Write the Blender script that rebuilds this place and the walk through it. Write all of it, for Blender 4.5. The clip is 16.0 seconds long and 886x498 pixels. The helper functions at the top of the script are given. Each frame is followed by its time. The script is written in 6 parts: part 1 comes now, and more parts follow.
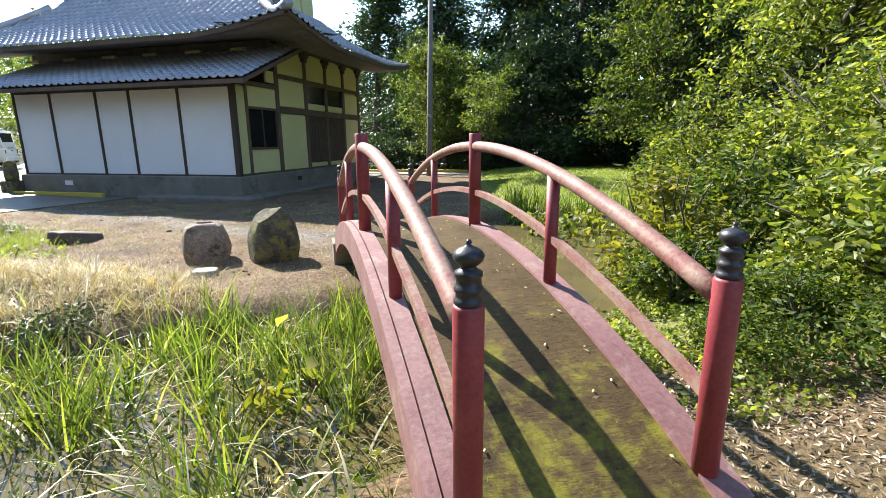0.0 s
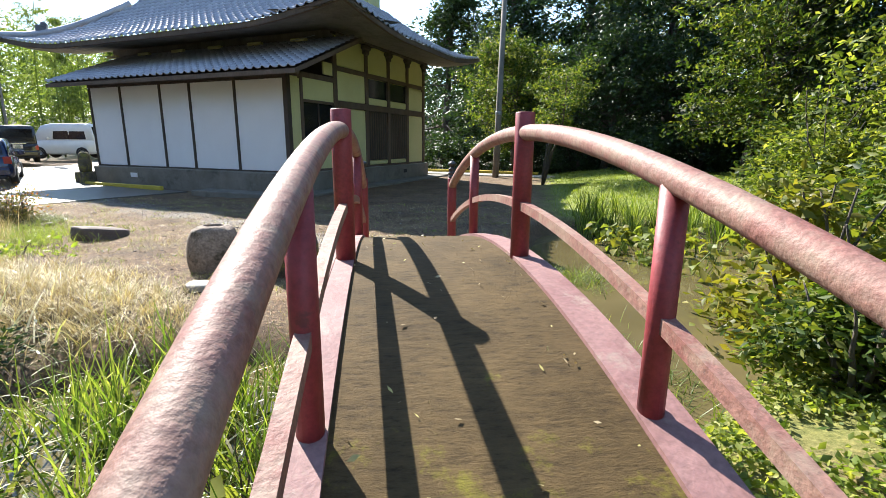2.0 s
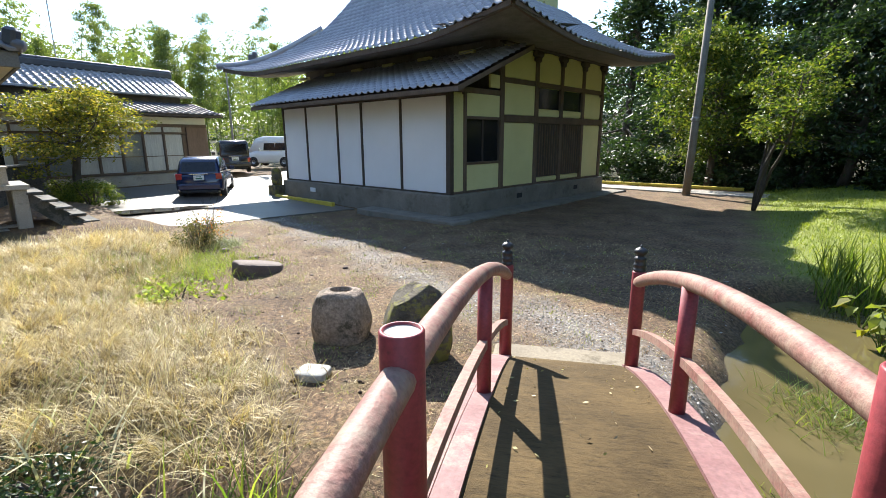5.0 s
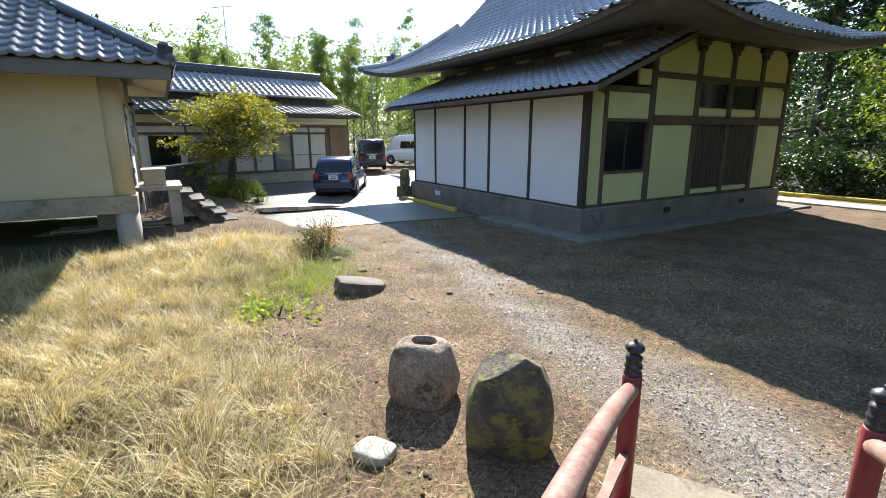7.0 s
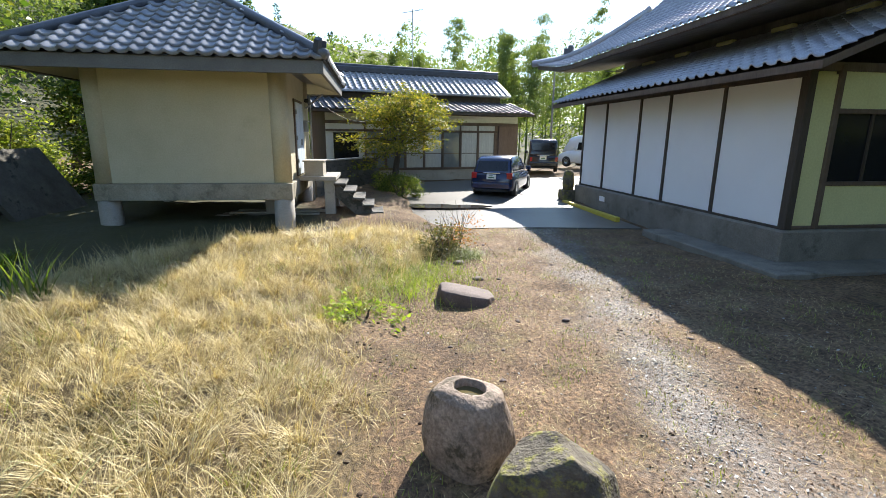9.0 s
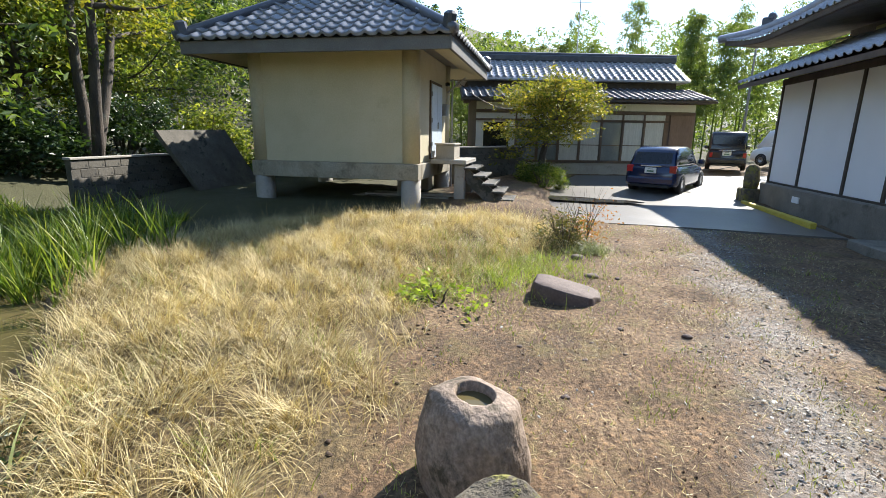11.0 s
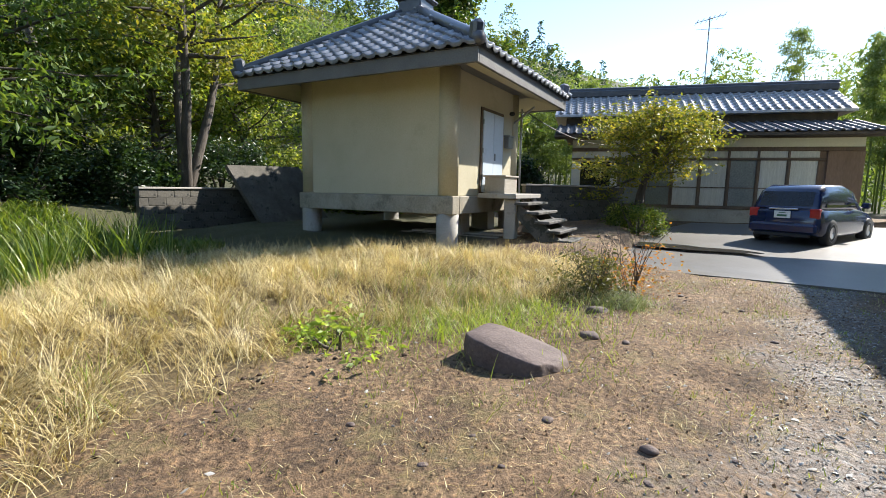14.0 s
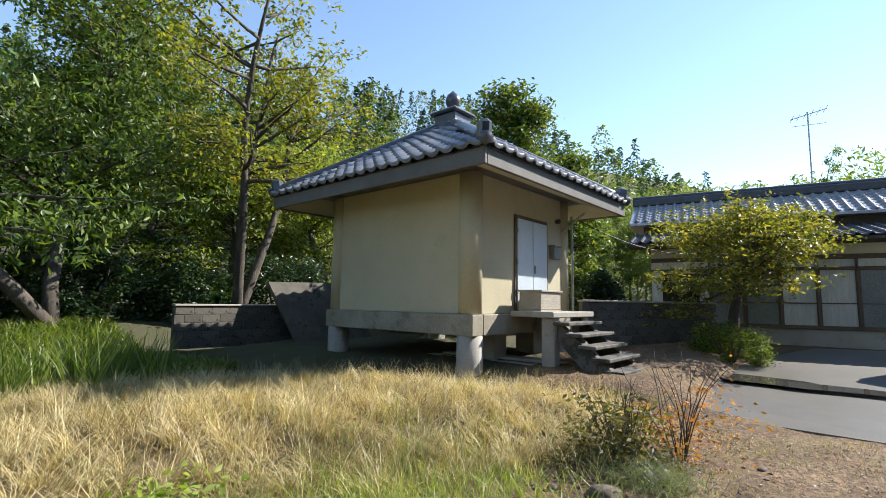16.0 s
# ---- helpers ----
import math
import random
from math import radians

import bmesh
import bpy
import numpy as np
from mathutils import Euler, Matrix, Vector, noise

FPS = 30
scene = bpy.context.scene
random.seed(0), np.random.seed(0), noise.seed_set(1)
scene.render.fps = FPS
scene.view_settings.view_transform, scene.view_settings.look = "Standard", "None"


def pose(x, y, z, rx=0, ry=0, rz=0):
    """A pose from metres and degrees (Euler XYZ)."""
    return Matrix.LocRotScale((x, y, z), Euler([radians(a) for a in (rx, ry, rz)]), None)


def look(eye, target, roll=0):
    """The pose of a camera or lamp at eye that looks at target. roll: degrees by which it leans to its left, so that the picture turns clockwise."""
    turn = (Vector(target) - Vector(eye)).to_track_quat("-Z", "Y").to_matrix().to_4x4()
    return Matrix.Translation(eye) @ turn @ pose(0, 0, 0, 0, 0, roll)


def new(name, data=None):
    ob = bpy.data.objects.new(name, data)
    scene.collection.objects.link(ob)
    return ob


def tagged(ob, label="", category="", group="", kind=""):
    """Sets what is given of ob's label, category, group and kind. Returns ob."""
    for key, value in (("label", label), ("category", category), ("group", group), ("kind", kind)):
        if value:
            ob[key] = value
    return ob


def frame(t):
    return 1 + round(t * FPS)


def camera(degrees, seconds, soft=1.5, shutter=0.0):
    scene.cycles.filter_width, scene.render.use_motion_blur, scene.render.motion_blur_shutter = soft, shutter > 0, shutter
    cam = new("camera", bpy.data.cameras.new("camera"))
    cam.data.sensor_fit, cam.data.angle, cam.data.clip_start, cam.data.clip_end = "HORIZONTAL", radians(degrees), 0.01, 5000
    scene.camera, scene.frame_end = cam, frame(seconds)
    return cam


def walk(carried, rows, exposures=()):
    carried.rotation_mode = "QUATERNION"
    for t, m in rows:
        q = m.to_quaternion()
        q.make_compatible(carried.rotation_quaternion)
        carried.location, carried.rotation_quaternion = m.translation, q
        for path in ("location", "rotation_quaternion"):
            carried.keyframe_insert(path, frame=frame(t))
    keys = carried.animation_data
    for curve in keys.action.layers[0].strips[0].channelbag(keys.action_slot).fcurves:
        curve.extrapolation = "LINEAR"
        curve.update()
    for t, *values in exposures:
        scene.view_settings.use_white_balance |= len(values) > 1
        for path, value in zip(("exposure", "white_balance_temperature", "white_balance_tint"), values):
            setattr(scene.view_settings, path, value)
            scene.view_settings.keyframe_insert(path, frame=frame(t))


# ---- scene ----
# ---- camera: seconds, x, y, z, yaw, pitch, roll ----
cam = camera(85.5, 16.0, soft=0.85)
PATH = [
    (0, 0.342, 0.221, 1.556, 2.65, -12.67, -0.45),
    (0.5, 0.419, 0.444, 1.498, 0.32, -12.58, 0.09),
    (1, 0.542, 0.823, 1.523, 1.83, -12.86, 0.09),
    (1.5, 0.599, 1.233, 1.476, 5.31, -12.62, 0.29),
    (2, 0.505, 1.686, 1.463, 11.04, -12.55, 0.49),
    (2.5, 0.414, 2.080, 1.651, 15.91, -13.09, -0.06),
    (3, 0.503, 2.318, 1.748, 21.55, -12.91, 0.04),
    (5.5, -0.021, 3.386, 2.111, 34.52, -13.10, -0.42),
    (6, -0.130, 3.590, 2.215, 39.27, -13.36, -0.43),
    (6.5, -0.189, 3.910, 2.254, 42.48, -13.41, -0.59),
    (7, -0.310, 4.255, 2.250, 47.25, -13.37, -0.17),
    (7.5, -0.475, 4.682, 2.211, 52.68, -13.18, 0.01),
    (8, -0.602, 4.977, 2.135, 57.41, -12.94, 0.15),
    (8.5, -0.603, 5.333, 2.145, 65.59, -13.18, 0.63),
    (9, -0.682, 5.627, 2.096, 69.10, -13.13, 0.56),
    (9.5, -0.727, 5.879, 2.027, 74.83, -13.17, 0.91),
    (10, -0.868, 6.059, 2.007, 80.05, -13.44, 0.95),
    (12.5, -1.860, 7.840, 1.245, 96.85, -12.90, 1.05),
    (13, -2.190, 8.150, 1.235, 98.00, -12.92, 1.00),
    (13.5, -2.434, 8.343, 1.256, 101.81, -11.70, 1.05),
    (14, -2.774, 8.621, 1.250, 106.01, -7.29, 1.05),
    (14.5, -3.290, 8.989, 1.243, 109.43, -0.93, 1.20),
    (15, -3.645, 9.169, 1.226, 113.85, 5.50, 1.14),
    (15.5, -4.064, 9.291, 1.250, 117.63, 6.24, 0.94),
    (16, -4.467, 9.524, 1.286, 118.27, 6.31, 0.94),
]
walk(cam, [(t, pose(x, y, z, 0, 0, yaw) @ pose(0, 0, 0, 90 + pitch) @ pose(0, 0, 0, 0, 0, roll))
           for t, x, y, z, yaw, pitch, roll in PATH],
     exposures=[(0.0, 1.74), (1.5, 1.8), (2.0, 1.7), (3.0, 1.6), (6.0, 1.63), (9.5, 1.58), (12.5, 1.4), (14.0, 1.44), (15.0, 1.22), (16.0, 1.26)])
# ---- world and sun ----
SUN_YAW, SUN_EL = 48.0, 38.5
world = bpy.data.worlds.new("sky_world")
scene.world = world
world.use_nodes = True
wn = world.node_tree
wn.nodes.clear()
sky = wn.nodes.new("ShaderNodeTexSky")
sky.sky_type = 'NISHITA'
sky.sun_disc = False
sky.sun_elevation, sky.sun_rotation = radians(SUN_EL), radians(360 - SUN_YAW)
sky.air_density, sky.dust_density, sky.ozone_density = 1.05, 0.0, 1.25
wbg = wn.nodes.new("ShaderNodeBackground")
wbg.inputs[1].default_value = 0.12
wout = wn.nodes.new("ShaderNodeOutputWorld")
wn.links.new(sky.outputs[0], wbg.inputs[0])
wn.links.new(wbg.outputs[0], wout.inputs[0])
sun_data = bpy.data.lights.new("sun", 'SUN')
sun_data.energy, sun_data.angle, sun_data.color = 4.6, radians(0.5), (1.0, 0.945, 0.86)
sun = new("sun", sun_data)
a, e = radians(SUN_YAW), radians(SUN_EL)
sun.matrix_world = look((-math.sin(a) * 60, 60 * math.cos(a), 60 * math.tan(e)), (0, 0, 0))
# ---- mesh helpers ----
def smooth(a, b, v):
    t = np.clip((np.asarray(v, float) - a) / (b - a), 0, 1)
    return t * t * (3 - 2 * t)


class Geo:
    """Collects vertices and faces of one mesh."""

    def __init__(self):
        self.v, self.f, self.n = [], [], 0

    def add(self, verts, faces, m=None):
        verts = np.asarray(verts, float).reshape(-1, 3)
        if m is not None:
            a = np.array(m)
            verts = verts @ a[:3, :3].T + a[:3, 3]
        self.v.append(verts)
        self.f += [tuple(int(i) + self.n for i in f) for f in faces]
        self.n += len(verts)
        return self

    def box(self, x0, y0, z0, x1, y1, z1, m=None, b=0.0):
        """A box from corner to corner, with its edges cut by b."""
        if b <= 0:
            v = [(x, y, z) for z in (z0, z1) for x, y in ((x0, y0), (x1, y0), (x1, y1), (x0, y1))]
            f = [(3, 2, 1, 0), (4, 5, 6, 7), (0, 1, 5, 4), (1, 2, 6, 5), (2, 3, 7, 6), (3, 0, 4, 7)]
            return self.add(v, f, m)
        v, f = [], []
        for z, k in ((z0, b), (z0 + b, 0), (z1 - b, 0), (z1, b)):
            c = b if k == 0 else b * 1.6
            for x, y in ((x0 + c, y0 + k), (x1 - c, y0 + k), (x1 - k, y0 + c), (x1 - k, y1 - c),
                         (x1 - c, y1 - k), (x0 + c, y1 - k), (x0 + k, y1 - c), (x0 + k, y0 + c)):
                v.append((x, y, z))
        for i in range(3):
            for j in range(8):
                f.append((i * 8 + j, i * 8 + (j + 1) % 8, i * 8 + 8 + (j + 1) % 8, i * 8 + 8 + j))
        f += [tuple(range(7, -1, -1)), tuple(range(24, 32))]
        return self.add(v, f, m)

    def lathe(self, profile, seg=16, m=None):
        """A turned shape from (radius, height) pairs."""
        v, f = [], []
        for r, z in profile:
            for j in range(seg):
                a = 2 * math.pi * j / seg
                v.append((r * math.cos(a), r * math.sin(a), z))
        for i in range(len(profile) - 1):
            for j in range(seg):
                k = (j + 1) % seg
                f.append((i * seg + j, i * seg + k, (i + 1) * seg + k, (i + 1) * seg + j))
        f += [tuple(range(seg - 1, -1, -1)), tuple(range((len(profile) - 1) * seg, len(profile) * seg))]
        return self.add(v, f, m)

    def tube(self, pts, radii, seg=8, m=None):
        """A tube along a line of points."""
        pts = [Vector(p) for p in pts]
        if not hasattr(radii, "__len__"):
            radii = [radii] * len(pts)
        v, f = [], []
        side = None
        for i, p in enumerate(pts):
            d = (pts[min(i + 1, len(pts) - 1)] - pts[max(i - 1, 0)]).normalized()
            if side is None:
                side = d.cross(Vector((0, 0, 1)) if abs(d.z) < 0.9 else Vector((1, 0, 0))).normalized()
            side = (side - d * side.dot(d)).normalized()
            up = d.cross(side)
            for j in range(seg):
                a = 2 * math.pi * j / seg
                v.append(p + (side * math.cos(a) + up * math.sin(a)) * radii[i])
        for i in range(len(pts) - 1):
            for j in range(seg):
                k = (j + 1) % seg
                f.append((i * seg + j, i * seg + k, (i + 1) * seg + k, (i + 1) * seg + j))
        f += [tuple(range(seg - 1, -1, -1)), tuple(range((len(pts) - 1) * seg, len(pts) * seg))]
        return self.add([tuple(q) for q in v], f, m)

    def prism(self, outline, lo, hi, m=None):
        """An outline in x, y drawn out in z from lo to hi (counter-clockwise)."""
        n = len(outline)
        v = [(x, y, lo) for x, y in outline] + [(x, y, hi) for x, y in outline]
        f = [tuple(range(n - 1, -1, -1)), tuple(range(n, 2 * n))]
        f += [(j, (j + 1) % n, n + (j + 1) % n, n + j) for j in range(n)]
        return self.add(v, f, m)

    def mesh(self, name, material, flat=True):
        me = bpy.data.meshes.new(name)
        me.from_pydata(np.concatenate(self.v).tolist() if self.v else [], [], self.f)
        me.materials.append(material)
        if not flat:
            me.shade_smooth()
        me.update()
        return me


def part(name, geo, material, parent=None, label="", flat=True):
    ob = new(name, geo.mesh(name, material, flat))
    ob.parent = parent
    if label:
        ob["label"] = label
    return ob


def thing(name, m, label, category, group="", kind=""):
    ob = new(name)
    ob.empty_display_size = 0.2
    ob.matrix_world = m
    return tagged(ob, label, category, group, kind)


def fan_mesh(name, material, verts, faces):
    """A large mesh from arrays: verts (n, 3), faces (k, 3 or 4)."""
    me = bpy.data.meshes.new(name)
    verts, faces = np.asarray(verts, np.float32), np.asarray(faces, np.int32)
    k = faces.shape[1]
    me.vertices.add(len(verts))
    me.vertices.foreach_set("co", verts.ravel())
    me.loops.add(faces.size)
    me.loops.foreach_set("vertex_index", faces.ravel())
    me.polygons.add(len(faces))
    me.polygons.foreach_set("loop_start", np.arange(0, faces.size, k, dtype=np.int32))
    me.polygons.foreach_set("loop_total", np.full(len(faces), k, dtype=np.int32))
    me.materials.append(material)
    me.update(calc_edges=True)
    return me


# ---- materials ----
def nodes_of(name):
    m = bpy.data.materials.new(name)
    m.use_nodes = True
    t = m.node_tree
    return m, t, t.nodes["Principled BSDF"]


def noise_node(t, scale, detail=4.0, rough=0.6, coords="Object", stretch=(1, 1, 1)):
    co = t.nodes.new("ShaderNodeTexCoord")
    mp = t.nodes.new("ShaderNodeMapping")
    mp.inputs["Scale"].default_value = stretch
    t.links.new(co.outputs[coords], mp.inputs[0])
    n = t.nodes.new("ShaderNodeTexNoise")
    n.inputs["Scale"].default_value, n.inputs["Detail"].default_value, n.inputs["Roughness"].default_value = scale, detail, rough
    t.links.new(mp.outputs[0], n.inputs[0])
    return n


def ramp_node(t, source, stops):
    r = t.nodes.new("ShaderNodeValToRGB")
    el = r.color_ramp.elements
    while len(el) < len(stops):
        el.new(0.5)
    for e_, (p_, c_) in zip(el, stops):
        e_.position = p_
        e_.color = (*c_, 1)
    t.links.new(source, r.inputs[0])
    return r


def mix_node(t, fac, a_, b_, mode='MIX'):
    m = t.nodes.new("ShaderNodeMix")
    m.data_type, m.blend_type = 'RGBA', mode
    for sock, v in ((m.inputs["Factor"], fac), (m.inputs["A"], a_), (m.inputs["B"], b_)):
        if hasattr(v, "links"):
            t.links.new(v, sock)
        elif hasattr(v, "__len__"):
            sock.default_value = (*v, 1)
        else:
            sock.default_value = v
    return m.outputs["Result"]


def surface(name, c1, c2, scale=3.0, rough=0.8, fine=40.0, bump=0.3, dist=0.01, patch=None, patch_scale=1.2, patch_at=0.58,
            stretch=(1, 1, 1), metal=0.0, vary=0.0, spec=0.5, coords="Object", sharp=0.06, tone=0.2):
    """A paint, stone or wood: two colours mixed by a coarse noise, fine grain in tone and relief, and stains of a third colour."""
    m, t, b = nodes_of(name)
    n1 = noise_node(t, scale, 5, 0.65, coords, stretch)
    col = ramp_node(t, n1.outputs[0], [(0.3, c1), (0.7, c2)]).outputs[0]
    n2 = noise_node(t, fine, 3, 0.6, coords, stretch)
    grain = ramp_node(t, n2.outputs[0], [(0.25, (1 - 1.4 * tone,) * 3), (0.75, (1 + 0.75 * tone,) * 3)]).outputs[0]
    col = mix_node(t, 1.0, col, grain, 'MULTIPLY')
    if patch:
        n3 = noise_node(t, patch_scale, 8, 0.72, coords)
        f3 = ramp_node(t, n3.outputs[0], [(patch_at, (0, 0, 0)), (patch_at + sharp, (1, 1, 1))]).outputs[0]
        col = mix_node(t, f3, col, patch)
    if vary:
        oi = t.nodes.new("ShaderNodeObjectInfo")
        v = ramp_node(t, oi.outputs["Random"], [(0, (1 - vary,) * 3), (1, (1 + vary,) * 3)]).outputs[0]
        col = mix_node(t, 1.0, col, v, 'MULTIPLY')
    t.links.new(col, b.inputs["Base Color"])
    b.inputs["Roughness"].default_value, b.inputs["Metallic"].default_value = rough, metal
    b.inputs["Specular IOR Level"].default_value = spec
    bp = t.nodes.new("ShaderNodeBump")
    bp.inputs["Strength"].default_value, bp.inputs["Distance"].default_value = bump, dist
    t.links.new(n2.outputs[0], bp.inputs["Height"])
    t.links.new(bp.outputs[0], b.inputs["Normal"])
    return m


def leaf_material(name, colours, rough=0.45, through_=0.45, spec=0.4, warm_by=(1.5, 1.5, 0.55)):
    """Leaves: each island has its own tone, and light shines through."""
    m, t, b = nodes_of(name)
    g = t.nodes.new("ShaderNodeNewGeometry")
    stops = [(i / max(1, len(colours) - 1), c) for i, c in enumerate(colours)]
    col = ramp_node(t, g.outputs["Random Per Island"], stops).outputs[0]
    n = noise_node(t, 0.8, 3, 0.6)
    tone = ramp_node(t, n.outputs[0], [(0.3, (0.75,) * 3), (0.7, (1.2,) * 3)]).outputs[0]
    col = mix_node(t, 1.0, col, tone, 'MULTIPLY')
    t.links.new(col, b.inputs["Base Color"])
    b.inputs["Roughness"].default_value = rough
    b.inputs["Specular IOR Level"].default_value = spec
    tr = t.nodes.new("ShaderNodeBsdfTranslucent")
    warm = mix_node(t, 1.0, col, warm_by, 'MULTIPLY')
    t.links.new(warm, tr.inputs[0])
    mx = t.nodes.new("ShaderNodeMixShader")
    mx.inputs[0].default_value = through_
    t.links.new(b.outputs[0], mx.inputs[1])
    t.links.new(tr.outputs[0], mx.inputs[2])
    t.links.new(mx.outputs[0], t.nodes["Material Output"].inputs[0])
    return m


RED = surface("red_paint", (0.22, 0.03, 0.04), (0.31, 0.052, 0.06), 5, 0.5, 60, 0.25, 0.004, patch=(0.13, 0.028, 0.032), patch_scale=7, patch_at=0.62)
RED_WORN = surface("worn_red_paint", (0.25, 0.1, 0.085), (0.32, 0.2, 0.16), 4, 0.62, 60, 0.5, 0.005, patch=(0.33, 0.26, 0.195), patch_scale=11, patch_at=0.46, sharp=0.3, tone=0.3, spec=0.35)
RED_LEDGE = surface("faded_red_concrete", (0.19, 0.085, 0.085), (0.3, 0.17, 0.16), 3, 0.7, 45, 0.4, 0.006, patch=(0.3, 0.225, 0.19), patch_scale=5, patch_at=0.55, sharp=0.12)
IRON = surface("black_finial_paint", (0.018, 0.018, 0.02), (0.04, 0.04, 0.045), 14, 0.42, 60, 0.3, 0.004, patch=(0.11, 0.1, 0.09), patch_scale=14, patch_at=0.66)
WHITE_WALL = surface("white_board", (0.76, 0.77, 0.79), (0.82, 0.83, 0.85), 0.7, 0.6, 60, 0.03, 0.002, tone=0.03)
PLASTER = surface("cream_plaster", (0.6, 0.57, 0.27), (0.68, 0.65, 0.33), 0.9, 0.9, 30, 0.15, 0.003, tone=0.08, patch=(0.52, 0.51, 0.27), patch_scale=1.3, patch_at=0.58, sharp=0.2)
SHED_WALL = surface("shed_plaster", (0.45, 0.405, 0.275), (0.535, 0.485, 0.35), 0.8, 0.9, 35, 0.2, 0.004, tone=0.08, patch=(0.36, 0.31, 0.2), patch_scale=0.9, patch_at=0.56, sharp=0.25)
DARK_WOOD = surface("dark_timber", (0.045, 0.033, 0.026), (0.085, 0.065, 0.05), 3, 0.75, 40, 0.4, 0.006, stretch=(1, 1, 0.15))
BROWN_WOOD = surface("brown_timber", (0.09, 0.06, 0.042), (0.15, 0.105, 0.075), 3, 0.7, 40, 0.4, 0.006, stretch=(1, 1, 0.2))
CONCRETE = surface("concrete", (0.3, 0.28, 0.25), (0.4, 0.38, 0.34), 1.2, 0.85, 50, 0.3, 0.005, patch=(0.17, 0.155, 0.13), patch_scale=2.2, patch_at=0.56, sharp=0.18)
WET_CONCRETE = surface("damp_concrete", (0.1, 0.093, 0.083), (0.16, 0.149, 0.134), 0.5, 0.42, 60, 0.25, 0.004, patch=(0.13, 0.125, 0.12), patch_scale=0.35, patch_at=0.52, sharp=0.1)
FOUNDATION = surface("stained_foundation", (0.15, 0.135, 0.11), (0.25, 0.23, 0.195), 1.5, 0.85, 45, 0.3, 0.005, patch=(0.09, 0.085, 0.065), patch_scale=2.0, patch_at=0.55, sharp=0.15)
WORN = surface("worn_tan_concrete", (0.2, 0.165, 0.115), (0.31, 0.265, 0.19), 3, 0.85, 45, 0.4, 0.006, patch=(0.13, 0.105, 0.07), patch_scale=3, patch_at=0.55, sharp=0.1)
TILE = surface("grey_roof_tile", (0.055, 0.06, 0.075), (0.1, 0.105, 0.125), 4, 0.3, 60, 0.15, 0.003, vary=0.25, spec=0.6)
TILE_LIGHT = surface("weathered_roof_tile", (0.15, 0.155, 0.175), (0.26, 0.265, 0.285), 5, 0.34, 60, 0.2, 0.003, vary=0.3)
HALL_TILE = surface("hall_roof_tile", (0.3, 0.3, 0.335), (0.44, 0.44, 0.475), 2, 0.42, 40, 0.15, 0.003, spec=0.9, metal=0.3)
GREY_TIMBER = surface("weathered_grey_timber", (0.13, 0.115, 0.1), (0.22, 0.2, 0.18), 3, 0.8, 40, 0.4, 0.006, stretch=(1, 1, 0.2))
ROCK = surface("mossy_stone", (0.045, 0.038, 0.03), (0.17, 0.145, 0.105), 7, 0.92, 30, 1.0, 0.02, patch=(0.2, 0.185, 0.05), patch_scale=6, patch_at=0.5, sharp=0.07)
STONE = surface("pale_stone", (0.19, 0.14, 0.105), (0.37, 0.285, 0.22), 5, 0.85, 40, 0.7, 0.012, patch=(0.07, 0.058, 0.036), patch_scale=4.2, patch_at=0.53, sharp=0.1, tone=0.3)
BROWN_ROCK = surface("brown_rock", (0.085, 0.06, 0.052), (0.15, 0.11, 0.097), 3, 0.8, 40, 0.6, 0.01, patch=(0.26, 0.23, 0.2), patch_scale=5, patch_at=0.64)
GLASS_DARK = surface("dark_window_pane", (0.012, 0.013, 0.015), (0.02, 0.021, 0.024), 1, 0.12, 20, 0.02, 0.001)
STEEL_DOOR = surface("pale_blue_steel", (0.5, 0.58, 0.66), (0.56, 0.63, 0.7), 1.2, 0.45, 60, 0.05, 0.001, patch=(0.4, 0.42, 0.43), patch_scale=4, patch_at=0.68)
GREY_METAL = surface("grey_metal", (0.3, 0.31, 0.32), (0.4, 0.41, 0.42), 5, 0.4, 60, 0.1, 0.002, metal=0.7)
BARK = surface("bark", (0.05, 0.042, 0.034), (0.12, 0.1, 0.082), 6, 0.95, 50, 0.9, 0.02, stretch=(1, 1, 0.25), patch=(0.16, 0.16, 0.12), patch_scale=5, patch_at=0.62)
BLACK = surface("black_rubber", (0.012, 0.012, 0.013), (0.025, 0.025, 0.026), 9, 0.7, 60, 0.1, 0.002)
LEAF_GREEN = leaf_material("leaf_green", [(0.025, 0.055, 0.012), (0.075, 0.12, 0.024), (0.2, 0.22, 0.055)], 0.48, 0.45, 0.25)
LEAF_MAPLE = leaf_material("leaf_maple", [(0.06, 0.085, 0.02), (0.17, 0.18, 0.035), (0.34, 0.27, 0.06)], 0.5, 0.45, 0.3)
LEAF_DARK = leaf_material("leaf_dark", [(0.018, 0.04, 0.018), (0.03, 0.06, 0.022), (0.045, 0.08, 0.028)], 0.4, 0.3)
LEAF_GLOSSY = leaf_material("leaf_glossy", [(0.06, 0.11, 0.025), (0.11, 0.17, 0.04), (0.17, 0.22, 0.06)], 0.4, 0.45, 0.4)
LEAF_OLIVE = leaf_material("leaf_olive", [(0.07, 0.075, 0.03), (0.11, 0.115, 0.045), (0.19, 0.16, 0.08)], 0.55, 0.4)
LEAF_LIME = leaf_material("leaf_lime", [(0.15, 0.24, 0.04), (0.26, 0.35, 0.07), (0.38, 0.44, 0.13)], 0.5, 0.5)
LEAF_LIGHT = leaf_material("leaf_light", [(0.055, 0.095, 0.018), (0.16, 0.21, 0.04), (0.36, 0.37, 0.11)], 0.5, 0.5)
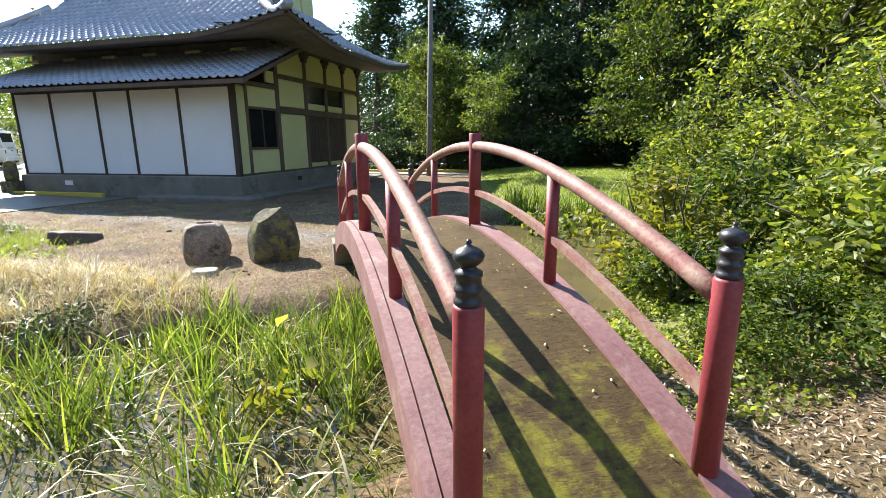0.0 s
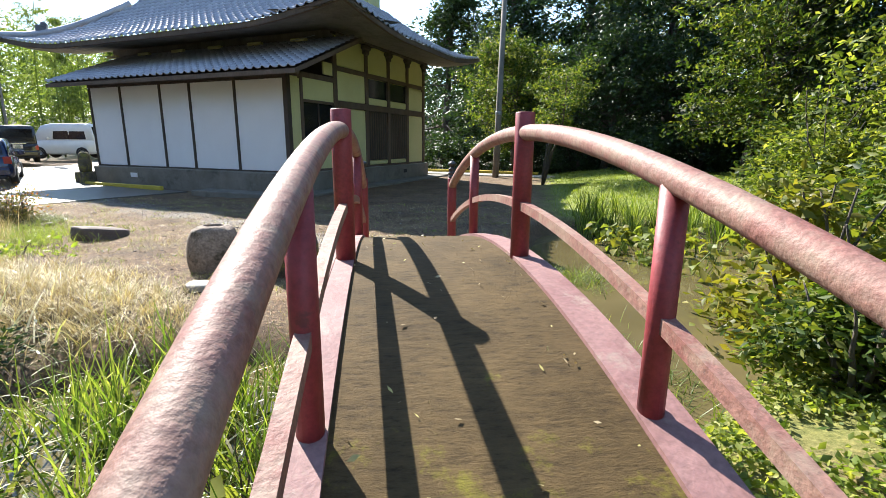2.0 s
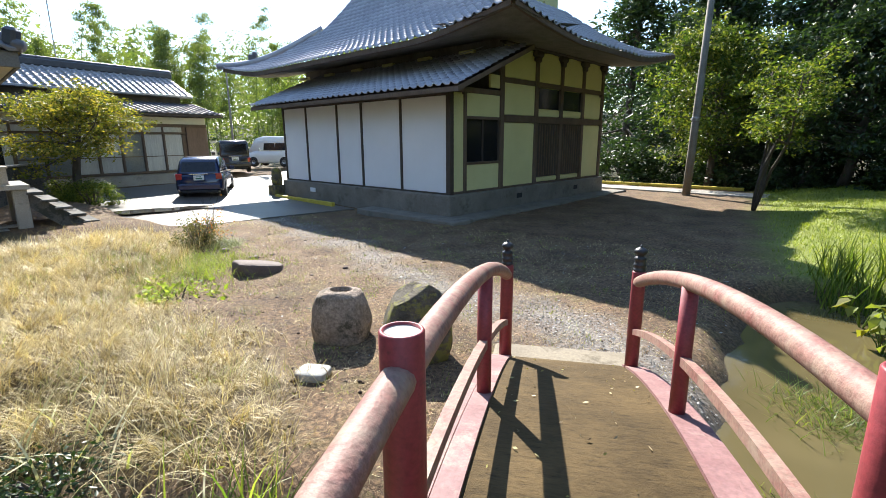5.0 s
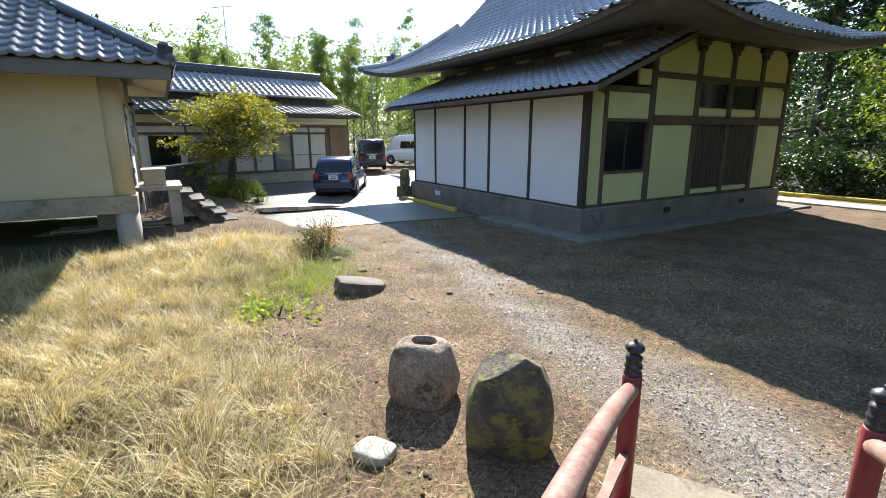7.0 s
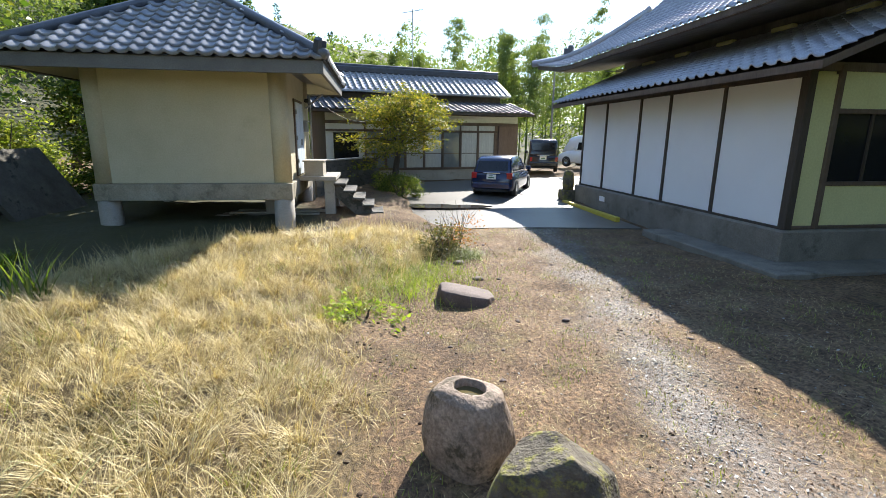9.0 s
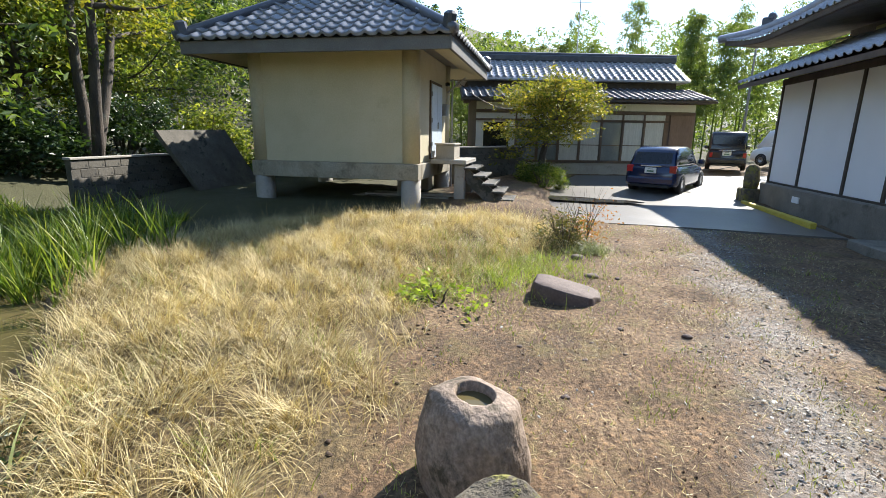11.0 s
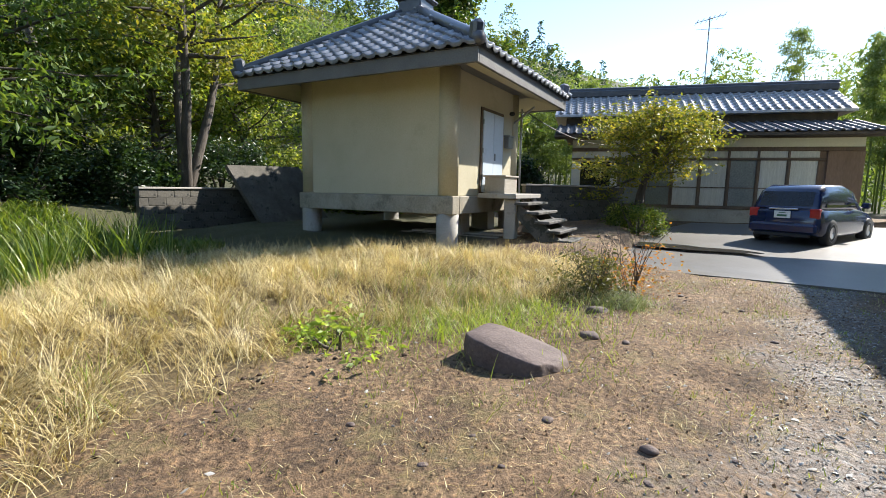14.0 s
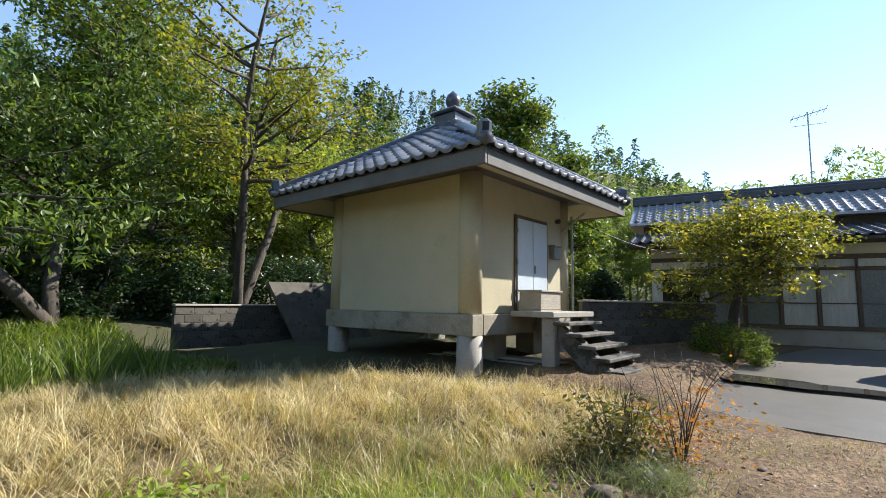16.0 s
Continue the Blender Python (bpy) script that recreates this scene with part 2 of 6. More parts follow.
LEAF_YELLOW = leaf_material("leaf_yellow", [(0.12, 0.15, 0.025), (0.19, 0.2, 0.035), (0.28, 0.24, 0.05)], 0.5, 0.5)
LEAF_BAMBOO = leaf_material("leaf_bamboo", [(0.1, 0.15, 0.05), (0.14, 0.19, 0.06), (0.18, 0.22, 0.08)], 0.45, 0.5)
LEAF_AUTUMN = leaf_material("leaf_autumn", [(0.2, 0.12, 0.03), (0.35, 0.13, 0.04), (0.42, 0.2, 0.06)], 0.5, 0.5)
BROWN_STRAW = leaf_material("withered_grass", [(0.13, 0.085, 0.04), (0.24, 0.165, 0.08), (0.34, 0.3, 0.1)], 0.6, 0.25, 0.3, (1.3, 1.2, 0.65))
PALE_STRAW = leaf_material("bleached_grass", [(0.34, 0.265, 0.12), (0.55, 0.45, 0.22), (0.76, 0.68, 0.42)], 0.5, 0.3, 0.5, (1.3, 1.2, 0.7))
STRAW = leaf_material("dry_grass", [(0.14, 0.1, 0.04), (0.36, 0.275, 0.12), (0.55, 0.455, 0.22), (0.76, 0.68, 0.42)], 0.55, 0.28, 0.5, (1.3, 1.2, 0.65))
OLIVE_GRASS = leaf_material("yellow_green_grass", [(0.13, 0.18, 0.03), (0.24, 0.3, 0.05), (0.38, 0.42, 0.1)], 0.45, 0.4, 0.4, (1.3, 1.35, 0.5))
GRASS = leaf_material("green_grass", [(0.045, 0.09, 0.018), (0.12, 0.18, 0.035), (0.27, 0.31, 0.09)], 0.38, 0.5)
# ---- ground ----
POND = [(0.0, 5.5), (-1.0, 5.2), (-2.0, 4.75), (-3.0, 4.1), (-4.2, 3.5), (-5.4, 2.9), (-6.8, 2.0), (-8.2, 0.8), (-8.6, -1.2), (-6.5, -2.2),
        (-4.0, -1.0), (-2.4, 0.5), (-1.2, 1.5), (-0.2, 2.4), (0.6, 3.2), (1.2, 4.1), (1.9, 5.0), (2.8, 5.6), (4.2, 6.4), (5.6, 8.0),
        (6.2, 9.8), (5.2, 11.3), (3.6, 11.7), (2.0, 11.7), (1.0, 11.5), (0.6, 11.0), (0.4, 10.0), (0.25, 8.7), (0.2, 7.6), (0.2, 6.9), (0.2, 6.2)]
MOUND = [(-2.4, 5.2), (-3.2, 5.9), (-4.0, 6.1), (-5.2, 6.2), (-6.6, 6.6), (-7.6, 7.4), (-8.8, 8.6), (-10.6, 8.9), (-11.4, 8.3), (-11.3, 6.4),
         (-11.0, 4.2), (-9.6, 2.8), (-8.4, 1.7), (-6.8, 2.3), (-5.4, 3.1), (-4.2, 3.7), (-3.0, 4.4)]
YARD = [(-11.35, 9.45), (-10.7, 11.95), (-9.8, 14.35), (-14.6, 15.4), (-15.0, 24.0), (-26.0, 40.0), (-34.0, 38.0), (-20.2, 20.0), (-19.6, 12.0), (-17.6, 10.8), (-14.0, 9.3), (-12.9, 8.7)]
WATER_Z = -0.3


def inside(poly, x, y):
    """Signed distance to an outline: above zero inside it."""
    x, y = np.asarray(x, float), np.asarray(y, float)
    best, odd = np.full(x.shape, 1e9), np.zeros(x.shape, bool)
    n = len(poly)
    for i in range(n):
        (ax, ay), (bx, by) = poly[i], poly[(i + 1) % n]
        dx, dy = bx - ax, by - ay
        t = np.clip(((x - ax) * dx + (y - ay) * dy) / (dx * dx + dy * dy), 0, 1)
        best = np.minimum(best, np.hypot(x - ax - t * dx, y - ay - t * dy))
        cross = (ay > y) != (by > y)
        with np.errstate(divide="ignore", invalid="ignore"):
            odd ^= cross & (x < ax + (y - ay) * dx / (dy if dy else 1e-9))
    return np.where(odd, best, -best)


def waves(x, y, s, seed=0.0):
    """A cheap smooth bumpiness of about -1 to 1."""
    x, y = np.asarray(x, float) / s + seed * 3.1, np.asarray(y, float) / s - seed * 1.7
    return (np.sin(x * 2.1 + np.sin(y * 1.3) * 1.7) + np.sin(y * 2.7 + np.sin(x * 1.9 + 1.0) * 1.4) + 0.5 * np.sin((x + y) * 4.3 + 2 * np.sin(y * 2.2))) / 2.5


def ground_z(x, y):
    x, y = np.asarray(x, float), np.asarray(y, float)
    z = -0.1 + 0.034 * np.clip(-x - 9.5, 0, 12) + 0.1 * smooth(9, 15, y) * smooth(-9, -5, x)
    z = z + 0.16 * smooth(3.0, 0.5, y) * smooth(-3, 0, x)
    z = z + 0.22 * smooth(0.0, 1.3, inside(MOUND, x, y) + 0.12 * waves(x, y, 0.5)) * (1 + 0.25 * waves(x, y, 0.9))
    z = z + 0.5 * smooth(1.6, 6.0, x) * smooth(11, 7, y) + 0.35 * smooth(11.5, 20, y) * smooth(0.5, 4, x) + 5.0 * smooth(8, 30, x)
    hill = -0.62 * x - 0.78 * y - 16
    z = z + 40 * smooth(8, 95, hill) + 6 * smooth(34, 90, y) + 0.7 * smooth(-1.0, -3.5, y) * smooth(2, -6, x)
    z = z + 0.22 * smooth(-10.9, -12.2, x) * smooth(10.2, 9.4, y) * smooth(-1.5, 0.5, y)
    z = z + 0.022 * waves(x, y, 0.35) + 0.02 * waves(x, y, 1.2, 1.0)
    p = inside(POND, x, y) + 0.08 * waves(x, y, 0.4, 2.0)
    z = np.where(p > -0.5, z + (-0.62 - z) * smooth(-0.35, 0.55, p), z)
    return z - 0.2 * smooth(0.05, 0.45, inside(YARD, x, y))


def axis(lo, hi, step, far):
    out = list(np.arange(lo, hi + 1e-6, step))
    d, s = 0.0, step
    left, right = [], []
    while d < far:
        s *= 1.16
        d += s
        left.append(lo - d)
        right.append(hi + d)
    return np.array(left[::-1] + out + right)


gx, gy = axis(-13, 6, 0.11, 420), axis(-2.5, 15, 0.11, 420)
GX, GY = np.meshgrid(gx, gy)
GZ = ground_z(GX, GY)
nx, ny = len(gx), len(gy)
idx = np.arange(nx * ny).reshape(ny, nx)
quads = np.stack([idx[:-1, :-1], idx[:-1, 1:], idx[1:, 1:], idx[1:, :-1]], -1).reshape(-1, 4)


def ground_material():
    m, t, b = nodes_of("courtyard_ground")

    def mask(name):
        a_ = t.nodes.new("ShaderNodeAttribute")
        a_.attribute_name = name
        return a_.outputs["Fac"]
    n1 = noise_node(t, 1.1, 6, 0.7)
    soil = ramp_node(t, n1.outputs[0], [(0.3, (0.078, 0.05, 0.027)), (0.5, (0.16, 0.1, 0.054)), (0.72, (0.24, 0.163, 0.095))]).outputs[0]
    n2 = noise_node(t, 22, 5, 0.75)
    litter = ramp_node(t, n2.outputs[0], [(0.4, (0.38, 0.34, 0.3)), (0.54, (1.0, 1.0, 1.0)), (0.68, (1.9, 1.75, 1.5))]).outputs[0]
    soil = mix_node(t, 1.0, soil, litter, 'MULTIPLY')
    n3 = noise_node(t, 2.4, 6, 0.75)
    green = ramp_node(t, n3.outputs[0], [(0.52, (0, 0, 0)), (0.7, (0.6, 0.6, 0.6))]).outputs[0]
    soil = mix_node(t, green, soil, (0.17, 0.145, 0.05))
    vor = t.nodes.new("ShaderNodeTexVoronoi")
    vor.inputs["Scale"].default_value = 38
    co = t.nodes.new("ShaderNodeTexCoord")
    t.links.new(co.outputs["Object"], vor.inputs[0])
    gravel = ramp_node(t, vor.outputs["Color"], [(0.15, (0.13, 0.125, 0.12)), (0.5, (0.26, 0.25, 0.235)), (0.85, (0.42, 0.405, 0.38))]).outputs[0]
    col = mix_node(t, mask("gravel"), soil, gravel)
    straw = ramp_node(t, n2.outputs[0], [(0.35, (0.045, 0.032, 0.015)), (0.65, (0.19, 0.135, 0.06))]).outputs[0]
    col = mix_node(t, mask("straw"), col, straw)
    lawn = ramp_node(t, n2.outputs[0], [(0.3, (0.12, 0.15, 0.025)), (0.7, (0.28, 0.32, 0.065))]).outputs[0]
    col = mix_node(t, mask("lawn"), col, lawn)
    # floor of the woods, also the painted shade below and beside the storehouse
    wood = ramp_node(t, n2.outputs[0], [(0.3, (0.035, 0.035, 0.018)), (0.7, (0.075, 0.075, 0.03))]).outputs[0]
    col = mix_node(t, mask("woods"), col, wood)
    col = mix_node(t, mask("mud"), col, (0.07, 0.055, 0.032))
    t.links.new(col, b.inputs["Base Color"])
    b.inputs["Roughness"].default_value = 0.92
    bp = t.nodes.new("ShaderNodeBump")
    bp.inputs["Strength"].default_value, bp.inputs["Distance"].default_value = 0.9, 0.03
    t.links.new(n2.outputs[0], bp.inputs["Height"])
    t.links.new(bp.outputs[0], b.inputs["Normal"])
    return m


GROUND = ground_material()
ground = tagged(new("ground", fan_mesh("ground", GROUND, np.stack([GX, GY, GZ], -1).reshape(-1, 3), quads)),
                "bare brown earth with gravel, dry straw and grass", "ground", kind="structure")
ground.data.shade_smooth()
wob = 0.25 * waves(GX, GY, 0.6, 3.0)
GRAVEL_LINE = [(-10.5, 12.2), (-6.5, 10.6), (-3.6, 9.3), (-0.5, 8.6), (0.2, 7.2), (-0.3, 7.3), (-1.2, 7.8), (-3.4, 8.6), (-6.2, 10.0), (-9.5, 11.4), (-11.0, 11.4)]
masks = {
    "gravel": smooth(-0.55, 0.6, inside(GRAVEL_LINE, GX, GY) + wob * 1.3) * 0.6,
    "straw": np.clip(smooth(-0.35, 0.3, inside(MOUND, GX, GY) + wob) + 0.9 * smooth(0.5, 1.0, GX) * smooth(3.3, 2.3, GY + wob), 0, 1),
    "lawn": smooth(0.3, 1.4, GX + wob) * smooth(11.4, 12.4, GY + wob) * smooth(30, 24, GY) + smooth(0.55, 1.2, GX) * smooth(3.4, 4.6, GY + wob) * smooth(9, 7, GY) * 0.6,
    # woodland floor, plus dark earth with painted shade round the storehouse
    "woods": np.clip(smooth(5, 9, GX) + smooth(24, 30, GY) + smooth(-3.5, -7, GY) + smooth(-26, -34, GX) + smooth(-7.2, -8.6, GX + wob) * smooth(-18, -16.5, GX) * smooth(7.2, 6.4, GY + wob) * smooth(0.0, -0.3, inside(MOUND, GX, GY)), 0, 1),
    "mud": smooth(-0.15, 0.25, inside(POND, GX, GY)),
}
for name_, values in masks.items():
    at_ = ground.data.attributes.new(name_, 'FLOAT', 'POINT')
    at_.data.foreach_set("value", np.ascontiguousarray(values, np.float32).ravel())


def water_material():
    m, t, b = nodes_of("pond_water")
    n = noise_node(t, 0.7, 3, 0.6)
    col = ramp_node(t, n.outputs[0], [(0.3, (0.085, 0.07, 0.032)), (0.7, (0.13, 0.105, 0.05))]).outputs[0]
    t.links.new(col, b.inputs["Base Color"])
    b.inputs["Roughness"].default_value, b.inputs["IOR"].default_value = 0.06, 1.33
    n2 = noise_node(t, 5, 2, 0.5)
    bp = t.nodes.new("ShaderNodeBump")
    bp.inputs["Strength"].default_value, bp.inputs["Distance"].default_value = 0.12, 0.01
    t.links.new(n2.outputs[0], bp.inputs["Height"])
    t.links.new(bp.outputs[0], b.inputs["Normal"])
    return m


tagged(part("water", Geo().add([(-10, -3.5, WATER_Z), (7.5, -3.5, WATER_Z), (7.5, 12.2, WATER_Z), (-10, 12.2, WATER_Z)], [(0, 1, 2, 3)]), water_material()),
       "still muddy brown pond water", "pond", kind="structure")

# concrete yard, rising towards the house


def yard_z(x, y):
    return -0.07 + 0.05 * np.clip(-np.asarray(x, float) - 13.0, 0, 8)


g = Geo()
n_ = len(YARD)
g.add([(x, y, float(yard_z(x, y)) + 0.03) for x, y in YARD] + [(x, y, float(yard_z(x, y)) - 0.12) for x, y in YARD],
      [tuple(range(n_))] + [(j, n_ + j, n_ + (j + 1) % n_, (j + 1) % n_) for j in range(n_)])
tagged(part("pavement", g, WET_CONCRETE), "damp grey concrete yard with puddles", "pavement", kind="structure")
# ---- arched bridge ----
BRIDGE = pose(0.793, 1.674, 0, 0, 0, 18.305)
SPAN, HALF = 5.134, 0.463
POSTS_Y = (0.0, 1.23, SPAN / 2, SPAN - 1.23, SPAN)
CROWN, BOW = 0.865, 0.0755


def deck_z(y):
    return CROWN - BOW * (y - SPAN / 2) ** 2


def arc(lift, n=28, y0=0.0, y1=SPAN):
    return [(y0 + (y1 - y0) * i / n, deck_z(y0 + (y1 - y0) * i / n) + lift) for i in range(n + 1)]


def deck_strip(x0, x1, top, low, y0=-0.12, y1=SPAN + 0.12, n=36):
    """A curved slab between two sides, following the arch."""
    g = Geo()
    v, f = [], []
    for y, z in arc(0.0, n, y0, y1):
        v += [(x0, y, z + low), (x1, y, z + low), (x1, y, z + top), (x0, y, z + top)]
    for i in range(n):
        k = 4 * i
        for j in range(4):
            f.append((k + j, k + 4 + j, k + 4 + (j + 1) % 4, k + (j + 1) % 4))
    f += [(3, 2, 1, 0), (4 * n, 4 * n + 1, 4 * n + 2, 4 * n + 3)]
    return g.add(v, f)


def deck_material():
    m, t, b = nodes_of("mossy_deck")
    n1 = noise_node(t, 2.2, 6, 0.7)
    col = ramp_node(t, n1.outputs[0], [(0.3, (0.05, 0.033, 0.013)), (0.7, (0.115, 0.077, 0.032))]).outputs[0]
    n2 = noise_node(t, 14, 7, 0.8, "Object", (1, 3.5, 1))
    lines = ramp_node(t, n2.outputs[0], [(0.34, (0.45,) * 3), (0.46, (0.95,) * 3), (0.66, (1.3,) * 3)]).outputs[0]
    col = mix_node(t, 1.0, col, lines, 'MULTIPLY')
    co = t.nodes.new("ShaderNodeTexCoord")
    sp = t.nodes.new("ShaderNodeSeparateXYZ")
    t.links.new(co.outputs["Object"], sp.inputs[0])
    near = t.nodes.new("ShaderNodeMapRange")
    near.inputs["From Min"].default_value, near.inputs["From Max"].default_value = 2.2, 0.0
    near.inputs["To Min"].default_value, near.inputs["To Max"].default_value = -0.16, 0.11
    t.links.new(sp.outputs[1], near.inputs[0])
    n3 = noise_node(t, 4.5, 8, 0.75)
    ad = t.nodes.new("ShaderNodeMath")
    t.links.new(n3.outputs[0], ad.inputs[0])
    t.links.new(near.outputs[0], ad.inputs[1])
    moss = ramp_node(t, ad.outputs[0], [(0.54, (0, 0, 0)), (0.7, (0.9, 0.9, 0.9))]).outputs[0]
    col = mix_node(t, moss, col, (0.21, 0.2, 0.018))
    t.links.new(col, b.inputs["Base Color"])
    b.inputs["Roughness"].default_value = 0.8
    b.inputs["Specular IOR Level"].default_value = 0.2
    bp = t.nodes.new("ShaderNodeBump")
    bp.inputs["Strength"].default_value, bp.inputs["Distance"].default_value = 0.7, 0.012
    t.links.new(n2.outputs[0], bp.inputs["Height"])
    t.links.new(bp.outputs[0], b.inputs["Normal"])
    return m


bridge = thing("footbridge", BRIDGE, "red painted arched footbridge with mossy brown deck over a pond", "bridge")
part("deck", deck_strip(-0.425, 0.425, -0.012, -0.14, -0.35, SPAN + 0.16), deck_material(), bridge, "damp brown deck with moss")
for sx in (-1, 1):
    part("kerb", deck_strip(0.42, 0.515, 0.006, -0.12) if sx > 0 else deck_strip(-0.515, -0.42, 0.006, -0.12), RED_LEDGE, bridge, "faded red kerb strip")
    part("edge_board", deck_strip(0.522, 0.575, -0.004, -0.24) if sx > 0 else deck_strip(-0.575, -0.522, -0.004, -0.24), RED_LEDGE, bridge, "faded red outer edge board")
    g = Geo()
    g.tube([(sx * HALF, y, z) for y, z in arc(0.65, 40, 0.0, SPAN)], 0.04, 14)
    part("handrail", g, RED_WORN, bridge, "worn red round handrail", flat=False)
    g = Geo()
    v, f = [], []
    pts = arc(0.275, 40, 0.0, SPAN)
    for y, z in pts:
        v += [(sx * HALF - 0.02, y, z - 0.022), (sx * HALF + 0.02, y, z - 0.022), (sx * HALF + 0.02, y, z + 0.022), (sx * HALF - 0.02, y, z + 0.022)]
    for i in range(len(pts) - 1):
        for j in range(4):
            f.append((4 * i + j, 4 * i + 4 + j, 4 * i + 4 + (j + 1) % 4, 4 * i + (j + 1) % 4))
    part("mid_rail", g.add(v, f), RED_WORN, bridge, "thin worn red middle rail")
    for i, y in enumerate(POSTS_Y):
        zd = deck_z(y)
        g = Geo()
        m = pose(sx * HALF, y, 0)
        if i in (0, 4):
            top = 1.10
            g.lathe([(0.047, zd - 0.15), (0.047, top - 0.01), (0.043, top)], 20, m)
            post = part("post", g, RED, bridge, "red round end post", flat=False)
            f_ = Geo().lathe([(0.047, 0), (0.053, 0.006), (0.053, 0.022), (0.047, 0.028), (0.046, 0.05), (0.052, 0.056), (0.052, 0.072), (0.046, 0.078), (0.044, 0.11),
                              (0.05, 0.116), (0.049, 0.132), (0.032, 0.142), (0.026, 0.152), (0.036, 0.16), (0.051, 0.176), (0.056, 0.192), (0.051, 0.208),
                              (0.036, 0.222), (0.018, 0.23), (0.009, 0.236), (0.011, 0.246), (0.005, 0.257)], 20, pose(sx * HALF, y, top) @ Matrix.Diagonal((0.82, 0.82, 0.74, 1.0)))
            part("finial", f_, IRON, post, "black onion-shaped finial", flat=False)
        elif i == 2:
            top = 1.617
            g.lathe([(0.05, zd - 0.05), (0.05, top - 0.004), (0.047, top), (0.041, top), (0.04, top - 0.012), (0.0, top - 0.013)], 20, m)
            post = part("post", g, RED, bridge, "red pipe post with filled top", flat=False)
            part("fill", Geo().lathe([(0.0, top - 0.014), (0.0405, top - 0.014), (0.0405, top - 0.006), (0.0, top - 0.005)], 16, m), CONCRETE, post, "grey concrete filling")
        else:
            g.lathe([(0.037, zd - 0.05), (0.037, zd + 0.635)], 16, m)
            part("post", g, RED, bridge, "red round post", flat=False)
# landing slab at the far end
g = Geo().box(-0.6, SPAN + 0.17, -0.3, 0.6, SPAN + 0.58, 0.22, b=0.02)
slab = part("landing_slab", g, WORN)
slab.matrix_world = BRIDGE
tagged(slab, "worn concrete step slab at the foot of the bridge", "slab")


def fallen(n, seed):
    """Fallen leaves lying on the deck."""
    rng = np.random.default_rng(seed)
    x, y = rng.uniform(-0.42, 0.42, n), rng.uniform(0.0, SPAN, n)
    z = deck_z(y) - 0.006
    a_ = rng.uniform(0, 6.28, n)
    d = np.stack([np.cos(a_), np.sin(a_), -2 * BOW * (y - SPAN / 2) * np.sin(a_)], 1)
    s = np.stack([-np.sin(a_), np.cos(a_), -2 * BOW * (y - SPAN / 2) * np.cos(a_)], 1)
    l = rng.uniform(0.005, 0.018, (n, 1))
    c = np.stack([x, y, z], 1)
    up = np.array((0, 0, 1.0)) * rng.uniform(0.003, 0.009, (n, 1))
    v = np.stack([c - d * l, c + s * l * 0.35 + up, c + d * l + up, c - s * l * 0.35], 1).reshape(-1, 3)
    i = np.arange(n)[:, None] * 4
    return v, np.concatenate([i + (0, 1, 2), i + (0, 2, 3)])


v, f = fallen(150, 12)
ob = new("fallen_leaves", fan_mesh("fallen_leaves", leaf_material("fallen_leaf", [(0.25, 0.17, 0.08), (0.5, 0.42, 0.26), (0.4, 0.38, 0.08)], 0.6, 0.1), v, f))
ob.matrix_world = BRIDGE
tagged(ob, "small dry leaves lying on the bridge deck", "leaves", kind="stuff")
# ---- temple hall: x along the front to the east, y to the back ----
HALL = pose(-6.206, 13.982, 0, 0, 0, -12.142)
hall = thing("temple_hall", HALL, "white-walled wooden temple hall with a sweeping grey tiled roof", "building")


def tile_field(geo, place, width, rows, bounds, tw=0.27, lift=0.026):
    """Pantiles on a slope. place(a, d): the point and its normal a across and d up from the eave."""
    prof = [(0.0, 0.0), (0.12, 0.042), (0.28, 0.052), (0.42, 0.012), (0.6, -0.008), (0.82, -0.005), (1.0, 0.0)]
    n = len(prof)
    for i in range(len(rows) - 1):
        d0, d1 = rows[i], rows[i + 1]
        lo, hi = bounds(0.5 * (d0 + d1))
        c = math.ceil((lo - 1e-6) / tw)
        while (c + 1) * tw <= hi + tw * 0.5:
            a0 = c * tw
            v = []
            for d, h in ((d0, lift - 0.03), (d0, lift), (d1 + 0.02, 0.004)):
                for px, pz in prof:
                    p, nn = place(a0 + px * tw, d)
                    v.append((p[0] + nn[0] * (pz + h), p[1] + nn[1] * (pz + h), p[2] + nn[2] * (pz + h)))
            f = [(k * n + j, k * n + j + 1, (k + 1) * n + j + 1, (k + 1) * n + j) for k in (0, 1) for j in range(n - 1)]
            geo.add(v, f)
            c += 1


W0, W1, R0, R1 = -12.0, 2.2, -0.4, 9.4      # roof outline
EAVE = 4.46


def rise(d):
    return 0.40 * d + 0.078 * d * d


def upturn(x, y, d):
    k = max(0.0, 1 - min(abs(x - W0), abs(x - W1)) / 3.2) * max(0.0, 1 - min(abs(y - R0), abs(y - R1)) / 3.2)
    return 0.42 * k ** 1.5 * max(0.0, 1 - d / 3.0)


def front_at(a, d):
    s = 0.40 + 0.156 * d
    k = 1 / math.hypot(1, s)
    y = R0 + d
    return (a, y, EAVE + rise(d) + upturn(a, y, d)), (0, -s * k, k)


def east_at(a, d):
    s = 0.40 + 0.156 * d
    k = 1 / math.hypot(1, s)
    x = W1 - d
    return (x, a, EAVE + rise(d) + upturn(x, a, d)), (s * k, 0, k)


ROWS_UP = list(np.arange(0, 4.91, 0.235))
HIP = 2.9
g = Geo()
tile_field(g, front_at, 14, ROWS_UP, lambda d: (W0 + min(d, HIP), W1 - min(d, HIP)))
roof = part("roof", g, HALL_TILE, hall, "grey pantile roof", flat=False)
roof["kind"] = "stuff"
g = Geo()
tile_field(g, east_at, 11, ROWS_UP[:13], lambda d: (R0 + d, R1 - d))
part("side_roof", g, HALL_TILE, hall, "grey pantile side roof", flat=False)["kind"] = "stuff"
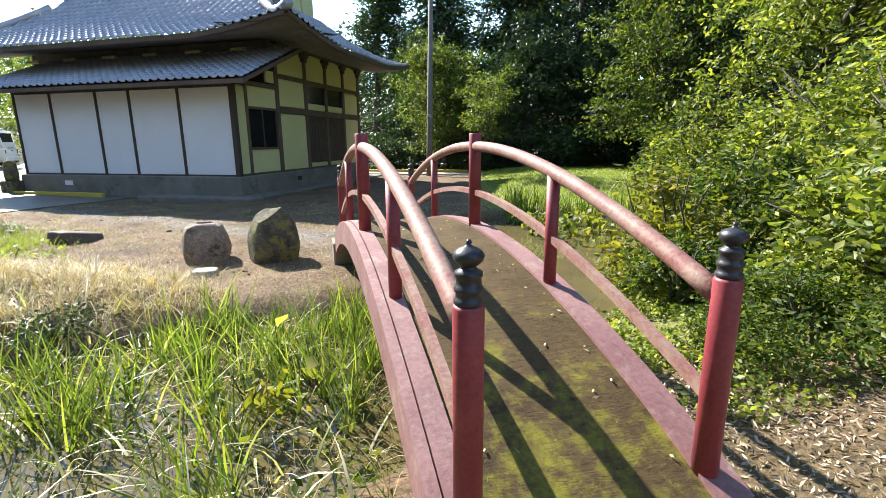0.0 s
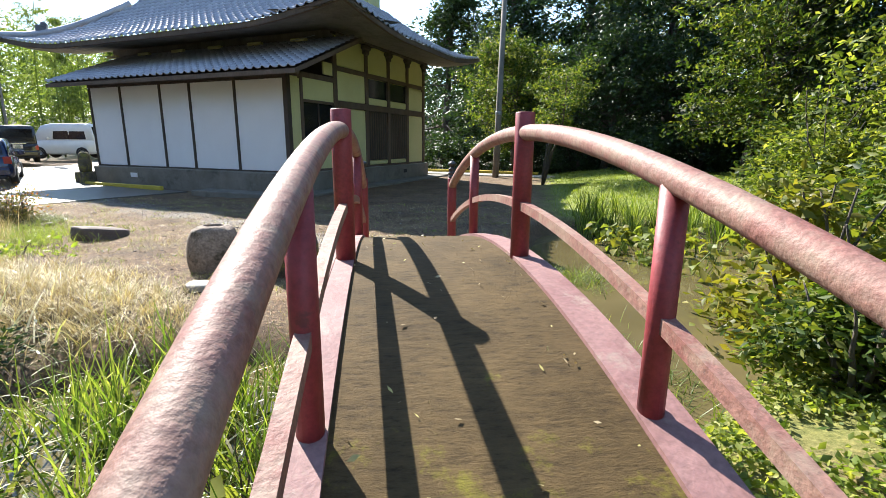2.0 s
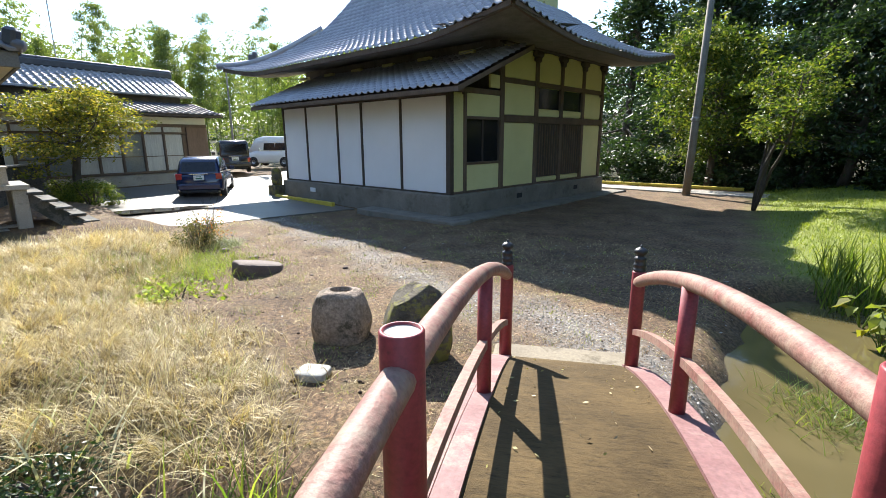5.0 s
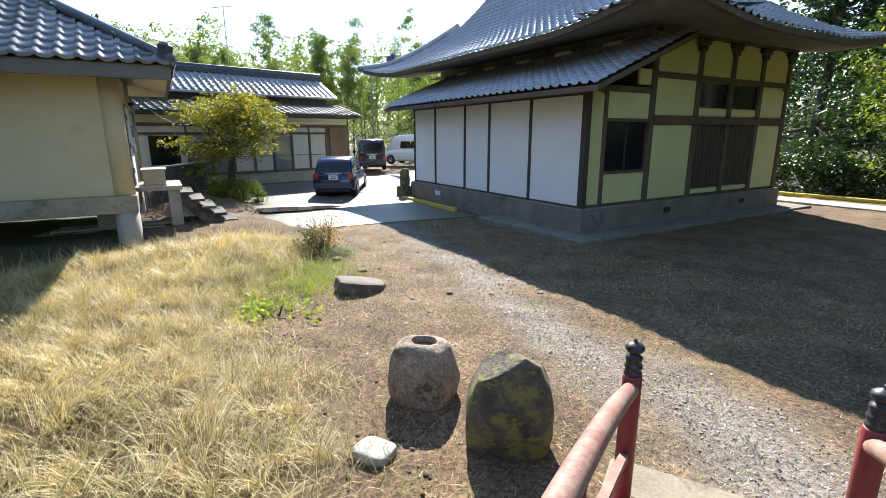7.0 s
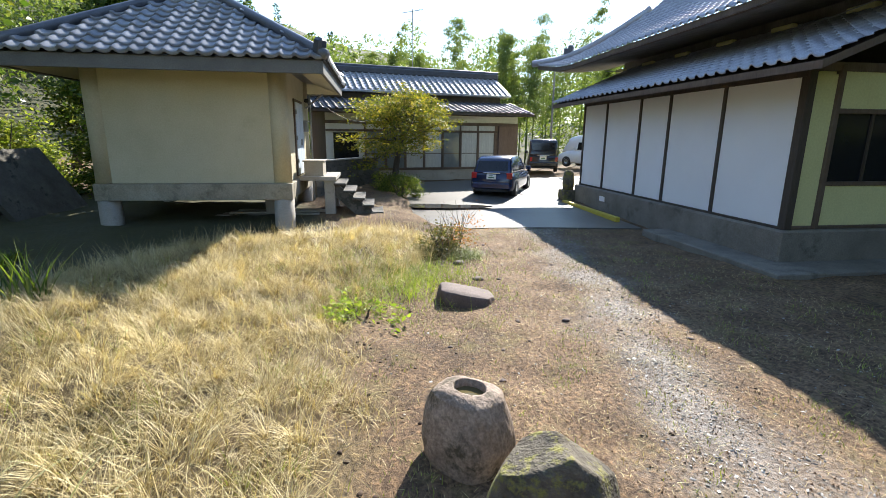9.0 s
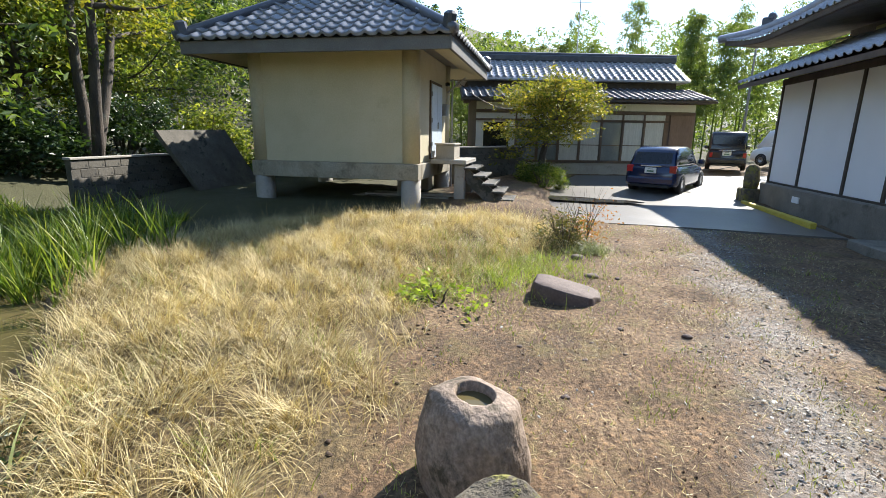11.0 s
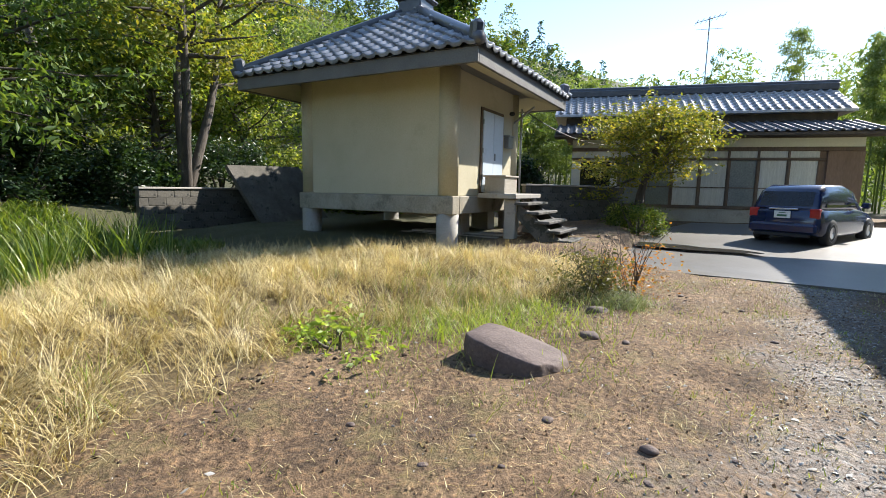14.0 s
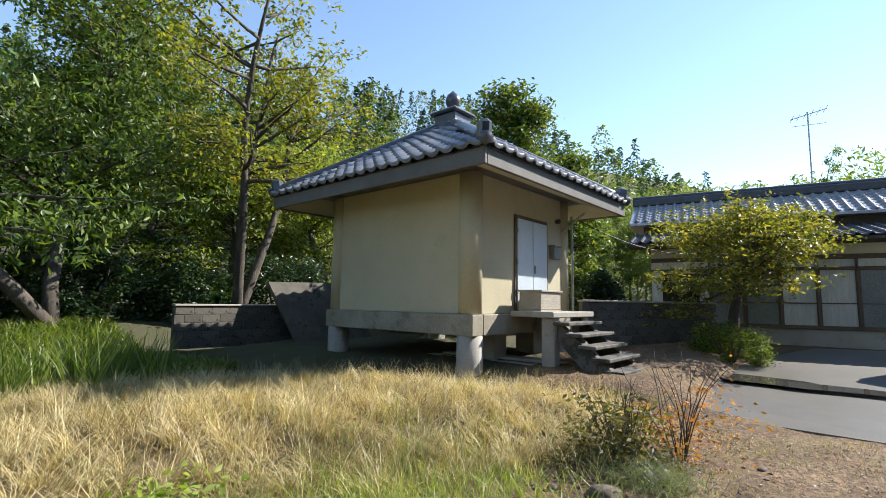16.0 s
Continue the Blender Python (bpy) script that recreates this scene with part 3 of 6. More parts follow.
# underside, fascia and solid under the tiles
g = Geo()
v, f = [], []
xs = np.linspace(W0, W1, 25)
for x in xs:
    for y in np.linspace(R0, R0 + 2.9, 4):
        z = EAVE + rise(0) + upturn(x, y, 0) * (1 - (y - R0) / 2.9) + (y - R0) * 0.16 - 0.14
        v.append((x, y, z))
for i in range(24):
    for j in range(3):
        f.append((i * 4 + j, i * 4 + j + 1, i * 4 + 5 + j, i * 4 + 4 + j))
g.add(v, f)
v, f = [], []
for y in np.linspace(R0, R1, 21):
    for x in np.linspace(W1, W1 - 2.3, 4):
        z = EAVE + upturn(x, y, 0) * (1 - (W1 - x) / 2.3) + (W1 - x) * 0.16 - 0.139
        v.append((x, y, z))
for i in range(20):
    for j in range(3):
        f.append((i * 4 + j, i * 4 + 4 + j, i * 4 + 5 + j, i * 4 + j + 1))
g.add(v, f)
part("soffit", g, GREY_TIMBER, hall, "dark timber eave boards")
for pts, dx, dy in (([(x, R0 + 0.03, EAVE + upturn(x, R0, 0) - 0.06) for x in np.linspace(W0, W1 - 0.1, 30)], 0, 0.06), ([(W1 - 0.03, y, EAVE + upturn(W1, y, 0) - 0.06) for y in np.linspace(R0 + 0.1, R1, 26)], -0.06, 0)):
    v, f = [], []
    for x, y, z in pts:
        v += [(x, y, z - 0.09), (x, y, z + 0.06), (x + dx, y + dy, z + 0.06), (x + dx, y + dy, z - 0.09)]
    for i in range(len(pts) - 1):
        f += [(4 * i + j, 4 * i + (j + 1) % 4, 4 * i + 4 + (j + 1) % 4, 4 * i + 4 + j) for j in range(4)]
    f += [(0, 1, 2, 3), (4 * len(pts) - 1, 4 * len(pts) - 2, 4 * len(pts) - 3, 4 * len(pts) - 4)]
    part("eave_board", Geo().add(v, f), BROWN_WOOD, hall, "brown eave fascia board")
# thin cables slung along the eave of the hall
for dz, x0 in ((0.0, -7.5), (0.14, -9.2)):
    g = Geo().tube([(x0 + (0.2 - x0) * t, 1.1, 4.2 + dz - 0.3 * 4 * t * (1 - t)) for t in np.linspace(0, 1, 12)], 0.01, 5)
    part("cable", g, GREY_METAL, hall, "thin slack cable under the eave")
# hip ridges
for x0, sg in ((W1, -1), (W0, 1)):
    pts = []
    for d in np.linspace(-0.12, HIP, 10):
        x, y = x0 + sg * d, R0 + d
        pts.append((x, y, EAVE + rise(max(d, 0)) + upturn(x, y, max(d, 0)) + 0.1))
    part("hip_ridge", Geo().tube(pts, [0.13] * len(pts), 8), HALL_TILE, hall, "tiled hip ridge", flat=False)
    g = Geo().box(-0.16, -0.09, -0.06, 0.16, 0.09, 0.3, pose(pts[3][0], pts[3][1], pts[3][2], 0, 0, 45 * sg), 0.03)
    g.box(-0.1, -0.12, 0.2, 0.1, 0.12, 0.42, pose(pts[3][0], pts[3][1], pts[3][2], 0, 18, 45 * sg), 0.05)
    part("ridge_end_tile", g, TILE, hall, "ornamental ridge end tile")
part("main_ridge", Geo().box(W0 + HIP - 0.2, R0 + 4.6, EAVE + rise(4.9) - 0.3, W1 - HIP + 0.2, R0 + 5.2, EAVE + rise(4.9) + 0.6, b=0.1), HALL_TILE, hall, "main ridge of stacked tiles")
# gable above the side roof
g = Geo()
for y0, y1, z1 in ((2.95, 3.75, 7.3), (3.85, 5.15, 7.8), (5.25, 6.05, 7.3)):
    g.box(-0.72, y0, EAVE + rise(2.7) - 0.3, -0.6, y1, z1)
part("gable_panel", g, PLASTER, hall, "white gable panels")
part("gable_wall", Geo().prism([(R0 + HIP, EAVE + rise(HIP) - 0.2), (R1 - HIP, EAVE + rise(HIP) - 0.2), (R0 + 4.9, EAVE + rise(4.9))], -0.95, -0.8,
     Matrix(((0, 0, 1, 0), (1, 0, 0, 0), (0, 1, 0, 0), (0, 0, 0, 1)))), DARK_WOOD, hall, "dark gable boards")
# lower pent roof along the front
g = Geo()


def pent_at(a, d):
    s = 0.42
    k = 1 / math.hypot(1, s)
    return (a, -0.85 + d, 3.23 + s * d), (0, -s * k, k)


tile_field(g, pent_at, 9, list(np.arange(0, 3.0, 0.235)), lambda d: (-8.95, 1.0))
part("pent_roof", g, HALL_TILE, hall, "lower pent roof of grey pantiles", flat=False)["kind"] = "stuff"
g = Geo()
g.add([(-8.95, -0.83, 3.18), (1.05, -0.83, 3.18), (1.05, 2.2, 4.43), (-8.95, 2.2, 4.43), (-8.95, -0.83, 3.07), (1.05, -0.83, 3.07), (1.05, 2.2, 4.31), (-8.95, 2.2, 4.31)],
      [(0, 1, 2, 3), (7, 6, 5, 4), (0, 4, 5, 1), (1, 5, 6, 2), (2, 6, 7, 3), (3, 7, 4, 0)])
part("pent_board", g, BROWN_WOOD, hall, "brown boards under the pent roof")
# upper wall between pent roof and main eave
part("upper_wall", Geo().box(-10.0, 2.2, 3.2, 0.0, 2.3, 5.0), GREY_TIMBER, hall, "dark timber upper wall")
for i in range(6):
    x = -0.9 - 1.7 * i
    part("bracket_end", Geo().box(x - 0.28, 1.7, 4.36, x + 0.28, 1.84, 4.46, b=0.02), PLASTER, hall, "pale painted bracket end")
# foundation
part("foundation", Geo().box(-8.29, -0.14, -0.4, 0.16, 8.65, 0.6, b=0.03), FOUNDATION, hall, "stained concrete foundation")
part("apron", Geo().box(-3.0, -0.75, -0.4, 0.85, 9.3, 0.06, b=0.02), FOUNDATION, hall, "concrete apron round the foundation")
# core so that the hall is closed
part("core", Geo().box(-8.12, 0.06, 0.6, -0.06, 8.45, 3.3).box(-9.9, 2.32, 0.6, -0.06, 8.45, 4.8), PLASTER, hall)
# front: five white boards between dark posts
MARKS = [0.0, 1.798, 3.561, 4.819, 6.639, 8.15]
for a0, a1 in zip(MARKS, MARKS[1:]):
    part("wall_panel", Geo().box(-a1 + 0.05, 0.0, 0.64, -a0 - 0.05, 0.05, 3.16), WHITE_WALL, hall, "plain white wall board")
for i, s in enumerate(MARKS):
    w = 0.075 if i in (0,) else 0.042
    part("corner_post" if i in (0, 5) else "post", Geo().box(-s - w, -0.03, 0.6, -s + w, 0.12, 3.25, b=0.008), DARK_WOOD, hall)
part("sill_beam", Geo().box(-8.19, -0.035, 0.585, 0.03, 0.1, 0.645, b=0.006), DARK_WOOD, hall)
part("head_beam", Geo().box(-8.19, -0.04, 3.1, 0.03, 0.1, 3.26, b=0.008), DARK_WOOD, hall)
# east side: posts at y, panels between
COLS = [0.0, 0.62, 2.22, 4.0, 5.5, 6.98, 8.45]
BAYS = [0.0, 0.6, 2.3, 4.1, 5.68, 7.42, 9.0]


def bay(y):
    return float(np.interp(y, BAYS, COLS))


TOPS = [3.25, 3.3, 4.1, 4.75, 4.75, 4.75, 4.75]
for i, (y, z) in enumerate(zip(COLS, TOPS)):
    if i == 0:
        continue
    w = 0.05 if i == 1 else 0.09
    part("post", Geo().box(-0.06, y - w, 0.6, 0.05, y + w, z, b=0.012), BROWN_WOOD, hall, "weathered timber post")


def panel(y0, y1, z0, z1, mat_=PLASTER, out=0.0, name="plaster_panel"):
    return part(name, Geo().box(-0.06, bay(y0), z0, out, bay(y1), z1), mat_, hall)


def beam(y0, y1, z0, z1, out=0.035):
    return part("beam", Geo().box(-0.06, bay(y0), z0, out, bay(y1), z1, b=0.008), BROWN_WOOD, hall)


panel(0.07, 0.55, 0.66, 3.15)
panel(0.65, 2.21, 0.66, 1.36)
panel(0.65, 2.21, 2.6, 3.2)
panel(2.39, 4.01, 0.66, 2.48)
panel(2.39, 4.01, 2.72, 3.58)
panel(7.51, 8.91, 0.66, 2.48)
panel(7.51, 8.91, 2.72, 3.5)
panel(4.19, 5.6, 2.72, 2.92)
panel(5.77, 7.33, 2.72, 2.92)
panel(2.39, 4.01, 3.74, 4.3)
panel(1.75, 2.21, 3.4, 3.75)
for y0, y1 in ((bay(4.19), bay(5.59)), (bay(5.77), bay(7.33)), (bay(7.51), bay(8.91))):
    g = Geo()
    n = 12
    out_ = [(y0, 3.72)] + [(y1, 3.72)] + [(y1 - (y1 - y0) * i / n, 4.32 + 0.3 * math.sin(math.pi * i / n) ** 0.7) for i in range(n + 1)]
    g.prism(out_, -0.06, 0.0, Matrix(((0, 0, 1, 0), (1, 0, 0, 0), (0, 1, 0, 0), (0, 0, 0, 1))))
    part("plaster_panel", g, PLASTER, hall)
beam(0.0, 9.05, 0.6, 0.66)
beam(2.39, 9.0, 2.5, 2.7, 0.06)
beam(2.39, 9.0, 3.58, 3.72)
beam(0.1, 2.3, 3.2, 3.34)
beam(0.65, 2.21, 2.54, 2.62)
beam(0.65, 2.21, 1.35, 1.42)
panel(0.65, 2.21, 1.42, 2.54, GLASS_DARK, -0.03, "window_pane")
for y in (bay(0.675), bay(1.43), bay(2.185)):
    part("window_stile", Geo().box(-0.05, y - 0.025, 1.42, -0.005, y + 0.025, 2.54), DARK_WOOD, hall)
for y0, y1 in ((4.19, 5.6), (5.77, 7.33)):
    panel(y0, y1, 2.94, 3.56, GLASS_DARK, -0.03, "upper_window")
    d_ = panel(y0, y1, 0.82, 2.5, DARK_WOOD, -0.02, "door_leaf")
    d_["label"] = "dark slatted wooden door leaf"
    for k in range(9):
        yy = bay(y0 + 0.06 + (y1 - y0 - 0.12) * k / 8)
        s_ = part("slat", Geo().box(-0.03, yy - 0.018, 0.86, 0.0, yy + 0.018, 2.46), BROWN_WOOD, hall)
    panel(y0, y1, 0.68, 0.8, PLASTER, 0.0, "sill_panel")
# brackets under the east eave and floor vents
for y in COLS[3:]:
    g = Geo().box(-0.05, y - 0.22, 4.42, 0.12, y + 0.22, 4.6, b=0.04).box(-0.05, y - 0.13, 4.28, 0.1, y + 0.13, 4.43, b=0.03)
    part("bracket", g, DARK_WOOD, hall, "carved timber bracket")
part("eave_beam", Geo().box(-0.1, 2.2, 4.6, 0.14, 8.65, 4.85, b=0.02), DARK_WOOD, hall)
for y in (3.0, 6.5):
    part("vent", Geo().box(0.14, y - 0.14, 0.28, 0.165, y + 0.14, 0.42), BLACK, hall)
part("vent", Geo().box(-6.4, -0.165, 0.28, -6.1, -0.14, 0.42), WHITE_WALL, hall)
# ---- storehouse on legs: x out of the door, y along the door wall ----
SHED = pose(-11.669, 6.197, 0, 0, 0, 77.09)
shed = thing("storehouse", SHED, "cream plastered storehouse on concrete legs with a pyramid tile roof", "building")
SL, SF = 3.8, 3.4
BEAM = surface("stained_tan_concrete", (0.25, 0.22, 0.165), (0.36, 0.33, 0.265), 2, 0.85, 45, 0.35, 0.005, patch=(0.12, 0.105, 0.075), patch_scale=2.4, patch_at=0.54, sharp=0.16)
part("wall", Geo().box(-SL, 0, 1.08, 0, SF, 3.62, b=0.02), SHED_WALL, shed, "cream plaster wall")
for x, y in ((-0.12, 0.12), (-SL + 0.12, 0.12), (-0.12, SF - 0.12), (-SL + 0.12, SF - 0.12)):
    part("column", Geo().lathe([(0.2, 1.1), (0.2, 3.56)], 20, pose(x, y, 0)), SHED_WALL, shed, "rounded plaster corner column", flat=False)
    part("leg", Geo().lathe([(0.23, -0.15), (0.22, 0.1), (0.22, 0.8)], 20, pose(x, y, 0)), CONCRETE, shed, "round concrete leg", flat=False)
g = Geo().box(-SL - 0.06, -0.1, 0.74, 0.1, 0.2, 1.09, b=0.012).box(-0.2, 0.205, 0.74, 0.1, SF + 0.06, 1.09, b=0.012)
g.box(-SL - 0.06, SF - 0.2, 0.74, -0.21, SF + 0.06, 1.09, b=0.012).box(-SL - 0.06, 0.21, 0.74, -SL + 0.2, SF - 0.21, 1.09, b=0.012)
part("floor_beam", g, BEAM, shed, "stained concrete floor beam")
part("floor_slab", Geo().box(-SL + 0.1, 0.1, 0.92, -0.1, SF - 0.1, 1.07), CONCRETE, shed)
for y in (1.1, 2.5):
    part("pier", Geo().box(-0.75, y, -0.1, -0.3, y + 0.4, 0.92, b=0.02), CONCRETE, shed)
# roof: pyramid reaching 0.99 beyond the walls
X0, X1, Y0, Y1 = -SL - 0.99, 0.99, -0.99, SF + 0.99
EZ, APEX = 3.53, 5.26
cx, cy = (X0 + X1) / 2, (Y0 + Y1) / 2
FASCIA = surface("grey_eave_board", (0.11, 0.105, 0.1), (0.17, 0.165, 0.155), 1.5, 0.75, 40, 0.2, 0.003)
for x0, y0, x1, y1 in ((X0 + 0.04, Y0 + 0.04, X1 - 0.04, Y0 + 0.1), (X0 + 0.04, Y1 - 0.1, X1 - 0.04, Y1 - 0.04),
                       (X0 + 0.04, Y0 + 0.102, X0 + 0.1, Y1 - 0.102), (X1 - 0.1, Y0 + 0.102, X1 - 0.04, Y1 - 0.102)):
    part("fascia", Geo().box(x0, y0, 3.25, x1, y1, 3.5, b=0.008), FASCIA, shed, "grey eave board")
rim = [(X0 + 0.09, Y0 + 0.09), (X1 - 0.09, Y0 + 0.09), (X1 - 0.09, Y1 - 0.09), (X0 + 0.09, Y1 - 0.09)]
head = [(-SL - 0.01, -0.01), (0.01, -0.01), (0.01, SF + 0.01), (-SL - 0.01, SF + 0.01)]
for i in range(4):
    j = (i + 1) % 4
    v = [(*rim[i], 3.28), (*rim[j], 3.28), (*head[j], 3.58), (*head[i], 3.58)]
    v += [(x, y, z + 0.03) for x, y, z in v]
    part("soffit", Geo().add(v, [(3, 2, 1, 0), (4, 5, 6, 7), (0, 1, 5, 4), (1, 2, 6, 5), (2, 3, 7, 6), (3, 0, 4, 7)]), SHED_WALL, shed, "pale sloping soffit")
part("roof_body", Geo().add([(X0, Y0, EZ - 0.03), (X1, Y0, EZ - 0.03), (X1, Y1, EZ - 0.03), (X0, Y1, EZ - 0.03), (cx, cy, APEX)],
                            [(3, 2, 1, 0), (0, 1, 4), (1, 2, 4), (2, 3, 4), (3, 0, 4)]), TILE, shed)


def one_tile(w, l):
    """One pantile: curved pan with a lip at its lower edge."""
    g = Geo()
    prof = [(0, 0.016), (0.13, 0.052), (0.28, 0.05), (0.42, 0.012), (0.62, 0.0), (0.84, 0.004), (1.0, 0.018)]
    n = len(prof)
    v = []
    for d, h in ((0.0, -0.015), (0.0, 0.044), (l * 0.07, 0.052), (l * 1.08, 0.004)):
        v += [((p_ - 0.5) * w, d, z_ + h) for p_, z_ in prof]
    f = [(k * n + j, k * n + j + 1, (k + 1) * n + j + 1, (k + 1) * n + j) for k in range(3) for j in range(n - 1)]
    return g.add(v, f)


TILE_ME = one_tile(0.285, 0.27).mesh("tile", TILE_LIGHT, False)


def slope_frame(p0, p1, top):
    """Origin at p0, x along the eave, y up the slope."""
    o, x = Vector(p0), (Vector(p1) - Vector(p0))
    w = x.length
    x.normalize()
    y = Vector(top) - o
    run = y.dot(x)
    y = (y - x * run)
    h = y.length
    y.normalize()
    z = x.cross(y)
    m = Matrix.Identity(4)
    for i, c_ in enumerate((x, y, z, o)):
        for j in range(3):
            m[j][i] = c_[j]
    return m, w, h, run


apex = (cx, cy, APEX)
for p0, p1, single in (((X0, Y0, EZ), (X1, Y0, EZ), True), ((X1, Y0, EZ), (X1, Y1, EZ), True), ((X1, Y1, EZ), (X0, Y1, EZ), False), ((X0, Y1, EZ), (X0, Y0, EZ), False)):
    m, w, h, run = slope_frame(p0, p1, apex)
    joined = Geo()
    rows_ = int(h / 0.27)
    for i in range(rows_ + 1):
        d = i * 0.27
        lo, hi = run * d / h + 0.05, w + (run - w) * d / h - 0.05
        c_ = lo + 0.12
        c_ = math.floor(c_ / 0.285) * 0.285 + 0.2
        while c_ < hi - 0.1:
            if c_ > lo + 0.05:
                mm = m @ pose(c_, d - 0.04, 0.004 + random.uniform(-0.003, 0.003), random.uniform(-0.6, 0.6), 0, random.uniform(-0.6, 0.6))
                if single:
                    ob = new("tile", TILE_ME)
                    ob.parent, ob.matrix_local = shed, mm
                else:
                    joined.add(np.concatenate(one_tile(0.285, 0.27).v), one_tile(0.285, 0.27).f, mm)
            c_ += 0.285
    if not single:
        part("tile_field", joined, TILE_LIGHT, shed, flat=False)["kind"] = "stuff"
for x, y in ((X0, Y0), (X1, Y0), (X1, Y1), (X0, Y1)):
    d = Vector((cx - x, cy - y, APEX - EZ))
    o = Vector((x, y, EZ + 0.07))
    pts = [o + d * t for t in np.linspace(-0.01, 0.97, 8)]
    part("hip_ridge", Geo().tube(pts, 0.1, 10), TILE, shed, "rounded hip ridge tiles", flat=False)
    e_ = o + d * 0.04
    part("hip_end", Geo().box(-0.14, -0.1, -0.08, 0.1, 0.1, 0.24, pose(e_.x, e_.y, e_.z, 0, -12, math.degrees(math.atan2(d.y, d.x)))
                              , 0.05), TILE, shed, "ornamental hip end tile")
g = Geo().box(-0.42, -0.42, 0, 0.42, 0.42, 0.12, pose(cx, cy, 5.02), 0.03).box(-0.3, -0.3, 0.12, 0.3, 0.3, 0.42, pose(cx, cy, 5.02), 0.03)
g.box(-0.38, -0.38, 0.42, 0.38, 0.38, 0.5, pose(cx, cy, 5.02), 0.03)
fin = part("roof_finial", g, TILE, shed, "square tiled roof finial")
part("ball", Geo().lathe([(0.08, 0), (0.1, 0.06), (0.07, 0.1), (0.13, 0.17), (0.17, 0.26), (0.17, 0.34), (0.13, 0.43), (0.06, 0.49), (0.015, 0.54)], 20, pose(cx, cy, 5.52)), TILE, fin, "dark round ball", flat=False)
# door
door = part("steel_door", Geo().box(0.0, 1.27, 1.14, 0.035, 2.49, 2.95, b=0.005), BROWN_WOOD, shed, "brown door frame")
for y0, y1 in ((1.33, 1.875), (1.885, 2.43)):
    part("door_leaf", Geo().box(0.03, y0, 1.17, 0.055, y1, 2.88, b=0.006), STEEL_DOOR, door, "pale blue steel door leaf")
part("handle", Geo().box(0.055, 1.91, 1.86, 0.09, 1.94, 2.02, b=0.008), GREY_METAL, door, "small metal handle")
for z in (1.45, 2.0, 2.6):
    part("hinge", Geo().lathe([(0.016, 0), (0.016, 0.1)], 8, pose(0.06, 1.315, z)), GREY_METAL, door)
part("meter_box", Geo().box(0.0, 2.6, 2.2, 0.13, 2.9, 2.46, b=0.015).box(0.0, 2.58, 2.46, 0.15, 2.92, 2.49), GREY_METAL, shed, "grey wall box")
part("lamp", Geo().lathe([(0.03, 0), (0.05, 0.03), (0.05, 0.1), (0.02, 0.12)], 12, pose(0.06, 2.78, 3.0, 0, 90, 0)), BLACK, shed, "small outdoor lamp", flat=False)
part("brace", Geo().tube([(0.05, 3.1, 2.82), (0.5, 3.25, 3.21)], 0.025, 8), GREY_METAL, shed, "metal eave brace")
part("downpipe", Geo().tube([(0.12, SF + 0.02, 0.3), (0.12, SF + 0.02, 3.2)], 0.03, 8), GREY_METAL, shed)
# porch slab and steps
STAIR = surface("blackened_concrete", (0.07, 0.066, 0.06), (0.15, 0.14, 0.125), 2.5, 0.85, 40, 0.4, 0.005, patch=(0.04, 0.042, 0.035), patch_scale=3, patch_at=0.52)
porch = thing("porch_steps", SHED, "dark weathered concrete porch slab with five steps", "steps")
part("slab", Geo().box(0.1, 1.0, 1.05, 0.95, 2.6, 1.15, b=0.012), CONCRETE, porch, "pale concrete porch slab")
part("slab_leg", Geo().box(0.65, 1.12, -0.1, 0.9, 1.32, 1.05, b=0.02), CONCRETE, porch)
part("slab_leg", Geo().box(0.65, 2.28, -0.1, 0.9, 2.48, 1.05, b=0.02), CONCRETE, porch)
for i in range(5):
    z = 0.98 - 0.18 * i
    x = 0.86 + 0.225 * i
    part("tread", Geo().box(x, 1.12, z - 0.06, x + 0.31, 2.48, z, b=0.012), STAIR, porch, "worn concrete tread")
for y in (1.22, 2.24):
    g = Geo().prism([(0.82, 1.04), (0.82, 0.74), (1.6, -0.02), (1.95, -0.02), (1.95, 0.16)], y, y + 0.14, Matrix(((1, 0, 0, 0), (0, 0, 1, 0), (0, 1, 0, 0), (0, 0, 0, 1))))
    part("stringer", g, STAIR, porch, "dark sloping stringer")
box = thing("offertory_box", SHED @ pose(0.42, 1.5, 1.15), "weathered grey wooden box standing on the porch slab", "box")
part("body", Geo().box(-0.22, -0.36, 0.03, 0.22, 0.36, 0.34, b=0.008), surface("grey_wood", (0.3, 0.27, 0.22), (0.42, 0.38, 0.32), 3, 0.8, 40, 0.4, 0.004, stretch=(1, 0.2, 1)), box)
part("lid", Geo().box(-0.25, -0.39, 0.34, 0.25, 0.39, 0.375, b=0.006), bpy.data.materials["grey_wood"], box)
part("base", Geo().box(-0.23, -0.37, 0.0, 0.23, 0.37, 0.03), bpy.data.materials["grey_wood"], box)
# sawn boards lying under the storehouse
stack = thing("timber_stack", SHED @ pose(-1.9, 1.0, 0.2), "grey weathered boards stacked under the storehouse", "boards")
for i, (y, z, l, r) in enumerate(((0.0, 0.0, 2.4, 2), (0.3, 0.0, 2.2, -3), (0.62, 0.0, 2.5, 1), (0.14, 0.05, 2.3, 4), (0.5, 0.05, 2.0, -2))):
    part("plank", Geo().box(0, 0, 0, l, 0.22, 0.045, pose(0.1 * i, y, z, 0, 0, r), 0.006), bpy.data.materials["grey_wood"], stack)
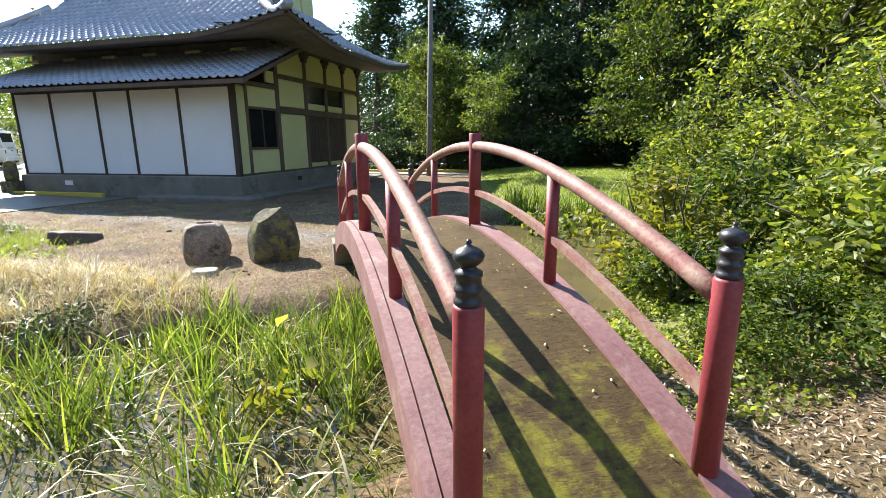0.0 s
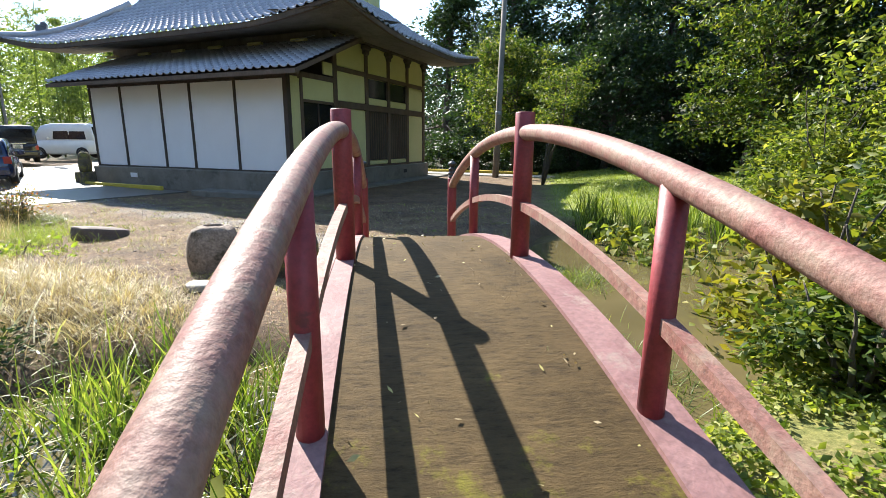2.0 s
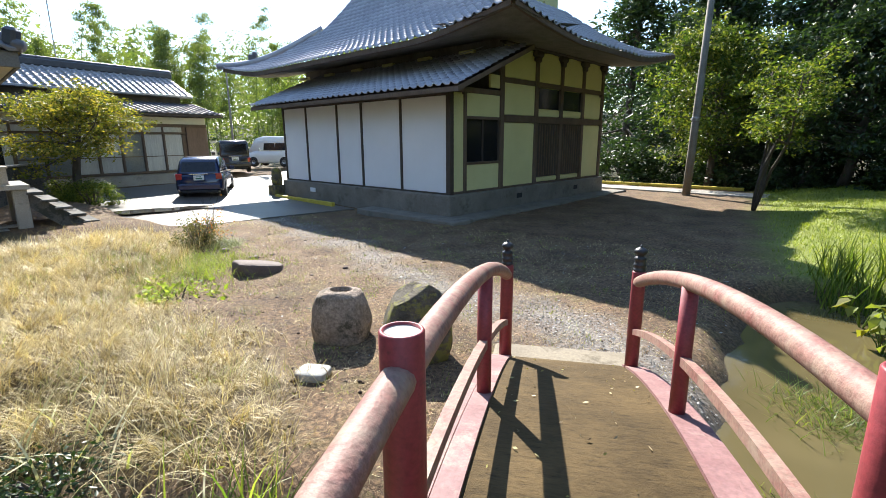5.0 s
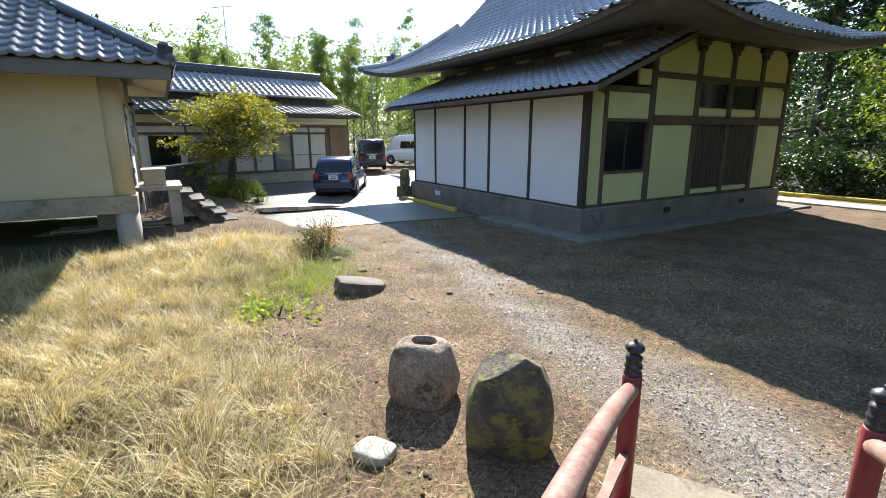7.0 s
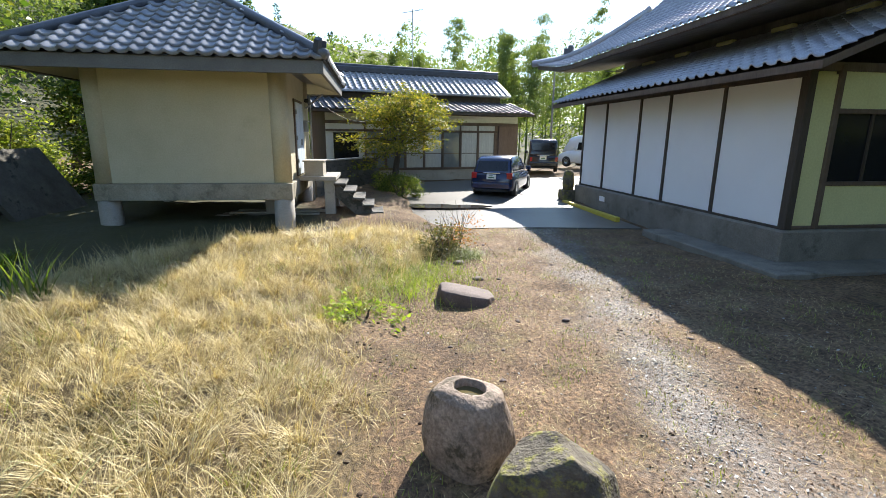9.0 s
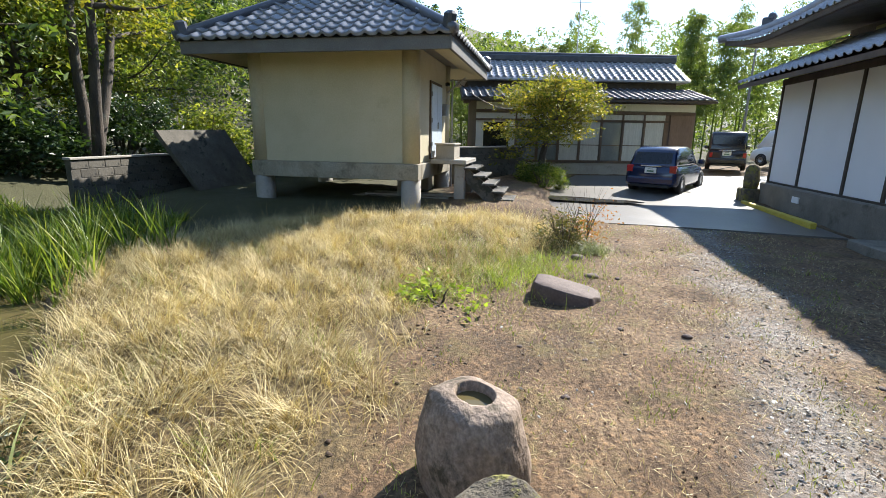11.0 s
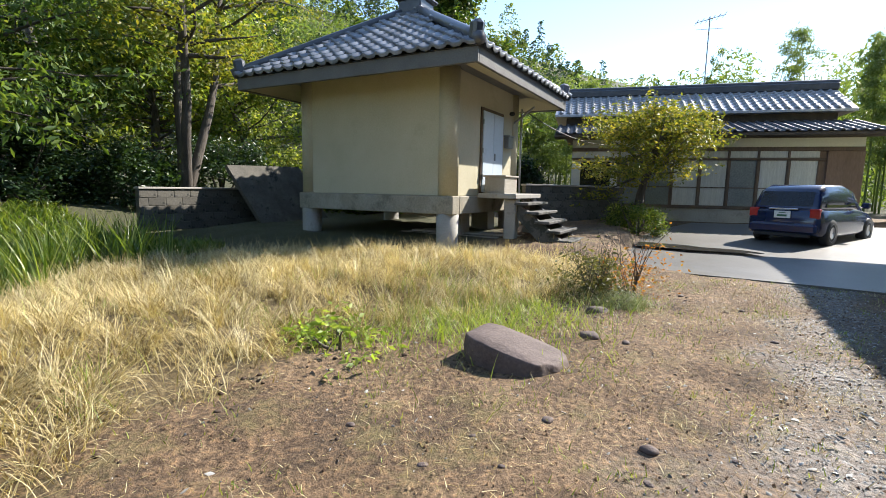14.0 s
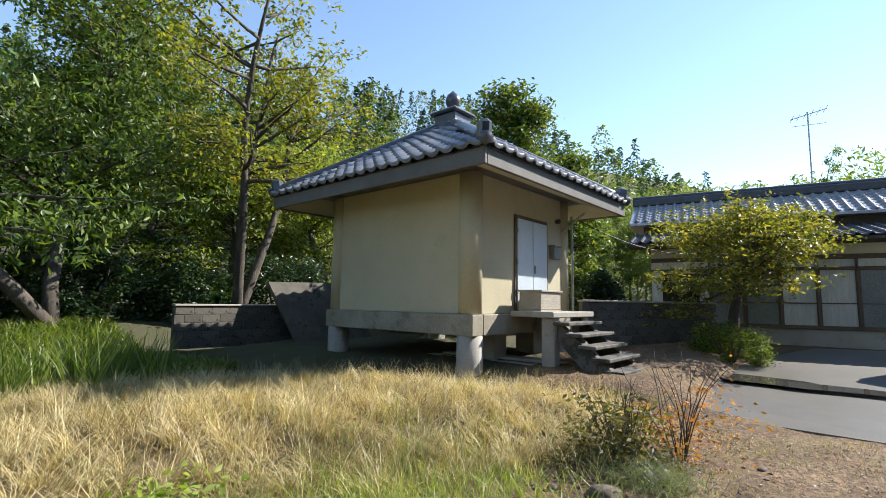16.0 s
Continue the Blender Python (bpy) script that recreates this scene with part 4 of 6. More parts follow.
# ---- dwelling behind the yard: x towards the yard, y along the front ----
HOUSE = pose(-20.6, 8.2, 0.3)
house = thing("dwelling", HOUSE, "low tiled farmhouse with glazed sliding doors and curtains", "house")
HL = 8.6
CURTAIN = surface("curtain", (0.48, 0.48, 0.45), (0.6, 0.6, 0.56), 3, 0.8, 30, 0.3, 0.01, stretch=(1, 4, 0.2))
CLADDING = surface("board_cladding", (0.14, 0.09, 0.065), (0.2, 0.13, 0.1), 3, 0.7, 30, 0.3, 0.004, stretch=(1, 1, 0.2))
part("wall", Geo().box(-5.0, 0.0, -0.3, -0.02, HL, 2.95), CLADDING, house, "brown boarded wall")
part("plaster_panel", Geo().box(-0.018, 0.0, 0.42, 0.0, 1.54, 2.3).box(-0.018, 0.0, 2.425, 0.02, HL, 2.7), surface("white_plaster", (0.62, 0.61, 0.55), (0.72, 0.71, 0.65), 1, 0.9, 30, 0.1, 0.003, tone=0.06), house, "off-white plaster panel")
part("foundation", Geo().box(-0.02, 0, -0.4, 0.1, HL, 0.42, b=0.01), CONCRETE, house)
part("head_beam", Geo().box(-0.02, 0, 2.3, 0.08, HL, 2.42, b=0.01), BROWN_WOOD, house)
part("mid_beam", Geo().box(-0.02, 0, 2.0, 0.1, HL - 1.0, 2.08, b=0.01), BROWN_WOOD, house)
part("sill", Geo().box(-0.02, 0, 0.42, 0.14, HL - 1.0, 0.52, b=0.01), BROWN_WOOD, house)
part("corner_board", Geo().box(-0.02, HL - 0.95, 0.42, 0.05, HL + 0.02, 2.3, b=0.01), CLADDING, house, "brown board cladding")
part("small_window", Geo().box(-0.02, 0.3, 0.9, 0.04, 1.3, 1.95, b=0.01), GLASS_DARK, house)
for i in range(7):
    y = 1.6 + 0.84 * i
    p_ = part("sliding_door", Geo().box(0.0, y, 0.52, 0.05, y + 0.8, 2.0, b=0.01), CURTAIN if i in (2, 3, 5, 6) else surface("frosted_glass_%d" % i, (0.16, 0.18, 0.18), (0.24, 0.26, 0.26), 1, 0.15, 20, 0.02, 0.001), house, "glazed sliding door with curtain")
    part("frame", Geo().box(0.04, y, 0.52, 0.075, y + 0.035, 2.0).box(0.04, y + 0.765, 0.52, 0.075, y + 0.8, 2.0).box(0.04, y, 1.1, 0.07, y + 0.8, 1.13), BROWN_WOOD, p_)
    part("post", Geo().box(-0.02, y - 0.06, 0.42, 0.1, y, 2.3, b=0.008), BROWN_WOOD, house)
    part("transom", Geo().box(0.0, y, 2.09, 0.04, y + 0.8, 2.29), CURTAIN, house)


def slope_tiles(x0, z0, x1, z1, y0, y1, lift=0.014):
    g = Geo()
    k = math.hypot(x1 - x0, z1 - z0)
    ux, uz = (x1 - x0) / k, (z1 - z0) / k

    def at_(a_, d):
        return (x0 + ux * d, a_, z0 + uz * d), (-uz if x1 > x0 else uz * 1.0, 0, abs(ux))
    tile_field(g, at_, y1 - y0, list(np.arange(0, k, 0.25)), lambda d: (y0, y1), 0.28, lift)
    return g


# the lower eave's shade is put into this darker tile; the ridge shares it
DARK_SHADED_TILE = surface("dark_shaded_tile", (0.04, 0.042, 0.05), (0.07, 0.073, 0.085), 4, 0.45, 60, 0.15, 0.003)
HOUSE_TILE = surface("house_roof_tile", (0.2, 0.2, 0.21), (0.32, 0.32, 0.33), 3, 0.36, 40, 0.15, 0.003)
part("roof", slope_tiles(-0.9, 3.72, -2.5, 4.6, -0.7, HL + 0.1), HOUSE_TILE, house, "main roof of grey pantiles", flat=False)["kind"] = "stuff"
part("roof_body", Geo().prism([(-0.85, 3.62), (-0.85, 3.7), (-2.5, 4.6), (-4.3, 3.7), (-4.3, 3.6)], -0.7, HL + 0.1, Matrix(((1, 0, 0, 0), (0, 0, 1, 0), (0, 1, 0, 0), (0, 0, 0, 1)))), HALL_TILE, house)
part("ridge", Geo().box(-2.66, -0.75, 4.55, -2.34, HL + 0.15, 4.82, b=0.04).tube([(-2.5, -0.75, 4.84), (-2.5, HL + 0.15, 4.84)], 0.09, 8), DARK_SHADED_TILE, house, "stacked tile ridge")
part("upper_wall", Geo().box(-4.2, -0.3, 2.9, -1.2, HL - 0.3, 3.65), DARK_WOOD, house)
part("lower_roof", slope_tiles(0.85, 2.83, -1.2, 3.36, -0.6, HL + 0.4), DARK_SHADED_TILE, house, "lower eave roof of grey pantiles, coloured dark for shade", flat=False)["kind"] = "stuff"
part("lower_roof_body", Geo().prism([(0.82, 2.72), (0.82, 2.8), (-1.2, 3.32), (-1.2, 3.2), (0.0, 2.72)], -0.6, HL + 0.4, Matrix(((1, 0, 0, 0), (0, 0, 1, 0), (0, 1, 0, 0), (0, 0, 0, 1)))), DARK_WOOD, house)
# ---- plants ----
def leaves(centres, size, rng, aspect=0.45, droop=0.3, spread=1.0):
    """Small bent leaves at the given points: each is two triangles along a fold."""
    n = len(centres)
    d = rng.normal(size=(n, 3)) * (spread, spread, spread * 0.5)
    d[:, 2] -= droop
    d /= np.linalg.norm(d, axis=1, keepdims=True)
    s = np.cross(d, rng.normal(size=(n, 3)))
    s /= np.linalg.norm(s, axis=1, keepdims=True) + 1e-9
    l = size * rng.uniform(0.6, 1.3, (n, 1))
    u = np.cross(s, d)
    a0 = centres
    a1 = centres + d * l * 0.5 + s * l * aspect * 0.5 + u * l * 0.08
    a2 = centres + d * l
    a3 = centres + d * l * 0.5 - s * l * aspect * 0.5 + u * l * 0.08
    v = np.stack([a0, a1, a2, a3], 1).reshape(-1, 3)
    i = np.arange(n)[:, None] * 4
    return v, np.concatenate([i + (0, 1, 2), i + (0, 2, 3)])


def limb(rng, start, way, length, r0, bend=0.25, n=6):
    pts, p, d = [Vector(start)], Vector(start), Vector(way).normalized()
    for _ in range(n):
        d = (d + Vector(rng.normal(size=3) * bend * 0.4)).normalized()
        p = p + d * (length / n)
        pts.append(p.copy())
    return pts, [r0 * (1 - 0.8 * i / n) for i in range(n + 1)]


def tree(name, x, y, height, radius, n_leaves, leaf, mat_, seed, label, lean=(0, 0), base=0.25, trunk=0.14, shape="round", clumps=40, group="", stems=1, z=None, droop=0.3, aspect=0.45, spray=0):
    rng = np.random.default_rng(seed)
    z0 = float(ground_z(x, y)) - 0.05 if z is None else z
    root = thing(name, pose(x, y, z0), label, "tree", group)
    g, ends = Geo(), []
    for s_ in range(stems):
        way = Vector((lean[0] + (rng.normal() * 0.25 if stems > 1 else 0), lean[1] + (rng.normal() * 0.25 if stems > 1 else 0), 1))
        h = height * (0.9 if shape != "cone" else 0.98)
        pts, rad = limb(rng, (0, 0, 0), way, h, trunk / math.sqrt(stems), 0.1 if shape == "cone" else 0.22, 9)
        g.tube(pts, rad, 9)
        for i in range(max(3, clumps // stems)):
            t = base + (1 - base) * (rng.uniform() ** 0.8)
            k = t * 9
            j = min(8, int(k))
            p = pts[j].lerp(pts[j + 1], k - j)
            ang = rng.uniform(0, 2 * math.pi)
            tt = (t - base) / (1 - base)
            if shape == "cone":
                reach, up = radius * (1.05 - tt) * rng.uniform(0.6, 1.05), -0.12
            elif shape == "wide":
                reach, up = radius * (0.55 + 0.45 * math.sin(math.pi * min(1, tt + 0.2))) * rng.uniform(0.5, 1.05), 0.25
            else:
                reach, up = radius * (0.35 + 0.65 * math.sin(math.pi * (0.15 + 0.75 * tt))) * rng.uniform(0.45, 1.05), 0.35
            lp, lr = limb(rng, p, (math.cos(ang), math.sin(ang), up + 0.25 * rng.normal()), reach, max(0.012, trunk * 0.3 * (1 - 0.6 * tt)), 0.3, 5)
            if i % 2 == 0 or shape != "cone":
                g.tube(lp, lr, 5)
            ends += [(lp[3], reach), (lp[5], reach), (lp[4], reach)]
    part("trunk", g, BARK, root, flat=False)
    per = max(4, n_leaves // len(ends))
    c = []
    for p, reach in ends:
        sc = 0.13 * radius * (0.8 if shape == "cone" else 1.0) + 0.1
        flat_ = (sc, sc, sc * (0.35 if shape in ("cone", "wide") else 0.6))
        if spray:
            twigs = np.array(p) + rng.normal(size=(max(1, per // spray), 3)) * flat_ * np.array((0.75, 0.75, 0.8))
            c.append(np.repeat(twigs, spray, 0) + rng.normal(size=(len(twigs) * spray, 3)) * leaf * (0.75, 0.75, 0.4))
        else:
            c.append(np.array(p) + rng.normal(size=(per, 3)) * flat_)
    v, f = leaves(np.concatenate(c), leaf, rng, aspect, droop)
    ob = new("crown", fan_mesh("crown", mat_, v, f))
    ob.parent = root
    return root


def blades(pos, length, width, rng, lean=0.5, bend=0.6, toward=None, fold=3):
    """Grass blades that taper and bend over. pos (n, 3); toward: a common direction for each blade."""
    n = len(pos)
    l = length * rng.uniform(0.55, 1.25, (n, 1))
    a_ = rng.uniform(0, 2 * math.pi, n)
    d = np.stack([np.cos(a_), np.sin(a_), np.zeros(n)], 1)
    if toward is not None:
        d = d * 0.55 + toward
        d /= np.linalg.norm(d, axis=1, keepdims=True) + 1e-9
    side = np.stack([-d[:, 1], d[:, 0], np.zeros(n)], 1)
    turn_ = rng.uniform(-0.9, 0.9, (n, 1))
    side = side * np.cos(turn_) + d * np.sin(turn_)
    e0 = lean * rng.uniform(0.3, 1.4, (n, 1))
    b = bend * rng.uniform(0.4, 1.5, (n, 1))
    rows, p = [], pos.astype(float).copy()
    for k in range(fold + 1):
        w = width * (1 - (k / fold) ** 1.6) * 0.5
        if k < fold:
            rows += [p - side * w, p + side * w]
        else:
            rows.append(p)
        ang = e0 + b * (k + 0.5) / fold
        p = p + (d * np.sin(ang) + np.array((0, 0, 1.0)) * np.cos(ang)) * l / fold
    v = np.stack(rows, 1)
    m = v.shape[1]
    i = np.arange(n)[:, None] * m
    f = []
    for k in range(fold - 1):
        f += [i + (2 * k, 2 * k + 1, 2 * k + 3), i + (2 * k, 2 * k + 3, 2 * k + 2)]
    f.append(i + (2 * fold - 2, 2 * fold - 1, 2 * fold))
    return v.reshape(-1, 3), np.concatenate(f)


def scatter(rng, n, x0, x1, y0, y1, keep):
    """Points on the ground where keep(x, y) is above a random level."""
    x, y = rng.uniform(x0, x1, n), rng.uniform(y0, y1, n)
    ok = keep(x, y) > rng.uniform(0, 1, n)
    x, y = x[ok], y[ok]
    return np.stack([x, y, ground_z(x, y)], 1)


def stuff(name, mat_, v, f, label, category):
    return tagged(new(name, fan_mesh(name, mat_, v, f)), label, category, kind="stuff")


def bush(name, x, y, radius, height, n, leaf, mat_, seed, label, z=None, aspect=0.45, droop=0.2, group="", category="bush", stems=7, fill=0.55, stem_r=None):
    """A shrub: stems that fan out from the ground, leaves thickest near the outside, in uneven lobes."""
    rng = np.random.default_rng(seed)
    z0 = float(ground_z(x, y)) - 0.03 if z is None else z
    root = thing(name, pose(x, y, z0), label, category, group)
    g = Geo()
    for i in range(stems):
        a_ = rng.uniform(0, 2 * math.pi)
        pts, rad = limb(rng, (0.1 * radius * math.cos(a_), 0.1 * radius * math.sin(a_), 0), (math.cos(a_) * radius * 0.6, math.sin(a_) * radius * 0.6, height), height * 0.95, stem_r or 0.02 + 0.008 * height, 0.3, 6)
        g.tube(pts, rad, 5)
    part("stem", g, BARK, root, flat=False)
    k = int(np.clip(n / 130, 8, 60))
    hub = rng.normal(size=(k, 3))
    hub /= np.linalg.norm(hub, axis=1, keepdims=True)
    hub[:, 2] = np.abs(hub[:, 2]) * 0.95
    hub *= rng.uniform(fill, 1.0, (k, 1)) ** 0.7 * np.array((radius, radius, height))
    spread_ = 0.75 * math.sqrt(radius * height) / math.sqrt(k) + 0.03
    which = rng.integers(0, k, n)
    c = hub[which] + rng.normal(size=(n, 3)) * spread_ * rng.uniform(0.55, 1.25, (k, 1))[which] * (1, 1, 0.75)
    c[:, 2] = np.abs(c[:, 2])
    v, f = leaves(c, leaf, rng, aspect, droop)
    ob = new("leaves", fan_mesh("leaves", mat_, v, f))
    ob.parent = root
    ob["kind"] = "stuff"
    return root
# ---- trees and woods ----
BROAD = "broad-leaved green tree at the edge of the woods"
tree("shrub_tree", 0.68, 19.2, 4.5, 1.0, 6500, 0.11, LEAF_GREEN, 11, "small bushy tree with several bare lower stems", base=0.5, trunk=0.12, stems=5, clumps=44, spray=7)
for i, (x, y, h, r) in enumerate([(-1.5, 31, 15, 4), (2.5, 29.5, 17, 4), (6.5, 27.5, 18, 4), (10.5, 24, 18, 4.5), (4.5, 34, 19, 4.5), (14, 19, 17, 5), (-6, 35, 16, 4), (9.5, 31, 19, 4.5), (16, 12, 16, 5), (13, 27, 18, 4.5)]):
    tree("cedar", x, y, h, r, 16000, 0.36, LEAF_DARK, 100 + i, "tall dark conifer in the woods", shape="cone", base=0.06, trunk=0.28, clumps=150, group="conifers behind the hall", aspect=0.32)
for i, (x, y, h, r, m_) in enumerate([(-0.8, 26.5, 6.5, 2.8, LEAF_GREEN), (3.4, 25.0, 6.5, 2.8, LEAF_DARK), (8.4, 13.2, 8, 3.2, LEAF_LIGHT), (9.0, 8.6, 8, 3.6, LEAF_GREEN), (7.6, 20.5, 8, 3.2, LEAF_GREEN), (10.5, 4.5, 8.5, 3.8, LEAF_LIGHT), (12.5, 9.5, 10, 4.2, LEAF_GREEN), (11.5, 16, 10, 4.0, LEAF_GREEN), (8.0, 1.0, 7, 3.4, LEAF_GREEN)]):
    tree("broadleaf_tree", x, y, h, r, 17000, 0.17, m_, 200 + i, BROAD, base=0.15, trunk=0.18, clumps=90, group="trees by the pond", droop=0.6, spray=10)
tree("maple", -17.2, 10.1, 3.5, 2.35, 19000, 0.1, LEAF_MAPLE, 31, "small maple turning yellow beside the block wall", base=0.48, trunk=0.15, shape="wide", clumps=48, spray=9)
tree("broadleaf_tree", -9.9, -3.3, 10.5, 4.4, 26000, 0.2, LEAF_GLOSSY, 301, "leaning broad-leaved tree with a pale trunk on the pond bank", base=0.17, trunk=0.24, clumps=72, group="trees behind the storehouse", lean=(0.02, 0.1), droop=0.9, aspect=0.36, stems=2, spray=12)
tree("broadleaf_tree", -13.7, -2.1, 10.6, 3.3, 12000, 0.15, LEAF_YELLOW, 302, "slender tree with sparse yellowing leaves by the wall", base=0.42, trunk=0.27, clumps=44, group="trees behind the storehouse", stems=3, spray=9)
# the (-17.7, 2.7) tree is added behind the storehouse to shade the pond wall
for i, (x, y, h, r, m_) in enumerate([(-12.2, -6.5, 12.5, 3.8, LEAF_GREEN), (-7.0, -6.2, 12, 3.8, LEAF_GREEN), (-16.8, -6.0, 7, 3.2, LEAF_LIGHT), (-20.5, -5.2, 7.5, 3.2, LEAF_LIGHT), (-16.2, -10.5, 15, 4.4, LEAF_GREEN), (-24, -8, 9, 3.8, LEAF_LIGHT), (-17.7, 2.7, 5.4, 2.5, LEAF_GREEN), (-4.0, -8.5, 9, 4, LEAF_DARK)]):
    tree("broadleaf_tree", x, y, h, r, 14000, 0.2, m_, 310 + i, BROAD, base=0.12, trunk=0.2, clumps=70, group="trees behind the storehouse", droop=0.6, spray=11)
for i, (x, y, h, r) in enumerate([(-26.5, 0.5, 11.8, 1.9), (-27.5, 2.4, 11.0, 1.8), (-29.5, 3.8, 9.6, 1.8), (-26.8, -2.0, 10.4, 1.9)]):
    tree("evergreen_tree", x, y, h, r, 9000, 0.24, LEAF_GREEN, 330 + i, "upright evergreen tree behind the storehouse", base=0.1, trunk=0.2, clumps=80, group="upright evergreens", z=0.6)


def bamboo(x, y, h, seed):
    rng = np.random.default_rng(seed)
    root = thing("bamboo", pose(x, y, float(ground_z(x, y)) - 0.1), "tall feathery pale green bamboo in a grove", "bamboo", "bamboo grove")
    a_, g = rng.uniform(0, 6.28), Geo()
    pts = [(0.09 * h * (t ** 3) * math.cos(a_), 0.09 * h * (t ** 3) * math.sin(a_), h * t * (1 - 0.06 * t ** 4)) for t in np.linspace(0, 1, 9)]
    g.tube(pts, [0.06 * (1 - 0.85 * i / 8) for i in range(9)], 6)
    part("culm", g, LEAF_BAMBOO, root, flat=False)
    c = []
    for i in range(36):
        t = rng.uniform(0.3, 1.0)
        k = t * 8
        j = min(7, int(k))
        p = np.array(pts[j]) * (1 - k + j) + np.array(pts[j + 1]) * (k - j)
        b = rng.uniform(0, 6.28)
        reach = h * 0.13 * (1.25 - t) * rng.uniform(0.5, 1.2) + 0.2
        tip = p + np.array((math.cos(b), math.sin(b), 0.1)) * reach
        c.append(p + (tip - p) * rng.uniform(0.2, 1.0, (72, 1)) + rng.normal(size=(72, 3)) * (0.12, 0.12, 0.1))
    v, f = leaves(np.concatenate(c), 0.21, rng, 0.24, 0.9)
    ob = new("crown", fan_mesh("crown", LEAF_BAMBOO, v, f))
    ob.parent = root


rb = np.random.default_rng(8)
for i in range(84):
    t = i / 83
    x, y = -24 - 20 * math.sin(t * 2.2) + rb.normal() * 2.4, 36 - 40 * t + rb.normal() * 2.0
    if x < -27:
        bamboo(x, y, rb.uniform(8.5, 11.8) * (1 - 0.12 * t) * (0.86 if t > 0.45 else 1.0), 500 + i)
rf = np.random.default_rng(44)
c = []
for i in range(220):
    ang, dist = rf.uniform(radians(32), radians(120)), rf.uniform(44, 72)
    x, y = -2 - math.sin(ang) * dist, 5 + math.cos(ang) * dist
    h = rf.uniform(8.5, 12.5)
    t = rf.uniform(0.0, 1, (450, 1)) ** 0.8
    b = rf.uniform(0, 6.28, (450, 1))
    rr = 2.7 * np.sqrt(np.clip(1 - (1.7 * t - 0.75) ** 2, 0.03, 1)) * rf.uniform(0.4, 1.0, (450, 1))
    c.append(np.concatenate([x + rr * np.cos(b), y + rr * np.sin(b), float(ground_z(x, y)) + t * h], 1))
v, f = leaves(np.concatenate(c), 0.5, rf, 0.3, 0.7)
stuff("bamboo_woods", LEAF_BAMBOO, v, f, "dense pale green bamboo woods behind the house", "woods")
# woods further off, one mass
rw = np.random.default_rng(21)
c, cd = [], []
for i in range(720):
    ang, dist = rw.uniform(radians(-75), radians(185)), rw.uniform(40, 125)
    x, y = -6 - math.sin(ang) * dist, 8 + math.cos(ang) * dist
    if (-24 < x < 14 and 12 < y < 30) or (dist < 62 and radians(38) < ang < radians(116)):
        continue
    z, h = float(ground_z(x, y)), rw.uniform(8, 14)
    cone = rw.uniform() < 0.6
    t = rw.uniform(0.02, 1, (330, 1)) ** (1.0 if cone else 0.6)
    b = rw.uniform(0, 6.28, (330, 1))
    rr = (2.6 * (1.05 - t) if cone else 3.0 * np.sqrt(np.clip(1 - (2 * t - 0.9) ** 2, 0.05, 1))) * rw.uniform(0.5, 1.0, (330, 1))
    pts = np.concatenate([x + rr * np.cos(b), y + rr * np.sin(b), z + t * h], 1)
    (cd if cone else c).append(pts)
v, f = leaves(np.concatenate(c), 0.6, rw, 0.6, 0.2)
stuff("far_woods", LEAF_GREEN, v, f, "distant broad-leaved woods on the hillside", "woods")
v, f = leaves(np.concatenate(cd), 0.65, rw, 0.5, 0.4)
stuff("far_conifers", LEAF_DARK, v, f, "distant dark conifer woods on the hillside", "woods")
# ---- shrubs ----
SHRUB = "dense green shrub on the pond bank"
for i, (x, y, r, h, n, l, m_) in enumerate([
        (3.0, 6.3, 0.75, 1.9, 4600, 0.13, LEAF_YELLOW), (4.2, 6.9, 1.1, 2.2, 8000, 0.11, LEAF_GREEN), (5.2, 5.0, 1.3, 2.3, 9000, 0.11, LEAF_LIGHT), (4.0, 4.2, 0.9, 1.4, 6500, 0.11, LEAF_LIGHT),
        (6.4, 7.5, 1.4, 2.8, 9000, 0.13, LEAF_LIGHT), (5.6, 3.1, 1.3, 1.9, 8000, 0.11, LEAF_GREEN), (6.8, 10.2, 1.4, 2.6, 8000, 0.13, LEAF_LIGHT), (6.2, 12.6, 1.3, 2.2, 8000, 0.13, LEAF_LIGHT),
        (7.4, 15.2, 1.6, 3.0, 9000, 0.15, LEAF_GREEN), (7.8, 5.4, 1.6, 3.4, 9000, 0.14, LEAF_GREEN), (4.9, 23.0, 1.3, 2.0, 6000, 0.15, LEAF_DARK), (7.0, 23.5, 1.6, 2.6, 7000, 0.16, LEAF_DARK),
        (2.2, 26.0, 1.5, 2.0, 6000, 0.16, LEAF_DARK), (-1.5, 29.0, 1.6, 2.4, 6000, 0.16, LEAF_DARK), (3.9, 3.2, 0.75, 0.6, 5000, 0.06, LEAF_GREEN), (3.0, 3.75, 0.75, 0.6, 6000, 0.055, LEAF_GREEN),
        (-4.5, 28.5, 1.8, 2.2, 5000, 0.2, LEAF_DARK), (0.4, 27.5, 1.8, 2.2, 5000, 0.2, LEAF_DARK), (4.4, 26.5, 1.8, 2.2, 5000, 0.2, LEAF_DARK), (-7.5, 30, 1.9, 2.4, 5000, 0.2, LEAF_DARK), (6.2, 26, 1.8, 2.2, 5000, 0.2, LEAF_DARK), (8.8, 24.5, 1.8, 2.4, 5000, 0.2, LEAF_DARK), (7.4, 0.6, 1.4, 2.2, 7000, 0.13, LEAF_GREEN), (2.5, 4.9, 0.5, 0.75, 3500, 0.08, LEAF_GREEN)]):
    bush("shrub", x, y, r, h, n, l, m_, 600 + i, SHRUB, group="shrubs on the pond bank")
